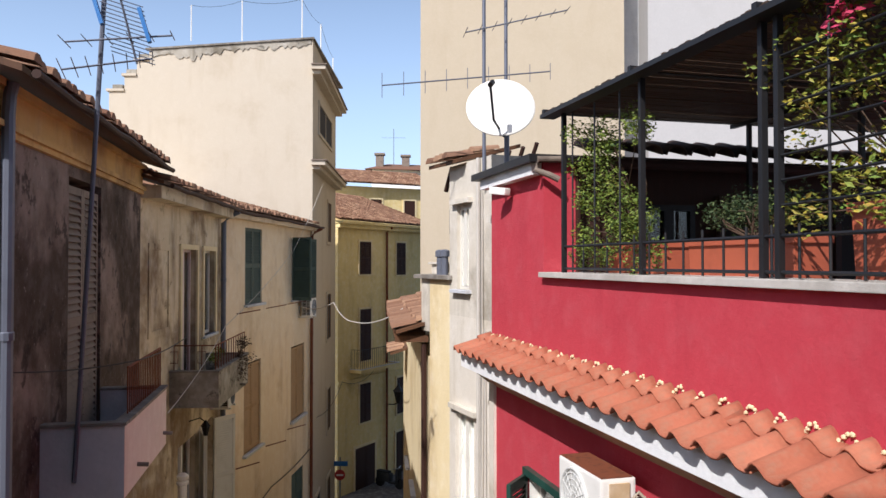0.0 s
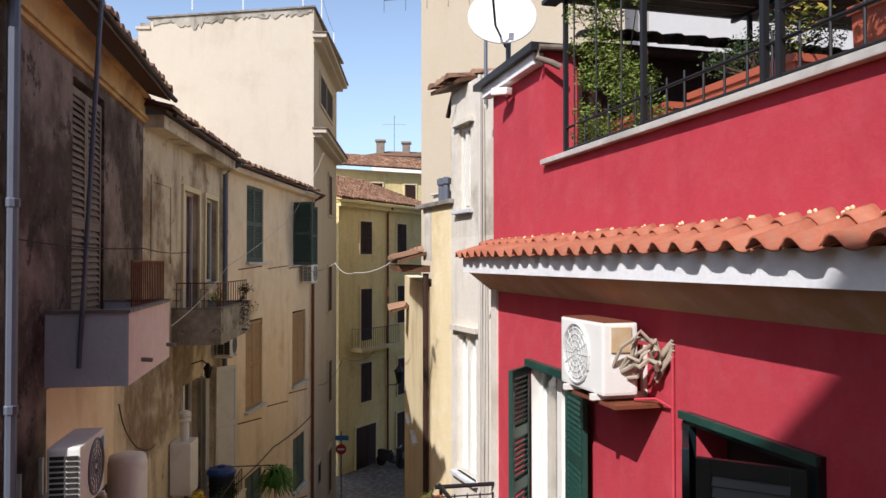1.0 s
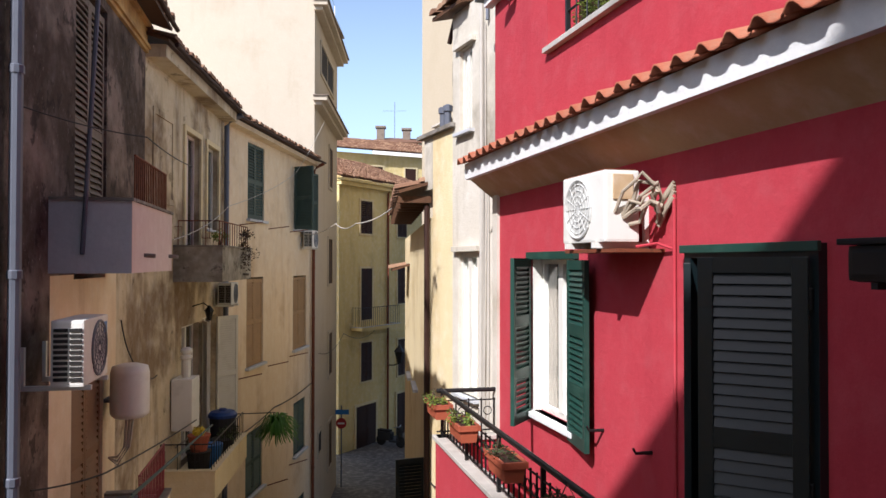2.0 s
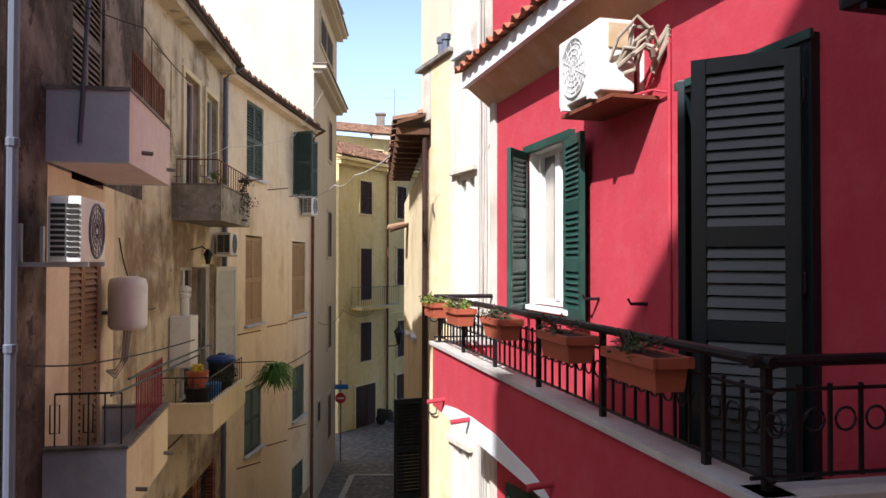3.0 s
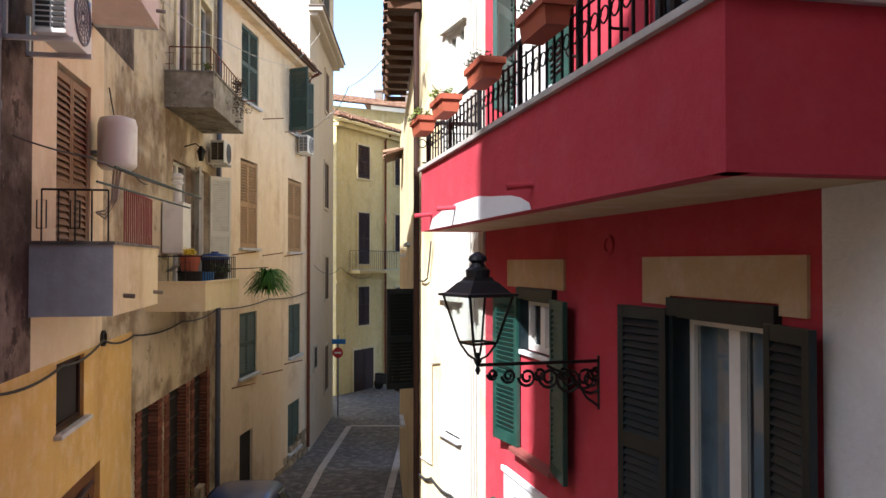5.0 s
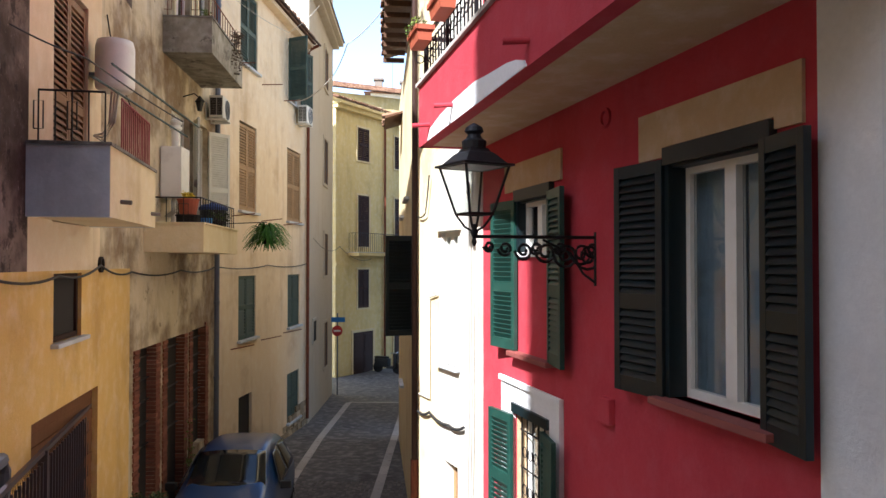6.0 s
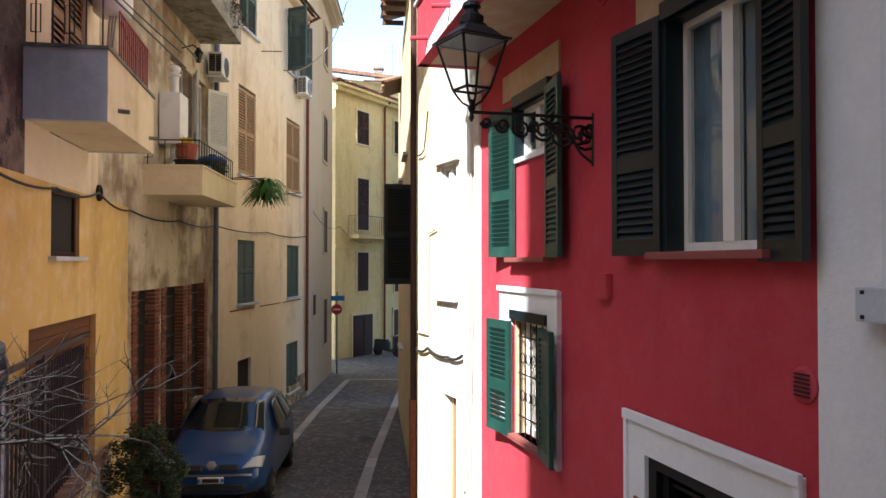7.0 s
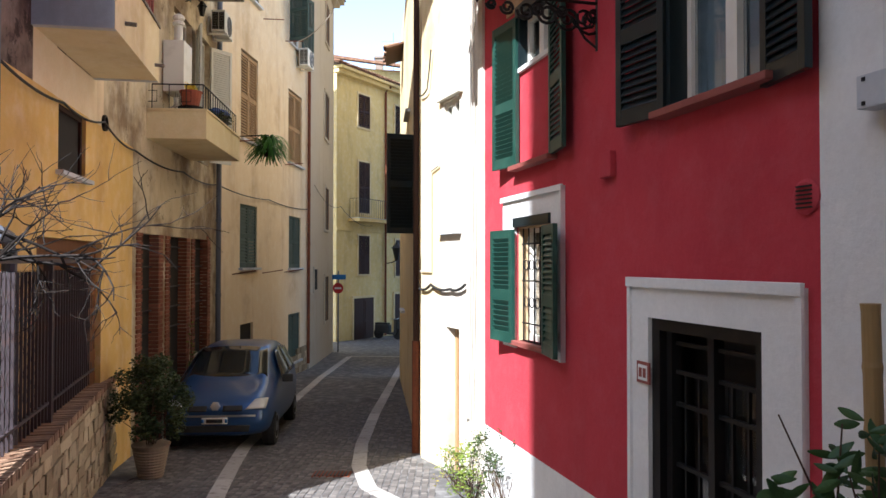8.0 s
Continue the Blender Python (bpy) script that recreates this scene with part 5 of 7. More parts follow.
# openings of the left row
closed_leaves(FL1, 2.98, 4.22, 7.95, 10.8, M_GREYSH, "tall weathered grey-brown shuttered balcony door, closed")
closed_leaves(FL1, 2.94, 4.16, 4.63, 7.0, M_BROWNSH, "brown louvred balcony door, closed")
w = window(FL1, 3.0, 3.98, 3.26, 3.97, "small dark unglazed window in the ochre wall", frame=M_DARKWOOD, sill=M_GREY, lights=1, depth=0.04)
# no glass here: near-black panes paint the shade inside the opening
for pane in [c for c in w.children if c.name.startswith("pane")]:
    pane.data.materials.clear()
    pane.data.materials.append(M_BLACKSHADE)
COUNT["door"] += 1
gd = thing("door_%d" % COUNT["door"], FL1.p(3.5, 0, ground_z(8)), "brown slatted garage shutter, half hidden", "garage door", kind="structure")
for k in range(24):
    bm = bmesh.new()
    FL1.box(bm, 2.4, 4.71, -0.1, -0.07 + 0.006 * (k % 2), -0.6 + k * 0.132, -0.6 + (k + 1) * 0.132 - 0.006)
    part("slat", bm, M_DOORWOOD, gd)
w = window(FL1B, 2.12, 3.2, 7.75, 10.25, "old narrow balcony door with pinkish frame", frame=M_PINK, lights=2)
w = window(FL1B, 3.7, 4.7, 8.57, 10.25, "old narrow window with pale frame", frame=M_WHITESH, lights=2, sill=M_GREY)
for s0, s1, z0, z1 in ((2.04, 3.28, 7.7, 10.33), (3.62, 4.78, 8.5, 10.33)):
    hz = (s0 + 0.1, s1 - 0.1, z0, z1 - 0.09)
    part("surround", band(FL1B, s0, s1, z0, z1, 0.04, hz), M_CREAM, row_house, "raised plaster surround")
w = window(FL1B, 2.04, 3.2, 4.4, 6.8, "white framed balcony door with a fly screen", lights=2)
w = window(FL1B, 3.5, 4.6, 4.4, 6.85, "balcony door with open white louvred shutters", lights=2)
shutter(w, facing(FL1B.p(3.5, 0.03, 4.4), FL1B.n * 0.35 - FL1B.u * 0.9), 0.55, 2.4, M_WHITESH, (0.5,))
shutter(w, facing(FL1B.p(4.6, 0.03, 4.4), FL1B.n * 0.6 + FL1B.u * 0.8), 0.55, 2.4, M_WHITESH, (0.5,))
part("niche", band(FL1B, 0.35, 1.45, 8.85, 10.3, 0.02, (0.45, 1.37, 8.95, 10.2)), M_BROWN, row_house)
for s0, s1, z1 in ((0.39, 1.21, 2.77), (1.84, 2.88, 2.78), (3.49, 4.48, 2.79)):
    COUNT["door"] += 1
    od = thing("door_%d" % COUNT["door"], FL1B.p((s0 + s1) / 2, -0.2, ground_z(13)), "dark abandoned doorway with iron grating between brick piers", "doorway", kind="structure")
    # near-black sheet set close behind the grating, painting the doorway's inner shade
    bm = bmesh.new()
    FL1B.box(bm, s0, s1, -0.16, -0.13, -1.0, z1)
    part("shade_backing", bm, M_BLACKSHADE, od)
    for k in range(5):
        bm = bmesh.new()
        z = 1.2 + k * 0.35
        tube(bm, [FL1B.p(s0, -0.1, z), FL1B.p(s1, -0.1, z)], 0.015, 6)
        part("bar", bm, M_IRON, od)
bm = bmesh.new()
slab(bm, pose(0, 0, 0), -0.115, 0.115, -0.05, 0.05, 0, 0.055)
BRICK = mesh_of(bm, "brick", M_BRICK)
rb = random.Random(8)
for s in (0.275, 1.325, 1.725, 2.995, 3.375, 4.595):
    for k in range(52):
        z = -0.65 + k * 0.066
        piece("brick", BRICK, FL1B.m(s + (0.008 if k % 2 else -0.008), -0.03 + rb.uniform(-0.004, 0.01), z), row_house)

for s in (1.21, 2.88, 4.48):
    for k in range(52 if s < 4 else 36):
        z = (-0.65 if s < 4 else 0.5) + k * 0.066
        piece("brick", BRICK, FL1B.m(s + 0.03 + rb.uniform(-0.006, 0.006), -0.09, z) @ pose(0, 0, 0, 0, 0, 90), row_house)
# left row: shutters of the yellow house
for a in ((1.96, 3.23, 8.98, 10.86, M_DKGREEN), (1.92, 3.18, 5.36, 7.5, M_TANSH), (5.95, 7.43, 5.32, 7.46, M_TANSH),
          (1.9, 3.17, 2.2, 3.76, M_DKGREEN), (6.05, 7.33, 2.17, 3.73, M_DKGREEN), (6.02, 7.28, -0.66, 0.79, M_DKGREEN)):
    lab = "closed faded green louvred shutters on the pale yellow wall" if a[4] is M_DKGREEN else "closed tan louvred shutters on the pale yellow wall"
    closed_leaves(FL2, *a[:4], a[4], lab, M_GREY)
w = window(FL2, 6.0, 7.35, 8.89, 10.75, "white framed window with half open dark green shutters", sill=M_GREY)
shutter(w, facing(FL2.p(6.0, 0.03, 8.89), FL2.n * 0.9 - FL2.u * 0.35), 0.66, 1.86, M_DKGREEN, (0.5,))
shutter(w, facing(FL2.p(7.35, 0.03, 8.89), FL2.n * 0.3 + FL2.u * 0.95), 0.66, 1.86, M_DKGREEN, (0.5,))
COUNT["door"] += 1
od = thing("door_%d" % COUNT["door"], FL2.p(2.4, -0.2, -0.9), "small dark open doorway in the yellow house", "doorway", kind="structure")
# shallow near-black sheet paints the shade of a deep doorway
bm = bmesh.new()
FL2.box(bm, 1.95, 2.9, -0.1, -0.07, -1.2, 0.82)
part("shade_backing", bm, M_BLACKSHADE, od)
for z in (8.8, 5.18, 2.05):
    for s in (1.4, 3.6, 5.6):
        ob = thing("clothes_line_bracket", FL2.p(s, 0, z), "thin iron clothes line bracket on the wall", "bracket")
        bm = bmesh.new()
        tube(bm, [FL2.p(s, 0, z), FL2.p(s + 0.35, 0.45, z + 0.08)], 0.014, 6)
        part("arm", bm, M_RUST, ob)


# ---- roofs of the left row ----
def tile_sheet(name, f, s0, s1, z, out, run, slope, parent, mat, pitch=0.2, rowlen=0.34, seed=1):
    """Rows of half-round tiles as one joined mesh, rising away from the street."""
    rg = random.Random(seed)
    verts, faces = [], []
    n, rows = int((s1 - s0) / pitch), int(run / rowlen)
    tan = math.tan(radians(slope))
    for i in range(n):
        for j in range(rows):
            s = s0 + (i + 0.5) * pitch + rg.uniform(-0.015, 0.015)
            d0 = out - j * rowlen + rg.uniform(-0.03, 0.03)
            d1 = d0 - rowlen - 0.06
            lift = 0.02 + rg.uniform(0, 0.02)
            base = len(verts)
            for d, r in ((d0, 0.095), (d1, 0.078)):
                zz = z + (out - d) * tan + (lift if d == d0 else 0)
                for k in range(6):
                    a = math.pi * k / 5
                    verts.append(f.p(s + r * math.cos(a), d, zz + r * math.sin(a) * 0.8))
            for k in range(5):
                faces.append((base + k, base + k + 1, base + 7 + k, base + 6 + k))
            faces.append(tuple(base + k for k in range(6)))
    me = bpy.data.meshes.new(name)
    me.from_pydata(verts, [], faces)
    me.materials.append(mat)
    ob = new(name, me)
    WORLD_OF[ob] = Matrix.Identity(4)
    ob.parent = parent
    ob.matrix_parent_inverse = WORLD_OF[parent].inverted()
    return tagged(ob, kind="stuff")


def pitched_roof(f, s0, s1, z, out, run, slope, parent, mat, seed, under=None):
    tan = math.tan(radians(slope))
    bm = bmesh.new()
    hexa(bm, [f.p(s0, out - 0.06, z - 0.05), f.p(s1, out - 0.06, z - 0.05), f.p(s1, out - run, z - 0.05 + run * tan), f.p(s0, out - run, z - 0.05 + run * tan),
              f.p(s0, out - 0.06, z), f.p(s1, out - 0.06, z), f.p(s1, out - run, z + run * tan), f.p(s0, out - run, z + run * tan)])
    part("roof_deck", bm, under or M_WOOD, parent)
    tile_sheet("roof_tiles", f, s0, s1, z, out, run, slope, parent, mat, seed=seed)


pitched_roof(FL1, 0.6, 6.5, 11.42, 0.42, 4.0, 17, old_house, M_CLAYROOF, 1)
pitched_roof(FL1B, -0.1, 5.3, 11.2, 0.42, 4.0, 17, row_house, M_CLAYROOF, 2)
pitched_roof(FL2, -0.1, 8.1, 11.2, 0.38, 4.0, 15, yellow_house, M_CLAYROOF, 3)
for z0, z1, d in ((11.0, 11.05, 0.045), (11.05, 11.1, 0.08), (11.1, 11.36, 0.03), (11.36, 11.42, 0.09)):
    bm = bmesh.new()
    FL1.box(bm, 0.9, 6.4, -0.1, d, z0, z1)
    part("cornice", bm, M_CORNICE, old_house, "stained ochre moulded cornice")
bm = bmesh.new()
FL1B.box(bm, 0.0, 5.2, -0.1, 0.3, 10.95, 11.14)
part("cornice", bm, M_BROWN, row_house, "stained moulded cornice")
bm = bmesh.new()
FL2.box(bm, 0.0, 8.1, -0.1, 0.25, 11.02, 11.13)
part("cornice", bm, M_YELLOW, yellow_house)
for f, s0, s1, z, par in ((FL1, 0.62, 6.4, 11.36, old_house), (FL1B, 0.0, 5.2, 11.13, row_house), (FL2, 0.0, 8.1, 11.13, yellow_house)):
    bm = bmesh.new()
    pts = [f.p(s0 + (s1 - s0) * k / 12, 0.45, z - 0.01 * (k % 3)) for k in range(13)]
    tube(bm, pts, 0.035, 8)
    part("gutter", bm, M_DARKWOOD, par, "dark rusted gutter")


def downpipe(f, s, z0, z1, mat, parent, r=0.05, reach=0.42):
    bm = bmesh.new()
    pts = [f.p(s, 0.09, z0), f.p(s, 0.09, (z0 + z1) / 2), f.p(s, 0.09, z1 - 0.25), f.p(s, 0.09 + (reach - 0.09) / 3, z1 - 0.1), f.p(s, reach, z1)]
    tube(bm, pts, r, 10)
    ob = part("downpipe", bm, mat, parent)
    for k in range(int((z1 - z0) / 1.6)):
        z = z0 + 0.6 + k * 1.6
        bm = bmesh.new()
        lathe(bm, f.m(s, 0.09, z), [(r + 0.008, 0), (r + 0.008, 0.06), (r, 0.07)], 10)
        part("collar", bm, mat, ob)


downpipe(FL1, 1.12, 2.4, 11.4, M_PIPE, old_house, 0.05, 0.12)
bm = bmesh.new()
tube(bm, [FL1.p(0.9, 0.2, 2.55), FL1.p(1.3, 0.14, 2.52), FL1.p(1.46, 0.1, 2.4), FL1.p(1.47, 0.09, 2.0), FL1.p(1.47, 0.09, -0.4)], 0.06, 10)
part("downpipe", bm, M_PIPE, old_house, "lower grey downpipe with an elbow")
downpipe(FL1B, 5.15, -0.6, 11.1, M_PIPE, row_house, 0.055)
downpipe(FL2, 8.0, -0.9, 11.1, M_RUST, yellow_house, 0.05)


# ---- wall things of the left row ----
boiler = thing("water_heater", (-3.74, 8.9, 5.9), "white cylindrical water heater fixed to the wall", "water heater")
bm = bmesh.new()
lathe(bm, pose(-3.74, 8.9, 0), [(0.17, 6.1), (0.215, 6.14), (0.22, 6.17), (0.22, 6.62), (0.2, 6.7), (0.1, 6.73)], 28)
part("tank", bm, M_ACW, boiler, smooth=True)
for k in range(3):
    bm = bmesh.new()
    tube(bm, [(-3.76 + 0.04 * k, 8.86, 6.11), (-3.8 + 0.03 * k, 8.9, 5.75), (-3.9, 8.95, 5.62 - 0.05 * k), (-4.02, 8.98, 5.6)], 0.014, 7)
    part("pipe", bm, M_CABLEW, boiler)
bm = bmesh.new()
slab(bm, pose(-3.95, 8.94, 6.3), -0.1, 0.05, -0.12, 0.12, -0.02, 0.02)
part("bracket", bm, M_PIPE, boiler)
gas = thing("gas_boiler", FL1B.p(1.7, 0.1, 5.1), "white wall-hung gas boiler with a flue pipe", "boiler")
bm = bmesh.new()
FL1B.box(bm, 1.35, 1.85, 0.02, 0.36, 5.15, 6.0, 0.02)
part("casing", bm, M_ACW, gas)
bm = bmesh.new()
p = FL1B.p(1.6, 0.2, 0)
lathe(bm, pose(p.x, p.y, 0), [(0.07, 6.0), (0.07, 6.3), (0.1, 6.32), (0.1, 6.36), (0.07, 6.38), (0.1, 6.42), (0.1, 6.46), (0.05, 6.5)], 14)
part("flue", bm, M_PVC, gas)
bm = bmesh.new()
for k in range(3):
    tube(bm, [FL1B.p(1.45 + 0.12 * k, 0.2, 5.15), FL1B.p(1.45 + 0.12 * k, 0.2, 4.95), FL1B.p(1.5 + 0.12 * k, 0.05, 4.85)], 0.012, 6)
part("pipes", bm, M_CABLEW, gas)
wl = thing("wall_lamp", FL1B.p(2.8, 0.0, 6.95), "small black coach lamp on the wall", "wall lamp")
bm = bmesh.new()
tube(bm, [FL1B.p(2.75, 0.0, 7.12), FL1B.p(2.75, 0.2, 7.18), FL1B.p(2.75, 0.3, 7.1)], 0.012, 6)
part("arm", bm, M_IRON, wl)
bm = bmesh.new()
p = FL1B.p(2.75, 0.3, 0)
lathe(bm, pose(p.x, p.y, 0), [(0.04, 6.86), (0.075, 7.02), (0.095, 7.03), (0.03, 7.12), (0.01, 7.14)], 6)
part("lantern", bm, M_IRON, wl)

rng = random.Random(21)
ft = thing("hanging_fern", (-3.41, 15.18, 4.5), "bushy green hanging fern on an iron arm", "plant")
bm = bmesh.new()
for k in range(260):
    a, e = rng.uniform(0, math.tau), rng.uniform(-0.2, 1.5)
    l = rng.uniform(0.32, 0.5)
    prev = None
    for j in range(7):
        t = j / 6
        q = Vector((-3.41 + math.cos(a) * l * t, 15.18 + math.sin(a) * l * t, 4.62 + 0.25 * e * math.sin(t * 2.2) - 0.28 * t * t))
        w = 0.022 * (1 - t * 0.8)
        sd = Vector((-math.sin(a), math.cos(a), 0)) * w
        cur = (bm.verts.new(q - sd), bm.verts.new(q + sd + Vector((0, 0, 0.008))))
        if prev:
            bm.faces.new((prev[0], prev[1], cur[1], cur[0]))
        prev = cur
part("fronds", bm, M_FERN, ft)
bm = bmesh.new()
lathe(bm, pose(-3.41, 15.18, 0), [(0.08, 4.46), (0.12, 4.6), (0.125, 4.62)], 12)
part("pot", bm, M_DARKWOOD, ft)
bm = bmesh.new()
tube(bm, [FL1B.p(4.2, 0.0, 4.85), (-3.41, 15.18, 4.9), (-3.41, 15.18, 4.6)], 0.01, 6)
part("arm", bm, M_IRON, ft)

for s, d, z, mat, r, h, lab in ((1.25, 0.5, 4.86, M_POT, 0.17, 0.24, "red rectangular pot with yellow flowers"), (1.8, 0.6, 4.37, M_BLUE, 0.16, 0.45, "blue plastic bucket"), (2.3, 0.65, 4.37, M_BLACKSHADE, 0.2, 0.42, "black plastic tub"), (1.25, 0.5, 4.37, M_BLACKSHADE, 0.19, 0.47, "black plastic pot")):
    ob = thing("pot", FL1B.p(s, d, z), lab + " on the balcony", "pot")
    bm = bmesh.new()
    p = FL1B.p(s, d, z)
    lathe(bm, pose(p.x, p.y, p.z), [(r * 0.75, 0), (r, h), (r * 1.08, h), (r * 1.08, h + 0.02), (r * 0.9, h + 0.02)], 16)
    part("vessel", bm, mat, ob)
M_YFLOWER = pieces("yellow_flower", "e6c830", "ecd650", "c8a81c", 0.6, False, "6b6a24")
spots = [(*FL1B.p(rng.uniform(1.08, 1.42), 0.5 + rng.uniform(-0.1, 0.1), 5.13 + rng.uniform(0, 0.06))[:], 0.06) for _ in range(10)]
plant("potted_flowers", "yellow flowers in a balcony pot", FL1B.p(1.25, 0.5, 5.08), spots, 320, 0.026, M_YFLOWER, rng)
spots = [(*FL1B.p(rng.uniform(2.0, 3.0), 0.7 + rng.uniform(-0.1, 0.15), rng.uniform(4.75, 4.95))[:], 0.08) for _ in range(10)]
plant("potted_plant", "dark green plants in balcony pots", FL1B.p(2.4, 0.7, 4.75), spots, 300, 0.03, M_LEAFD, rng)
spots = [(*FL1B.p(rng.uniform(3.0, 4.2), 0.8 + rng.uniform(-0.05, 0.12), rng.uniform(7.85, 8.55))[:], 0.12) for _ in range(16)]
plant("trailing_plant", "dry brown trailing plant on the mossy balcony", FL1B.p(3.6, 0.7, 8.2), spots, 700, 0.024, M_TWIG, rng)
spots = [(*FL1B.p(rng.uniform(1.7, 2.7), 0.6, rng.uniform(8.25, 8.45))[:], 0.09) for _ in range(8)]
plant("potted_plant", "small green plants with red blooms on a balcony", FL1B.p(2.2, 0.6, 8.2), spots, 260, 0.024, M_LEAF, rng)

# narrow off-white tall house: facade bands, parapet, openings, roof poles
for z, o in ((13.15, 0.45), (16.25, 0.45)):
    bm = bmesh.new()
    FL3.box(bm, -0.35, 7.0, 0.0, o, z, z + 0.14)
    FL3.box(bm, -0.2, 7.0, 0.0, o * 0.6, z - 0.12, z)
    part("cornice", bm, M_OFFWHITE, tall_house, "moulded projecting cornice")
    bm = bmesh.new()
    FL3.box(bm, -0.4, 7.0, 0.0, o + 0.06, z + 0.14, z + 0.17)
    part("cornice_cap", bm, M_GREYSH, tall_house, "thin weathered brown capping")
bm = bmesh.new()
hexa(bm, [(-9.7, 24.42, 16.943), (-4.2, 24.42, 17.303), (-4.2, 24.6, 17.303), (-9.7, 24.6, 16.943), (-9.7, 24.42, 17.0), (-4.2, 24.42, 17.36), (-4.2, 24.6, 17.36), (-9.7, 24.6, 17.0)])
slab(bm, pose(0, 0, 0), -4.6, -4.2, 24.6, 31.5, 17.3, 17.36)
part("parapet_cap", bm, M_CAPDARK, tall_house, "dark grey parapet capping")
for x0, x1, z in ((-10.0, -9.6, 16.6), (-10.4, -10.0, 16.1), (-10.9, -10.4, 15.6)):
    bm = bmesh.new()
    slab(bm, pose(0, 0, 0), x0, x1, 24.5, 26.0, G0, z)
    slab(bm, pose(0, 0, 0), x0 - 0.08, x1, 24.44, 26.0, z, z + 0.08)
    part("stepped_gable", bm, M_OFFWHITE, tall_house)
for s0, s1, z0, z1, fr in ((1.35, 5.4, 14.4, 15.6, M_OFFWHITE), (3.9, 5.2, 10.7, 12.4, M_BROWNSH), (3.7, 5.2, 7.0, 8.9, M_BROWNSH), (3.9, 5.2, 3.5, 5.3, M_BROWNSH), (3.9, 5.2, 0.0, 1.9, M_BROWNSH), (0.9, 1.9, 1.3, 2.2, M_IRON)):
    COUNT["window"] += 1
    wn_ob = thing("window_%d" % COUNT["window"], FL3.p(s0, 0, z0), "narrow recessed window on the tall off-white house", "window", kind="structure")
    part("window_frame", band(FL3, s0, s1, z0, z1, 0.05, (s0 + 0.12, s1 - 0.12, z0 + 0.1, z1 - 0.1)), M_OFFWHITE, wn_ob)
    # near-black sheet on the solid wall, painted as the unlit room
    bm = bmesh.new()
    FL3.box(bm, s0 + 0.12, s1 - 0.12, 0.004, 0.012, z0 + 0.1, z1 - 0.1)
    part("pane", bm, M_BLACKSHADE, wn_ob)
    for k in range(3):
        bm = bmesh.new()
        s = s0 + 0.12 + (s1 - s0 - 0.24) * k / 2
        FL3.box(bm, s - 0.03, s + 0.03, 0.012, 0.03, z0 + 0.1, z1 - 0.1)
        part("mullion", bm, fr, wn_ob)
rk = random.Random(19)
bm = bmesh.new()
n = 60
edge = [(-9.5 + 5.2 * k / n, 17.29 - 0.35 * (1 - k / n)) for k in range(n + 1)]
drop = [rk.uniform(0.12, 0.3) + (0.2 if 8 < k < 24 else 0.0) * rk.random() for k in range(n + 1)]
for k in range(n):
    (xa, za), (xb, zb) = edge[k], edge[k + 1]
    hexa(bm, [(xa, 24.47, za - drop[k]), (xb, 24.47, zb - drop[k + 1]), (xb, 24.5, zb - drop[k + 1]), (xa, 24.5, za - drop[k]), (xa, 24.47, za), (xb, 24.47, zb), (xb, 24.5, zb), (xa, 24.5, za)])
part("flaking_render", bm, M_MOSS, tall_house, "flaking grey render below the parapet")
for x, z in ((-9.8, 16.68), (-10.2, 16.18), (-10.65, 15.68)):
    bm = bmesh.new()
    slab(bm, pose(x, 24.7, z), -0.17, 0.17, -0.15, 0.15, 0, 0.16, 0.03)
    part("loose_stone", bm, M_MOSS, tall_house)
poles = thing("string_light_poles", (-6, 25, 17.46), "thin roof poles strung with small bulbs", "string lights")
tops = [(-8.4, 25, 18.6), (-6.7, 25, 18.75), (-4.7, 25, 18.8), (-4.4, 27, 18.6), (-4.4, 30, 18.2)]
for x, y, z in tops:
    bm = bmesh.new()
    tube(bm, [(x, y, 17.4), (x, y, z)], 0.018, 6)
    part("pole", bm, M_PVC, poles)
bm = bmesh.new()
for a, b in zip(tops, tops[1:]):
    a, b = Vector(a), Vector(b)
    tube(bm, [a.lerp(b, k / 8) - Vector((0, 0, 0.5 * (k / 8) * (1 - k / 8))) for k in range(9)], 0.006, 4)
part("wire", bm, M_CABLE, poles)

# lemon corner house
for s0, s1, z0, z1 in ((1.8, 2.84, 9.4, 11.1), (1.85, 2.85, 4.92, 7.59), (1.85, 2.83, 1.74, 3.74), (5.33, 6.29, 9.33, 11.12), (5.35, 6.31, 5.6, 7.65), (5.4, 6.3, 1.6, 3.6)):
    COUNT["window"] += 1
    wo = thing("window_%d" % COUNT["window"], FY.p(s0, 0, z0), "closed dark brown shutters in a pale surround", "shuttered window", kind="structure")
    part("window_frame", band(FY, s0 - 0.1, s1 + 0.1, z0 - 0.08, z1 + 0.1, 0.05, (s0, s1, z0, z1)), M_CREAM, wo)
    for a, b in ((s0, (s0 + s1) / 2), ((s0 + s1) / 2, s1)):
        shutter(wo, facing(FY.p(a + 0.01, 0.03, z0), FY.u), b - a - 0.02, z1 - z0, M_DARKWOOD, (0.5,), pitch=0.09)
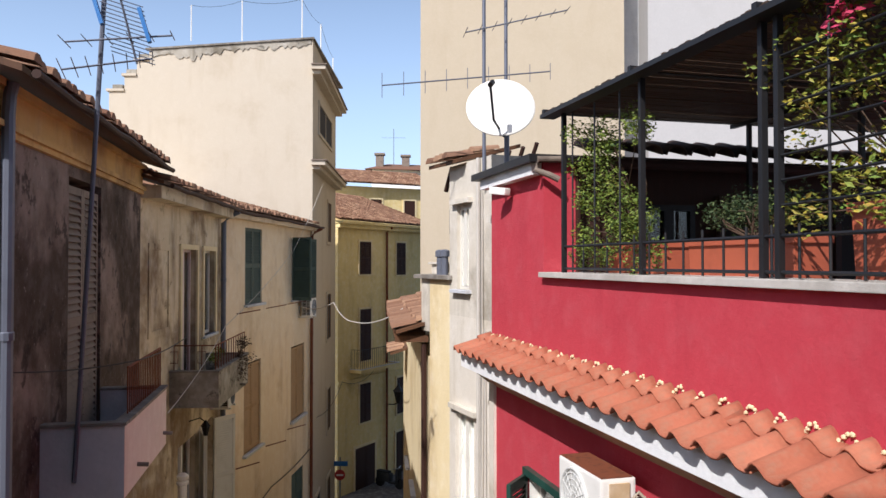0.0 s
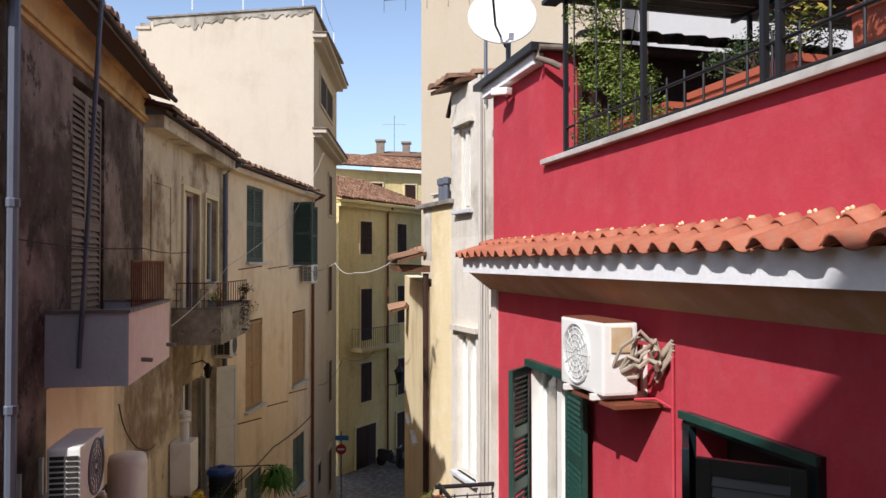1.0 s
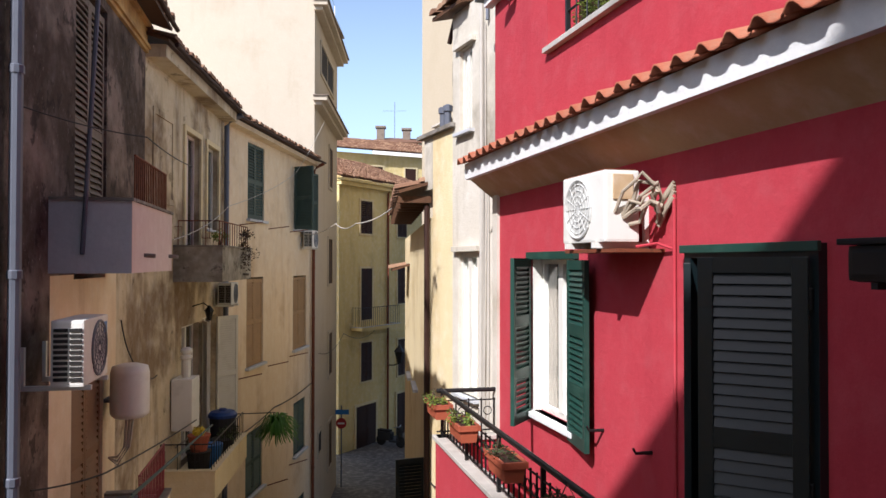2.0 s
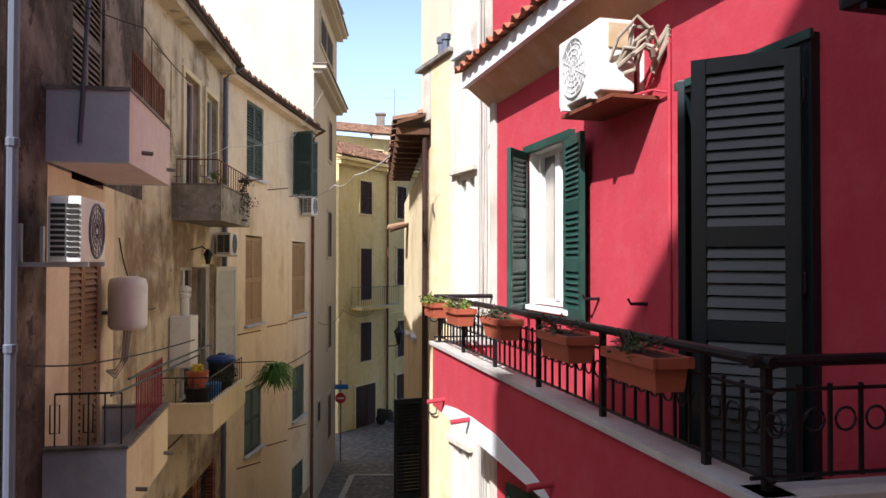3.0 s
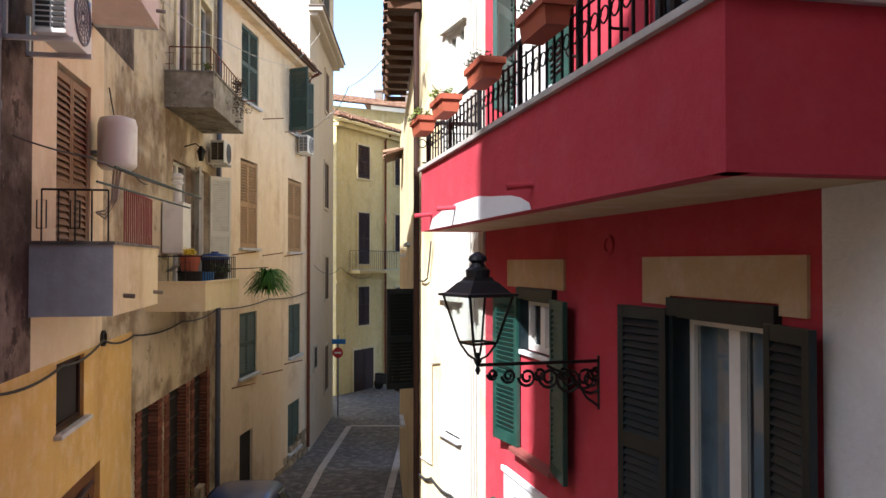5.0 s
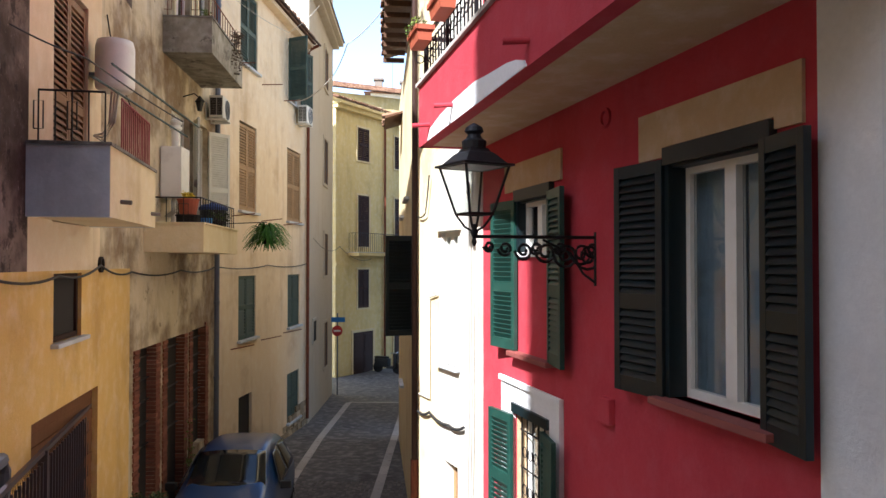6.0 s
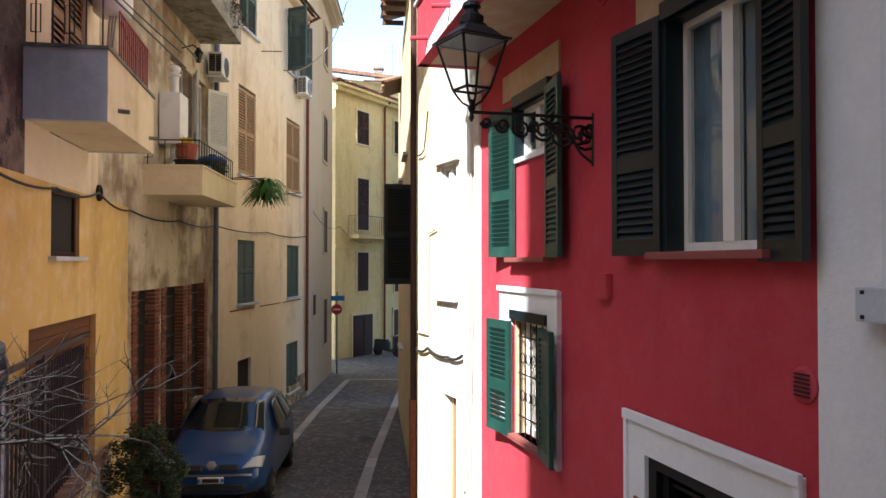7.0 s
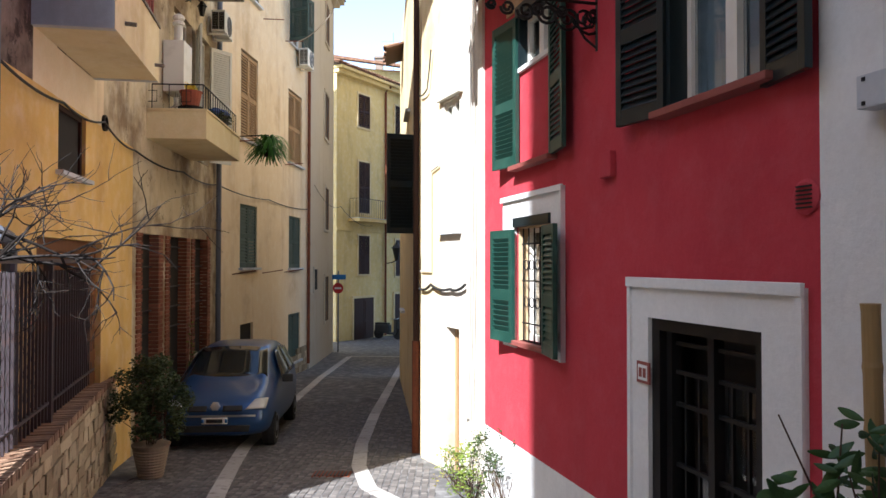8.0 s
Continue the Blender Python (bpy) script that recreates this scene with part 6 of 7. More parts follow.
for s0, s1, z0, z1 in ((1.44, 3.23, -1.62, 0.5), (5.3, 6.5, -1.7, 0.6)):
    COUNT["door"] += 1
    do = thing("door_%d" % COUNT["door"], FY.p(s0, 0, z0), "dark brown wooden double street door", "door", kind="structure")
    part("door_frame", band(FY, s0 - 0.12, s1 + 0.12, z0, z1 + 0.12, 0.06, (s0, s1, z0, z1)), M_CREAM, do)
    for a, b in ((s0, (s0 + s1) / 2 - 0.01), ((s0 + s1) / 2 + 0.01, s1)):
        bm = bmesh.new()
        FY.box(bm, a, b, 0.005, 0.04, z0, z1)
        FY.box(bm, a + 0.12, b - 0.12, 0.04, 0.055, z0 + 0.2, z0 + 0.9)
        FY.box(bm, a + 0.12, b - 0.12, 0.04, 0.055, z0 + 1.05, z1 - 0.15)
        part("leaf", bm, M_DARKWOOD, do)
lb = balcony(lemon_house, FY, 1.0, 4.6, 0.7, 4.45, 4.6, M_LEMON, M_LEMON, M_GREY, "shallow yellow balcony of the corner house")
lr = thing("balcony_railing", FY.p(2.8, 0.64, 4.63), "thin grey iron balcony railing", "railing")
bars(lr, FY, 1.05, 4.55, 0.64, 4.63, 5.6, 0.17, M_POST, r=0.012)
side_bars(lr, FY, 1.06, 0.05, 0.64, 4.63, 5.6, M_POST, 4)
bm = bmesh.new()
FY.box(bm, -0.3, 8.9, 0.0, 0.35, 11.75, 11.95)
FY.box(bm, -0.35, 8.9, 0.0, 0.55, 11.95, 12.08)
part("cornice", bm, M_LEMON, lemon_house, "deep yellow cornice")
pitched_roof(FY, -0.6, 8.9, 12.15, 0.6, 5.5, 20, lemon_house, M_CLAYROOF, 6)
downpipe(FY, 4.3, -1.6, 11.9, M_RUST, lemon_house, 0.06)
bm = bmesh.new()
FY.box(bm, 0.0, 8.9, 0.0, 0.06, 3.95, 4.1)
part("string_course", bm, M_LEMON, lemon_house)

# houses behind it
FH = Front((-7.5, 47.0), (-1.0, 50.5))
hill = house("house", "yellow house with a tiled roof behind the corner house")
part("wall", body([(-7.5, 47.0), (-1.0, 50.5), (-3, 58), (-10, 55)], G0, 14.9), M_LEMON, hill)
pitched_roof(FH, -0.8, 8.0, 15.1, 0.6, 4.0, 18, hill, M_CLAYROOF, 7)
for s in (1.2, 3.2, 5.6):
    COUNT["window"] += 1
    wo = thing("window_%d" % COUNT["window"], FH.p(s, 0, 12.9), "small dark window of a yellow house", "window", kind="structure")
    part("window_frame", band(FH, s - 0.1, s + 0.9, 12.8, 14.2, 0.05, (s, s + 0.8, 12.9, 14.1)), M_CREAM, wo)
    bm = bmesh.new()
    FH.box(bm, s, s + 0.8, 0.004, 0.02, 12.9, 14.1)
    part("pane", bm, M_DARKWOOD, wo)
far = house("house", "white house with chimneys under a low roof far off")
part("wall", body([(-5.5, 58), (3, 60), (3, 70), (-5.5, 70)], G0, 17.2), M_TRIM, far)
bm = bmesh.new()
hexa(bm, [(-6.0, 57.4, 17.2), (3.4, 59.5, 17.2), (3.4, 70.5, 17.2), (-6, 70.5, 17.2), (-4.5, 61, 18.0), (2.4, 62.5, 18.0), (2.4, 67, 18.0), (-4.5, 67, 18.0)])
part("roof", bm, M_CLAYROOF, far)
for x, y in ((-5.0, 59.5), (-3.0, 60.5), (-0.2, 61)):
    bm = bmesh.new()
    slab(bm, pose(x, y, 0), -0.3, 0.3, -0.3, 0.3, 16.5, 18.5)
    slab(bm, pose(x, y, 0), -0.4, 0.4, -0.4, 0.4, 18.5, 18.65)
    part("chimney", bm, M_GREYSH, far)
aerial("distant thin roof aerial", (-3.9, 59.5, 17.6), (-3.9, 59.5, 20.6), [((-3.9, 59.5, 19.9), (1, 0, 0), 1.8, 7, 0.8)])

# ---- white house and its neighbour along the lane ----
for s0, s1, z0, z1, lab in ((0.85, 1.4, 2.74, 4.48, "pale wooden window with a small hood"), (0.95, 1.55, 6.2, 8.05, "tall white window with closed shutters"), (1.0, 1.4, 9.65, 10.75, "bricked-in pale window")):
    w = window(FW, s0, s1, z0, z1, lab + " on the white house", frame=M_WHITESH, sill=M_GREY, depth=0.05, curtain=M_PVC)
    lintel(w, FW, s0 - 0.1, s1 + 0.12, z1 + 0.02, z1 + 0.09, M_GREYW, "hood", 0.0, 0.07)
COUNT["door"] += 1
do = thing("door_%d" % COUNT["door"], FW.p(1.2, 0, -0.55), "narrow ochre corrugated street door", "door", kind="structure")
for k in range(9):
    bm = bmesh.new()
    FW.box(bm, 0.95 + k * 0.05, 1.0 + k * 0.05 - 0.006, -0.16, -0.13 + 0.012 * (k % 2), -0.7, 1.45)
    part("slat", bm, M_DOORWOOD if k % 4 == 3 else M_TANSH, do)
bm = bmesh.new()
FW.box(bm, -0.35, 0.0, -0.6, 0.0, 9.0, 9.77)
part("pier", bm, M_GREYW, white_house, "weathered grey pier")
bm = bmesh.new()
FW.box(bm, -0.52, 0.85, -0.62, 0.07, 9.77, 9.83, 0.01)
part("coping", bm, M_CAPDARK, white_house, "blackened stone coping")
bm = bmesh.new()
FW.box(bm, -0.45, 0.1, -0.62, -0.2, 9.83, 9.98, 0.01)
FW.box(bm, -0.5, 0.3, -0.66, -0.16, 9.98, 10.01, 0.005)
part("parapet_block", bm, M_GREYW, white_house)
for s in (0.1, 0.28):
    bm = bmesh.new()
    p = FW.p(s, -0.12, 9.83)
    lathe(bm, pose(p.x, p.y, p.z), [(0.05, 0), (0.05, 0.25), (0.07, 0.26), (0.07, 0.34), (0.03, 0.36)], 10)
    part("chimney_pot", bm, M_PIPE, white_house)
FWR = Front(FW.p(0.45, 0.1, 0).xy, FW.p(2.3, 0.0, 0).xy)
pitched_roof(FWR, 0.0, 0.9, 11.34, 0.15, 1.0, 14, white_house, M_CLAYROOF, 9)
for k in range(7):
    bm = bmesh.new()
    a = FW.p(0.72, -0.05 - k * 0.22, 11.3 + k * 0.07)
    b = FW.p(0.5, -0.05 - k * 0.22, 11.0 + k * 0.07)
    tube(bm, [a, b], 0.035, 6)
    part("rafter_end", bm, M_DARKWOOD, white_house)
bm = bmesh.new()
FW.box(bm, 0.5, 0.66, -0.4, -0.1, 10.4, 10.75)
part("shutter_box", bm, M_NIGHT, white_house)
FCE = Front(FC.p(4.0, 0, 0).xy, FC.p(11.05, 0, 0).xy)
pitched_roof(FCE, 0.0, 6.9, 9.0, 0.55, 2.4, 16, side_house, M_CLAYROOF, 10)
for k in range(11):
    bm = bmesh.new()
    s = 0.2 + k * 0.65
    FCE.box(bm, s, s + 0.08, 0.0, 0.5, 8.82, 8.92)
    part("rafter", bm, M_WOOD, side_house)
w = closed_leaves(FC, 7.0, 8.0, 2.9, 4.5, M_NIGHT, "window with one dark green shutter standing open into the lane")
shutter(w, facing((-0.36, 13.1, 2.83), (-0.95, -0.35)), 0.52, 1.72, M_NIGHT, (0.5,), pitch=0.055)
for s0, z0, z1 in ((3.2, 5.2, 7.0), (3.2, 1.2, 3.0), (6.0, 5.4, 7.2)):
    closed_leaves(FC, s0, s0 + 1.0, z0, z1, M_NIGHT, "closed dark shutters in the narrow lane", M_GREY)
bm = bmesh.new()
FCX = Front(FC.p(1.5, 0, 0).xy, FC.p(3.2, 0, 0).xy)
pitched_roof(FCX, 0.0, 1.7, 7.75, 0.5, 0.6, 16, side_house, M_CLAYROOF, 12)
bm.free()
bm = bmesh.new()
tube(bm, [FC.p(10.7, 0.06, -0.7), FC.p(10.7, 0.06, 1.0), FC.p(10.7, 0.06, 8.8)], 0.045, 8)
part("downpipe", bm, M_DARKWOOD, side_house)
bm = bmesh.new()
tube(bm, [FC.p(10.7, 0.06, -0.65), FC.p(10.7, 0.06, 1.15)], 0.06, 8)
part("pipe_guard", bm, M_RUST, side_house, "brown cast iron pipe guard")


# ---- cables ----
def cable(pts, mat, label, r=0.012, sag=0.0, category="cable"):
    ob = thing("cable", pts[0], label, category)
    bm = bmesh.new()
    out = []
    for a, b in zip(pts, pts[1:]):
        a, b = Vector(a), Vector(b)
        for k in range(9):
            t = k / 9
            out.append(a.lerp(b, t) - Vector((0, 0, sag * 4 * t * (1 - t))))
    out.append(Vector(pts[-1]))
    tube(bm, out, r, 6)
    part("wire", bm, mat, ob)
    return ob


cable([FL1.p(1.1, 0.06, 3.98), FL1.p(3.0, 0.05, 3.95), FL1.p(4.6, 0.05, 4.05), FL1.p(6.3, 0.05, 3.95), FL1B.p(2.5, 0.05, 3.95), FL1B.p(5.2, 0.05, 4.0), FL2.p(4.0, 0.05, 4.02), FL2.p(8.0, 0.05, 4.05)],
      M_CABLE, "black cable looped along the house fronts", 0.014, 0.07)
cable([FL1.p(1.5, 0.1, 6.05), FL1.p(2.2, 0.5, 5.98), FL1.p(4.9, 0.95, 5.9)], M_CABLE, "thin clothes line in front of a balcony", 0.008, 0.02)
cable([FL2.p(5.5, 0.4, 8.75), (-2.9, 20.0, 8.95), (-1.9, 16, 8.75), (-0.75, 14.0, 9.15)], M_CABLEW, "pale cable slung across the lane", 0.012, 0.12)
for k, (s, top) in enumerate(((1.75, 11.3), (1.85, 10.9), (1.93, 9.2), (1.8, 8.8))):
    cable([FW.p(s, 0.03, top), FW.p(s + 0.03, 0.04, top - 2.2), FW.p(s - 0.02, 0.03, 5.4), FW.p(s + 0.02, 0.03, 2.4), FW.p(s - 0.05, 0.03, 0.4)], M_CABLEW, "cable running down the white house front", 0.008 if k else 0.028, 0.0)
cable([FW.p(0.02, 0.04, 1.95), FW.p(0.5, 0.05, 2.02), FW.p(1.2, 0.05, 1.98), FW.p(1.7, 0.05, 2.05)], M_CABLE, "thick dark cable bundle across the white house", 0.02, 0.04)
cable([FW.p(0.02, 0.04, 4.75), FW.p(0.35, 0.05, 4.78), FW.p(0.5, 0.05, 5.3)], M_CABLE, "dark cable on the white house", 0.012, 0.03)
cable([FW.p(0.03, 0.03, 2.2), FW.p(0.45, 0.03, 2.2), FW.p(0.45, 0.03, 3.6), FW.p(0.75, 0.03, 3.65)], M_CABLEW, "pale conduit on the cream corner", 0.012)
cable([FL3.p(0.5, 0.1, 4.9), (-4.4, 33, 4.8), FY.p(3.0, 0.1, 4.3)], M_CABLE, "thin wire across to the corner house", 0.01, 0.3)

cable([FL1.p(1.15, 0.12, 9.15), FL1.p(2.2, 0.85, 9.1), FL1.p(4.4, 0.95, 9.1)], M_CABLE, "thin clothes line in front of a balcony", 0.006, 0.03)
cable([FL1.p(4.3, 0.75, 8.2), FL1B.p(2.0, 0.8, 8.9), FL2.p(4.0, 0.6, 10.3), FL3.p(0.3, 0.3, 12.6)], M_CABLEW, "thin pale wire strung along the house fronts", 0.006, 0.08)
cable([FL1.p(4.8, 0.05, 7.2), FL1.p(5.2, 0.06, 6.75), FL1.p(6.2, 0.05, 6.3), FL1B.p(0.5, 0.05, 6.2)], M_CABLE, "dark wire looping over the stained wall", 0.009, 0.05)

# ---- lane: edging stones, cobbles, drain ----
def edging(name, pts, w, label):
    ob = thing(name, (pts[0][0], pts[0][1], ground_z(pts[0][1])), label, "edging", kind="structure")
    path = [Vector((x, y, 0)) for x, y in pts]
    for a, b in zip(path, path[1:]):
        n = max(1, round((b - a).length / 0.8))
        for k in range(n):
            p, q = a.lerp(b, k / n), a.lerp(b, (k + 1) / n)
            d = (q - p).normalized()
            sd = Vector((-d.y, d.x, 0)) * w / 2
            p, q = p + d * 0.006, q - d * 0.006
            bm = bmesh.new()
            c = [p - sd, p + sd, q + sd, q - sd]
            hexa(bm, [Vector((v.x, v.y, ground_z(v.y) - 0.05)) for v in c] + [Vector((v.x, v.y, ground_z(v.y) + 0.018)) for v in c])
            part("stone", bm, M_KERB, ob)
    return ob


edging("kerb_left", [(-2.2, 7.4), (-2.46, 8.68), (-2.72, 10.2), (-2.95, 11.7), (-3.12, 14.0), (-3.3, 18), (-3.45, 22), (-3.5, 29)], 0.2, "pale flush edging stones along the lane")
edging("kerb_right", [(-0.1, 7.6), (-0.47, 8.48), (-0.76, 9.0), (-1.02, 10.3), (-1.17, 12.06), (-1.25, 15.2), (-1.28, 20), (-1.3, 25.6), (-1.35, 29)], 0.2, "pale curved flush edging stones")
edging("kerb_cross", [(-3.5, 29.1), (-1.3, 29.1)], 0.18, "pale edging stones across the lane")
M_COBBLE = pieces("grey_cobble", "6d6864", "57524f", "807a74", 0.75, True, "3c3835")
M_COBBLEJ = pieces("grey_cobble_far", "6d6864", "57524f", "807a74", 0.75, False, "3c3835")
bm = bmesh.new()
hexa(bm, [(-0.042, -0.042, -0.04), (0.042, -0.042, -0.04), (0.042, 0.042, -0.04), (-0.042, 0.042, -0.04), (-0.034, -0.034, 0.008), (0.034, -0.034, 0.008), (0.034, 0.034, 0.008), (-0.034, 0.034, 0.008)])
COB = mesh_of(bm, "cobble", M_COBBLE)
rc = random.Random(31)
placed, verts, faces = 0, [], []
j = 0
y = 8.0
while y < 17.0:
    x = -4.0
    while x < 0.0:
        cx, cy = x + rc.uniform(-0.006, 0.006), y + 0.05 * math.sin(x * 4.2) + rc.uniform(-0.006, 0.006)
        z = ground_z(cy) + rc.uniform(-0.003, 0.004)
        on_lane = -3.9 - 0.05 * (y - 10) < x < 0.35 - 0.28 * max(0, min(y, 11) - 8.6) - 0.03 * max(0, y - 11)
        if on_lane:
            if -2.4 < x < -0.9 and 8.4 < y < 10.2 and placed < 300:
                piece("cobble", COB, pose(cx, cy, z, rc.uniform(-3, 3), rc.uniform(-3, 3), rc.uniform(-8, 8)), ground)
                placed += 1
            else:
                b = len(verts)
                for dx, dy, dz in ((-0.042, -0.042, -0.03), (0.042, -0.042, -0.03), (0.042, 0.042, -0.03), (-0.042, 0.042, -0.03), (-0.034, -0.034, 0.008), (0.034, -0.034, 0.008), (0.034, 0.034, 0.008), (-0.034, 0.034, 0.008)):
                    verts.append((cx + dx, cy + dy, z + dz))
                faces += [tuple(b + i for i in f) for f in ((4, 5, 6, 7), (0, 1, 5, 4), (1, 2, 6, 5), (2, 3, 7, 6), (3, 0, 4, 7))]
        x += 0.093
    y += 0.093
me = bpy.data.meshes.new("cobbles")
me.from_pydata(verts, [], faces)
me.materials.append(M_COBBLEJ)
cob = new("cobbles", me)
cob.parent = ground
tagged(cob, kind="stuff")
grate = thing("drain_grate", (-1.31, 9.78, ground_z(9.78)), "rusty iron drain grate set in the lane", "drain")
bm = bmesh.new()
slab(bm, pose(-1.31, 9.78, ground_z(9.78), -3, 0, 0), -0.24, 0.24, -0.16, 0.16, -0.02, 0.016)
part("frame", bm, M_RUST, grate)
for k in range(9):
    bm = bmesh.new()
    slab(bm, pose(-1.31 - 0.2 + k * 0.05, 9.78, ground_z(9.78), -3, 0, 0), -0.012, 0.012, -0.13, 0.13, 0.016, 0.024)
    part("bar", bm, M_IRON, grate)

# ---- low stone wall with brick capping and iron fence ----
FG = Front((-2.6, 4.2), (-4.28, 10.2))
low = thing("garden_wall", FG.p(3, 0, 0), "rough stone garden wall with brick-on-edge capping", "wall")
M_STONE = pieces("field_stone", "a8967a", "8c7a60", "bca98a", 0.9, True)
M_MORTAR = plaster("lime_mortar", "a08f74", "7d6e58", 0.5, 0.3)
bm = bmesh.new()
FG.box(bm, 0, FG.len, -0.28, -0.02, G0, 0.76)
part("core", bm, M_MORTAR, low)
rs = random.Random(77)
z = -0.5
while z < 0.7:
    s = rs.uniform(0, 0.1)
    h = rs.uniform(0.12, 0.2)
    while s < FG.len - 0.1:
        w = rs.uniform(0.14, 0.36)
        bm = bmesh.new()
        z1 = min(z + h - 0.015, 0.75)
        FG.box(bm, s, min(s + w - 0.015, FG.len), -0.06, rs.uniform(-0.012, 0.012), z, z1)
        for v in bm.verts:
            v.co += Vector((rs.uniform(-0.01, 0.01), rs.uniform(-0.014, 0.014), rs.uniform(-0.012, 0.012)))
        part("stone", bm, M_STONE, low)
        s += w
    z += h
bm = bmesh.new()
slab(bm, pose(0, 0, 0), -0.027, 0.027, -0.16, 0.16, 0, 0.075)
CAPB = mesh_of(bm, "brick", M_CAPBRICK)
n = int(FG.len / 0.066)
for k in range(n):
    piece("brick", CAPB, FG.m(0.03 + k * 0.066, -0.14 + rs.uniform(-0.005, 0.005), 0.755 + rs.uniform(-0.004, 0.004)), low)
M_FENCE = paint("worn_fence_paint", "4c4347", "63483c", 0.45, 0.3, 0.6)
fence = thing("fence", FG.p(3, -0.16, 0.83), "dark iron bar fence backed with wire mesh", "fence")
bm = bmesh.new()
slab(bm, pose(0, 0, 0), -0.011, 0.011, -0.011, 0.011, 0, 1.38)
PAL = mesh_of(bm, "bar", M_FENCE)
for k in range(46):
    piece("bar", PAL, FG.m(0.2 + k * 0.125, -0.16, 0.86), fence)
for z, h in ((1.0, 0.025), (2.31, 0.045)):
    bm = bmesh.new()
    FG.box(bm, 0.1, FG.len - 0.3, -0.18, -0.14, z, z + h)
    part("rail", bm, M_FENCE, fence)
for s in (0.3, 3.0, 5.9):
    bm = bmesh.new()
    FG.box(bm, s - 0.03, s + 0.03, -0.2, -0.12, 0.83, 2.34)
    part("post", bm, M_FENCE, fence)
bm = bmesh.new()
for k in range(80):
    s = 0.1 + k * 0.075
    tube(bm, [FG.p(s, -0.2, 0.9), FG.p(min(s + 0.5, FG.len - 0.2), -0.2, 2.25)], 0.0018, 3, False)
    tube(bm, [FG.p(min(s + 0.5, FG.len - 0.2), -0.2, 0.9), FG.p(s, -0.2, 2.25)], 0.0018, 3, False)
part("wire_mesh", bm, M_IRON, fence)

# ---- rubble footing of the yellow house ----
rs = random.Random(83)
for row in range(5):
    s = 3.9 + 0.75 * row + rs.uniform(0, 0.2)
    z = -1.25 + row * 0.19
    while s < 7.9:
        w = rs.uniform(0.2, 0.42)
        bm = bmesh.new()
        FL2.box(bm, s, s + w - 0.03, -0.05, rs.uniform(0.015, 0.045), z, z + 0.17)
        for v in bm.verts:
            v.co += Vector((rs.uniform(-0.012, 0.012), rs.uniform(-0.025, 0.025), rs.uniform(-0.02, 0.02)))
        part("stone", bm, M_STONE, yellow_house)
        s += w

# ---- potted bush ----
pot = thing("potted_bush", (-3.58, 9.6, ground_z(9.6)), "dense dull green bush in a ribbed plastic pot", "potted plant")
bm = bmesh.new()
prof = [(0.14, 0.0)]
for k in range(10):
    prof += [(0.15 + k * 0.007, 0.02 + k * 0.036), (0.158 + k * 0.007, 0.03 + k * 0.036), (0.15 + k * 0.007, 0.045 + k * 0.036)]
prof += [(0.23, 0.4), (0.24, 0.43), (0.2, 0.43)]
lathe(bm, pose(-3.58, 9.6, ground_z(9.6)), prof, 24)
M_POTG = paint("faded_brown_pot", "8c7a66", "6e5f50", 0.7)
part("pot", bm, M_POTG, pot)
rng = random.Random(51)
spots = []
for _ in range(46):
    a, h = rng.uniform(0, math.tau), rng.uniform(0.0, 1.0)
    r = 0.36 * math.sin(0.4 + 2.3 * h) * rng.uniform(0.4, 1.0) + 0.05
    spots.append((-3.58 + r * math.cos(a) * 1.15, 9.6 + r * math.sin(a), 0.06 + h * 0.98, 0.13))
bm = bmesh.new()
stems(bm, (-3.58, 9.6, 0.0), spots[:14], rng, 0.006)
part("stem", bm, M_TWIG, pot)
bm = bmesh.new()
leaf_cloud(bm, spots, 8000, 0.027, rng)
part("foliage", bm, M_LEAFD, pot)
plant("climbing_weed", "sparse green climber on the brick pier", FL1B.p(2.9, 0.1, -0.5), [(*FL1B.p(2.9 + rng.uniform(-0.15, 0.15), 0.12, rng.uniform(0.2, 1.2))[:], 0.08) for _ in range(9)], 130, 0.03, M_LEAF, rng)


# ---- bare branches over the garden wall ----
def branch(bm, p, d, length, r, depth, rg):
    pts = [p]
    q, dd = Vector(p), Vector(d).normalized()
    for k in range(5):
        dd = (dd + Vector((rg.gauss(0, 0.16), rg.gauss(0, 0.16), rg.gauss(0, 0.13)))).normalized()
        q = q + dd * length / 5
        pts.append(q.copy())
    tube(bm, pts, [r * (1 - 0.11 * k) for k in range(6)], 5)
    if depth:
        for k in range(3):
            i = rg.randint(2, 5)
            nd = (dd + Vector((rg.gauss(0, 0.6), rg.gauss(0, 0.4), rg.gauss(0, 0.5)))).normalized()
            branch(bm, pts[i], nd, length * rg.uniform(0.45, 0.7), r * 0.55, depth - 1, rg)


rg = random.Random(14)
shrub = thing("bare_shrub", (-2.6, 3.55, 0.2), "leafless shrub with thin tangled branches", "shrub")
for k in range(6):
    bm = bmesh.new()
    branch(bm, Vector((-2.42 + 0.03 * k, 3.55, 1.9 + 0.13 * k)), (0.7, 0.08, 0.8 - 0.22 * k), 0.72, 0.013, 3, rg)
    part("branch", bm, M_BARK, shrub)
bm = bmesh.new()
tube(bm, [(-2.65, 3.55, -0.2), (-2.58, 3.55, 0.9), (-2.45, 3.55, 1.8), (-2.28, 3.55, 2.6)], [0.05, 0.04, 0.025, 0.012], 8)
part("stem", bm, M_BARK, shrub)

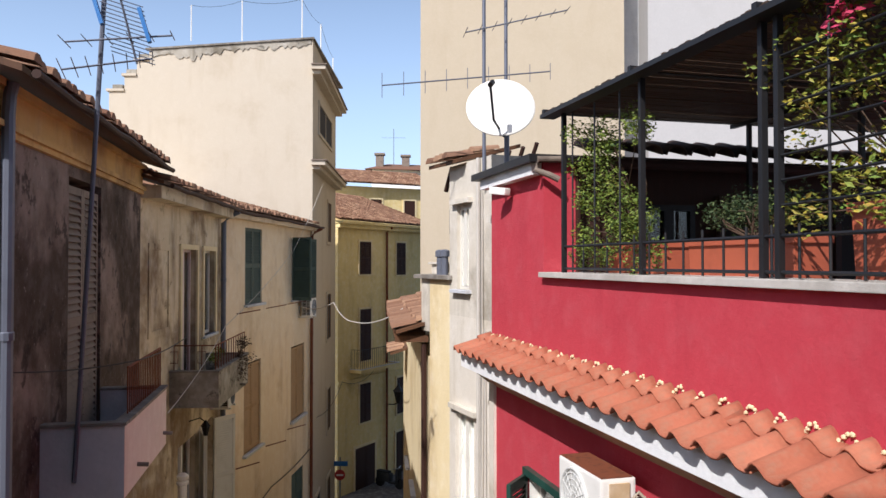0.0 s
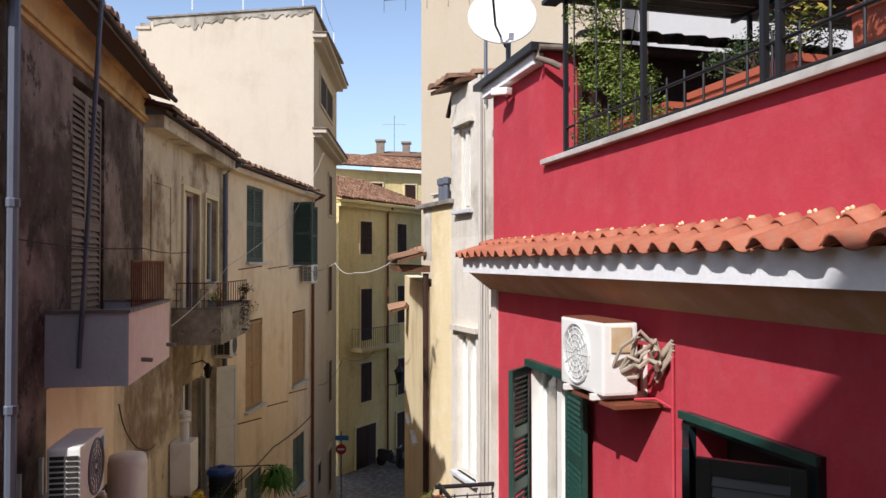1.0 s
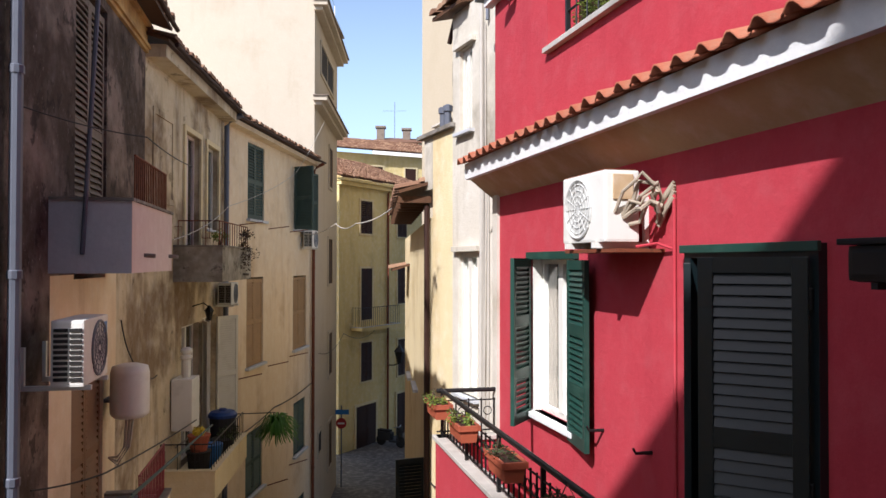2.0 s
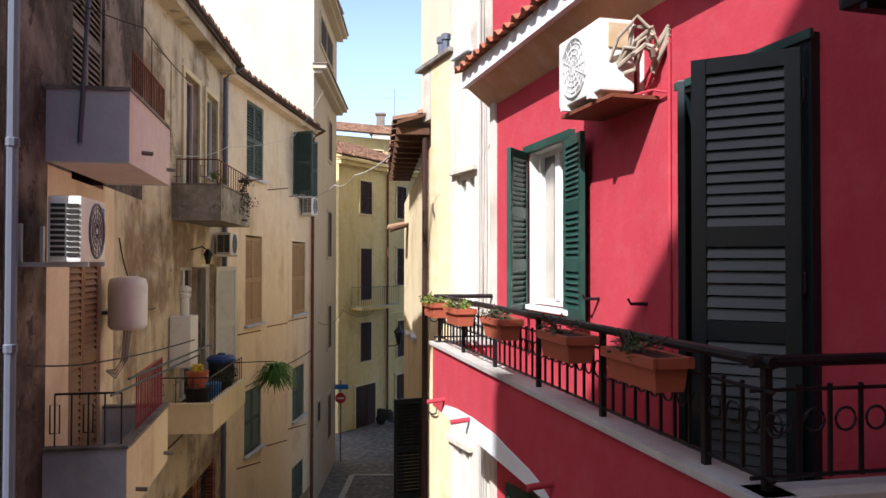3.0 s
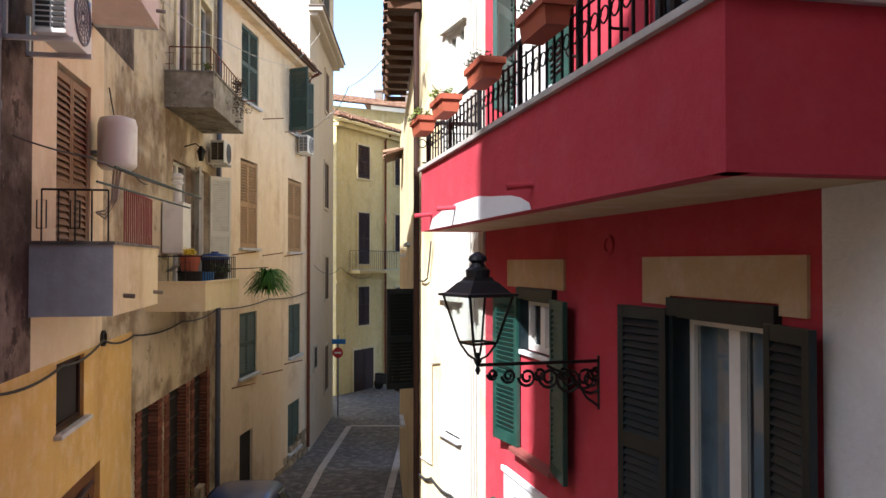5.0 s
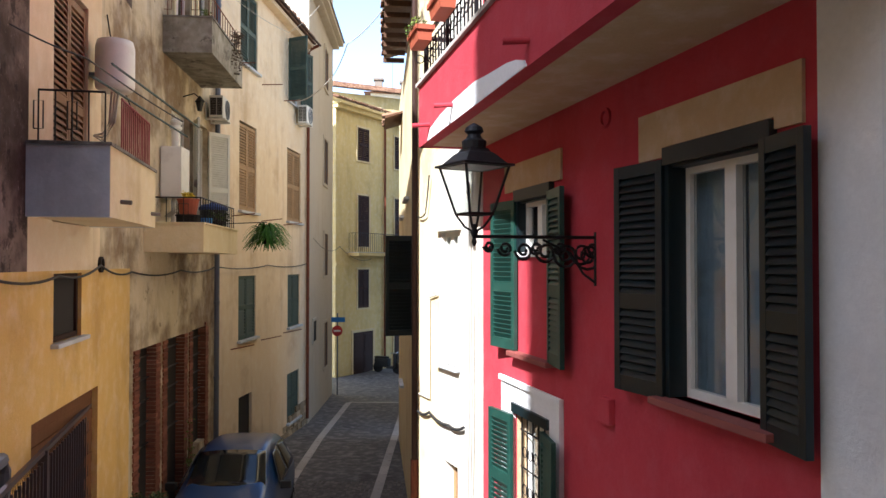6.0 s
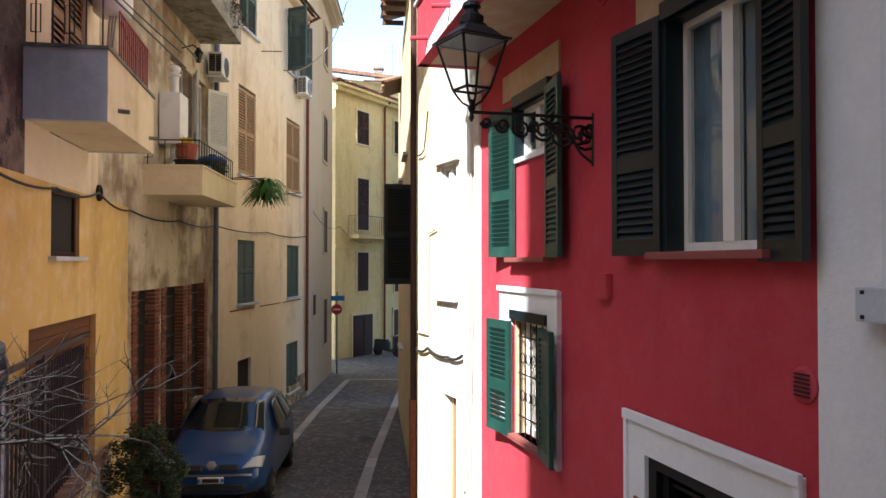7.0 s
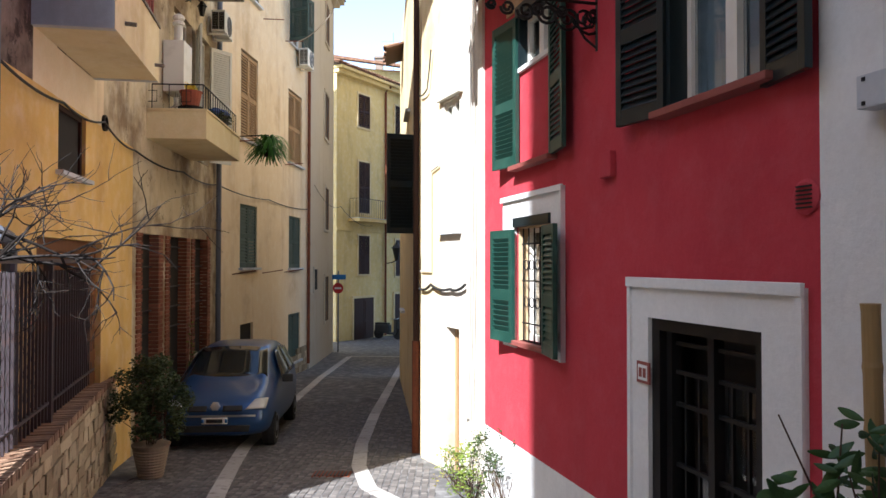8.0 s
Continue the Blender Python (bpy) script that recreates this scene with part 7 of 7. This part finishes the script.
# ---- planting by the red house and bamboo post ----
rng = random.Random(61)
for cx, cy, h, n, mat, lab in ((0.45, 8.3, 0.75, 900, M_LEAF, "light green weedy shrub against the white plinth"), (0.75, 7.6, 0.9, 700, M_LEAFD, "straggling dark green shrub against the crimson wall"), (0.3, 8.9, 0.5, 300, M_LEAFY, "yellow-green weeds at the foot of the white wall")):
    z0 = ground_z(cy)
    spots = [(cx + rng.uniform(-0.28, 0.22), cy + rng.uniform(-0.3, 0.3), z0 + rng.uniform(0.15, h), 0.09) for _ in range(22)]
    plant("wall_shrub", lab, (cx, cy, z0), spots, n, 0.022, mat, rng, category="shrub")
cane = thing("bamboo_post", (1.72, 2.75, 0.0), "thick dry bamboo cane standing upright", "bamboo cane")
bm = bmesh.new()
pts, rr = [], []
for k in range(10):
    z = 0.1 + k * 0.23
    for dz, q in ((0, 0.036), (0.02, 0.033), (0.2, 0.033)):
        pts.append((1.735 - 0.022 * (z + dz - 0.1), 2.75, z + dz))
        rr.append(q)
pts, rr = pts[:28], rr[:28]
tube(bm, pts, rr, 14)
M_BAMBOO = wood("dry_bamboo", "b09468", "86693f", 0.55)
part("cane", bm, M_BAMBOO, cane)
bm = bmesh.new()
lathe(bm, pose(1.735, 2.75, 0.02), [(0.2, 0), (0.24, 0.3), (0.22, 0.31), (0.2, 0.27), (0.04, 0.26)], 18)
part("pot", bm, M_POT, cane)
laurel = thing("laurel_plant", (1.6, 2.55, 0.2), "broad glossy green leaves beside the bamboo cane", "plant")
rl = random.Random(71)
bm = bmesh.new()
for k in range(9):
    tube(bm, [(1.62, 2.6, 0.2), (1.6 + rl.uniform(-0.15, 0.15), 2.55 + rl.uniform(-0.1, 0.1), 1.2), (1.55 + rl.uniform(-0.25, 0.3), 2.5 + rl.uniform(-0.15, 0.15), rl.uniform(1.5, 1.85))], [0.008, 0.006, 0.003], 5)
part("stem", bm, M_TWIG, laurel)
bm = bmesh.new()
for k in range(260):
    if k < 14:
        c = Vector((rl.uniform(1.18, 1.3), 2.5 + rl.uniform(-0.05, 0.05), rl.uniform(1.5, 1.63)))
    else:
        x = rl.uniform(1.38, 1.95)
        c = Vector((x, 2.5 + rl.uniform(-0.17, 0.17), rl.uniform(1.3, 1.52 + 0.28 * min(1.0, (x - 1.36) / 0.16))))
    a = Vector((rl.gauss(0, 1), rl.gauss(0, 0.6), rl.gauss(0.2, 0.5))).normalized()
    b = a.cross(Vector((rl.gauss(0, 0.4), -1, rl.gauss(0.6, 0.4)))).normalized()
    nn = a.cross(b)
    L, W = rl.uniform(0.06, 0.1), rl.uniform(0.012, 0.02)
    row = []
    for j in range(6):
        t = j / 5
        w = W * math.sin(math.pi * min(0.97, t * 0.92 + 0.04)) ** 0.8
        q = c + a * L * (t - 0.5) * 2 * 0.6 - nn * 0.02 * t * t
        row.append((bm.verts.new(q - b * w + nn * 0.005), bm.verts.new(q), bm.verts.new(q + b * w + nn * 0.005)))
    for p, q in zip(row, row[1:]):
        bm.faces.new((p[0], p[1], q[1], q[0]))
        bm.faces.new((p[1], p[2], q[2], q[1]))
M_LAUREL = pieces("laurel_leaf", "3f5a2c", "2f4722", "4f6a36", 0.35, False, "4a5a30")
part("foliage", bm, M_LAUREL, laurel, smooth=True)

# ---- household things on the cream balcony ----
M_TUBBLUE = paint("blue_plastic", "24407a", "1c3060", 0.45)
M_TUBDARK = paint("dark_plastic", "23242a", "34343a", 0.5)
def tub(name, label, s, d, z0, z1, r, mat, lid=None):
    ob = thing(name, FL1B.p(s, d, z0), label, "bin")
    p = FL1B.p(s, d, z0)
    h = z1 - z0
    bm = bmesh.new()
    lathe(bm, pose(p[0], p[1], z0), [(0.0, 0.0), (r * 0.82, 0.0), (r, h), (r * 1.06, h), (r * 1.06, h + 0.025), (r * 0.94, h + 0.025), (r * 0.8, 0.03), (0.0, 0.03)], 20)
    part("tub", bm, mat, ob)
    if lid:
        bm = bmesh.new()
        lathe(bm, pose(p[0], p[1], z1 + 0.026), [(r * 1.1, -0.02), (r * 1.1, 0.03), (r * 0.9, 0.08), (r * 0.3, 0.1), (r * 0.28, 0.13), (0.0, 0.13)], 20)
        part("lid", bm, lid, ob, "blue lid")
tub("waste_bin", "dark plastic bin with a blue lid on the balcony", 3.0, 0.5, 4.37, 5.05, 0.24, M_TUBDARK, M_TUBBLUE)

# ---- parked car ----
M_CARBLUE = Mat("blue_car_paint", 0.3, 0.35)
M_CARBLUE.colour(M_CARBLUE.mix(M_CARBLUE.times(M_CARBLUE.noise(0.3, 6), 0.25), rgb("2a4c7c"), rgb("35588a")))
M_CARBLUE.b.inputs["Coat Weight"].default_value = 0.6
M_CARBLUE = M_CARBLUE.m
M_TYRE = paint("tyre_rubber", "1c1c1d", "2c2a29", 0.85)
M_RIM = paint("alloy_rim", "9a9c9f", "707275", 0.35, 0.8)
M_CARGLASS = Mat("dark_car_glass", 0.04, 0.0, 0.8).colour(rgb("1b2226")).m
M_TRIMB = paint("black_car_trim", "1a1b1d", "2a2b2d", 0.6)
M_LENS = Mat("headlamp_lens", 0.08).colour(rgb("c4c4be")).m
CX, CY = -3.46, 13.25
CAR = pose(CX, CY, ground_z(CY) + 0.0, -2.6, 0, 4.6)
car = thing("car", (CX, CY, ground_z(CY)), "small dark blue hatchback parked against the wall", "car")
ST = [(-1.9, 0.34, 0.52, 0.60, 0.5, 0.56, 0.45), (-1.86, 0.26, 0.6, 0.70, 0.62, 0.68, 0.52), (-1.72, 0.22, 0.7, 0.8, 0.74, 0.78, 0.58), (-1.4, 0.2, 0.78, 0.93, 0.81, 0.83, 0.62), (-1.02, 0.2, 0.86, 1.03, 0.83, 0.85, 0.66),
      (-0.32, 0.2, 0.93, 1.5, 0.83, 0.85, 0.57), (0.25, 0.2, 0.95, 1.58, 0.83, 0.85, 0.57), (1.0, 0.2, 0.97, 1.56, 0.83, 0.85, 0.56), (1.55, 0.22, 0.98, 1.46, 0.81, 0.83, 0.53), (1.82, 0.28, 0.95, 1.1, 0.76, 0.78, 0.5), (1.9, 0.4, 0.8, 0.9, 0.7, 0.7, 0.46)]


def car_ring(y, zl, zb, zr, wl, wb, wr):
    half = [(0, zl), (wl * 0.85, zl), (wl, zl + 0.12), (wb, (zl + zb) / 2), (wb * 0.99, zb), (wr + (wb - wr) * 0.45, zb + (zr - zb) * 0.55), (wr, zr - 0.05 * (zr - zb)), (wr * 0.75, zr), (0, zr + 0.015)]
    return [(x, y, z) for x, z in half] + [(-x, y, z) for x, z in half[-2:0:-1]]


bm = bmesh.new()
rings = [[bm.verts.new(CAR @ Vector(p)) for p in car_ring(*s)] for s in ST]
for a, b in zip(rings, rings[1:]):
    for k in range(len(a)):
        bm.faces.new((a[k], a[(k + 1) % len(a)], b[(k + 1) % len(b)], b[k]))
bm.faces.new(rings[0])
bm.faces.new(rings[-1])
cb = part("body", bm, M_CARBLUE, car, smooth=True)
sub = cb.modifiers.new("round", "SUBSURF")
sub.levels = sub.render_levels = 2


def car_patch(name, corners, mat, label="", bulge=0.02, n=6, parent=None):
    """A curved panel over four corners, given in the car's space."""
    bm = bmesh.new()
    p00, p10, p11, p01 = [Vector(c) for c in corners]
    nn = (p10 - p00).cross(p01 - p00).normalized()
    g = []
    for i in range(n + 1):
        row = []
        for j in range(n + 1):
            u, v = i / n, j / n
            q = p00.lerp(p10, u).lerp(p01.lerp(p11, u), v) + nn * bulge * 4 * u * (1 - u)
            row.append(bm.verts.new(CAR @ q))
        g.append(row)
    for i in range(n):
        for j in range(n):
            bm.faces.new((g[i][j], g[i + 1][j], g[i + 1][j + 1], g[i][j + 1]))
    ob = part(name, bm, mat, parent or car, label, smooth=True)
    so = ob.modifiers.new("thickness", "SOLIDIFY")
    so.thickness = 0.012
    return ob


car_patch("windscreen", [(-0.64, -1.02, 1.02), (0.64, -1.02, 1.02), (0.54, -0.36, 1.475), (-0.54, -0.36, 1.475)], M_CARGLASS, "dark reflecting windscreen", 0.04)
for sg in (1, -1):
    car_patch("side_window", [(sg * 0.835, -0.72, 0.98), (sg * 0.845, 0.2, 1.02), (sg * 0.62, 0.2, 1.48), (sg * 0.64, -0.3, 1.42)], M_CARGLASS, "dark front side window", 0.012 * sg)
    car_patch("side_window", [(sg * 0.845, 0.28, 1.02), (sg * 0.83, 1.2, 1.04), (sg * 0.62, 1.15, 1.44), (sg * 0.62, 0.28, 1.48)], M_CARGLASS, "dark rear side window", 0.012 * sg)
    car_patch("headlight", [(sg * 0.45, -1.9, 0.65), (sg * 0.73, -1.81, 0.65), (sg * 0.76, -1.69, 0.8), (sg * 0.58, -1.8, 0.79)], M_LENS, "clear headlamp", 0.03 * sg)
    car_patch("grille", [(sg * 0.12, -1.95, 0.63), (sg * 0.4, -1.925, 0.63), (sg * 0.4, -1.88, 0.71), (sg * 0.12, -1.905, 0.71)], M_TRIMB, "black grille slot", 0.004)
    bm = bmesh.new()
    slab(bm, CAR @ pose(sg * 0.93, -0.75, 1.0, 0, 0, sg * 10), -0.09, 0.09, -0.05, 0.06, -0.06, 0.07, 0.03)
    part("wing_mirror", bm, M_TRIMB, car)
    for y in (-1.24, 1.24):
        bm = bmesh.new()
        lathe(bm, CAR @ pose(sg * 0.73, y, 0.3, 0, 90 * sg, 0), [(0.2, -0.1), (0.3, -0.09), (0.31, 0.0), (0.3, 0.09), (0.2, 0.1)], 24)
        wh = part("wheel", bm, M_TYRE, car)
        bm = bmesh.new()
        lathe(bm, CAR @ pose(sg * 0.73, y, 0.3, 0, 90 * sg, 0), [(0.19, 0.09), (0.2, 0.104), (0.12, 0.09), (0.05, 0.108), (0.02, 0.11)], 14)
        part("rim", bm, M_RIM, wh)
car_patch("lower_intake", [(-0.5, -1.9, 0.32), (0.5, -1.9, 0.32), (0.52, -1.895, 0.42), (-0.52, -1.895, 0.42)], M_TRIMB, "black lower intake", 0.01)
car_patch("bumper_strip", [(-0.6, -1.905, 0.545), (0.6, -1.905, 0.545), (0.6, -1.905, 0.575), (-0.6, -1.905, 0.575)], M_RIM, "thin bright bumper strip", 0.012)
np_ob = car_patch("number_plate", [(-0.19, -1.925, 0.445), (0.19, -1.925, 0.445), (0.19, -1.925, 0.54), (-0.19, -1.925, 0.54)], M_PVC, "white number plate with plain bars", 0.0)
for x0, x1, mt in ((-0.19, -0.155, M_BLUE), (0.155, 0.19, M_BLUE), (-0.12, 0.12, M_TRIMB)):
    car_patch("plate_bar", [(x0, -1.94, 0.465), (x1, -1.94, 0.465), (x1, -1.94, 0.52), (x0, -1.94, 0.52)], mt, "", 0.0, 2, np_ob)
bm = bmesh.new()
lathe(bm, CAR @ pose(0, -1.885, 0.7, 70, 0, 0), [(0.075, 0), (0.075, 0.015), (0.05, 0.02)], 6)
part("badge", bm, M_RIM, car, "plain bright badge shape")
bm = bmesh.new()
tube(bm, [CAR @ Vector(p) for p in ((-0.4, -1.07, 1.02), (0.0, -1.0, 1.06), (0.45, -0.97, 1.08))], 0.01, 5)
part("wiper", bm, M_TRIMB, car)

# ---- far end: lantern, scooter, road signs ----
fl = thing("street_lamp", FY.p(4.6, 0, 2.2), "small black lantern on a bracket at the corner house", "street lamp")
bm = bmesh.new()
p = FY.p(4.2, 0.9, 0)
tube(bm, [FY.p(4.5, 0, 2.3), FY.p(4.3, 0.5, 2.35), (p.x, p.y, 2.5)], 0.03, 6)
part("arm", bm, M_IRON, fl)
bm = bmesh.new()
lathe(bm, pose(p.x, p.y, 0), [(0.12, 2.5), (0.26, 3.1), (0.32, 3.12), (0.12, 3.35), (0.05, 3.5)], 6)
part("lantern", bm, M_POST, fl)
sc = thing("scooter", (-2.75, 39.2, ground_z(39)), "dark motor scooter parked by the corner house", "scooter")
SC = pose(-2.75, 39.2, ground_z(39.2), 0, 0, 60)
for y in (-0.6, 0.6):
    bm = bmesh.new()
    lathe(bm, SC @ pose(0, y, 0.28, 0, 90, 0), [(0.18, -0.06), (0.28, -0.05), (0.28, 0.05), (0.18, 0.06)], 18)
    part("wheel", bm, M_TYRE, sc)
bm = bmesh.new()
slab(bm, SC, -0.17, 0.17, -0.1, 0.75, 0.3, 0.75, 0.08)
slab(bm, SC, -0.2, 0.2, -0.62, -0.45, 0.3, 1.05, 0.06)
slab(bm, SC, -0.16, 0.16, -0.5, 0.0, 0.25, 0.35)
part("bodywork", bm, M_TRIMB, sc)
bm = bmesh.new()
slab(bm, SC, -0.15, 0.15, 0.0, 0.75, 0.75, 0.84, 0.03)
part("seat", bm, M_TYRE, sc)
bm = bmesh.new()
tube(bm, [SC @ Vector((-0.35, -0.42, 1.08)), SC @ Vector((0, -0.52, 1.05)), SC @ Vector((0.35, -0.42, 1.08))], 0.02, 6)
part("handlebar", bm, M_RIM, sc)
M_SIGNRED = paint("red_sign_paint", "b02a2a", "8c2424", 0.5)
sg = thing("road_sign", FL3.p(6.6, 0.3, ground_z(31)), "blue and red road signs on a grey post", "road sign")
bm = bmesh.new()
q = FL3.p(6.7, 0.25, 0)
tube(bm, [(q.x, q.y, ground_z(31)), (q.x, q.y, 2.0)], 0.03, 8)
part("post", bm, M_PIPE, sg)
bm = bmesh.new()
slab(bm, pose(q.x, q.y - 0.05, 1.72), -0.25, 0.32, -0.01, 0.01, -0.08, 0.12)
part("blue_panel", bm, M_BLUE, sg)
bm = bmesh.new()
lathe(bm, pose(q.x, q.y - 0.06, 1.28, 90), [(0.22, 0), (0.22, 0.012), (0.2, 0.016)], 20)
part("red_disc", bm, M_SIGNRED, sg)
bm = bmesh.new()
slab(bm, pose(q.x, q.y - 0.085, 1.28), -0.14, 0.14, -0.004, 0.004, -0.035, 0.035)
part("white_bar", bm, M_TRIM, sg)

# ---- groups of alike things ----
GROUPS = {"flower_box_plant": "plants in the railing boxes", "air_conditioner": "outdoor air conditioners", "clothes_line_bracket": "brackets on the yellow house", "balcony": "balconies of the left row",
          "balcony_railing": "iron balcony railings", "cable": "cables on the house fronts", "pot": "pots on the cream balcony", "wall_shrub": "shrubs by the red house", "wall_vent": "vents in the red wall", "drying_pole": "drying poles", "tv_aerial": "roof aerials"}
for ob in list(scene.objects):
    stem = ob.name.split(".")[0]
    if ob.parent is None and stem in GROUPS:
        tagged(ob, group=GROUPS[stem])
    elif ob.parent is None and stem == "planter":
        tagged(ob, group="flower boxes on the railing" if "hung" in ob["label"] else "terrace troughs")
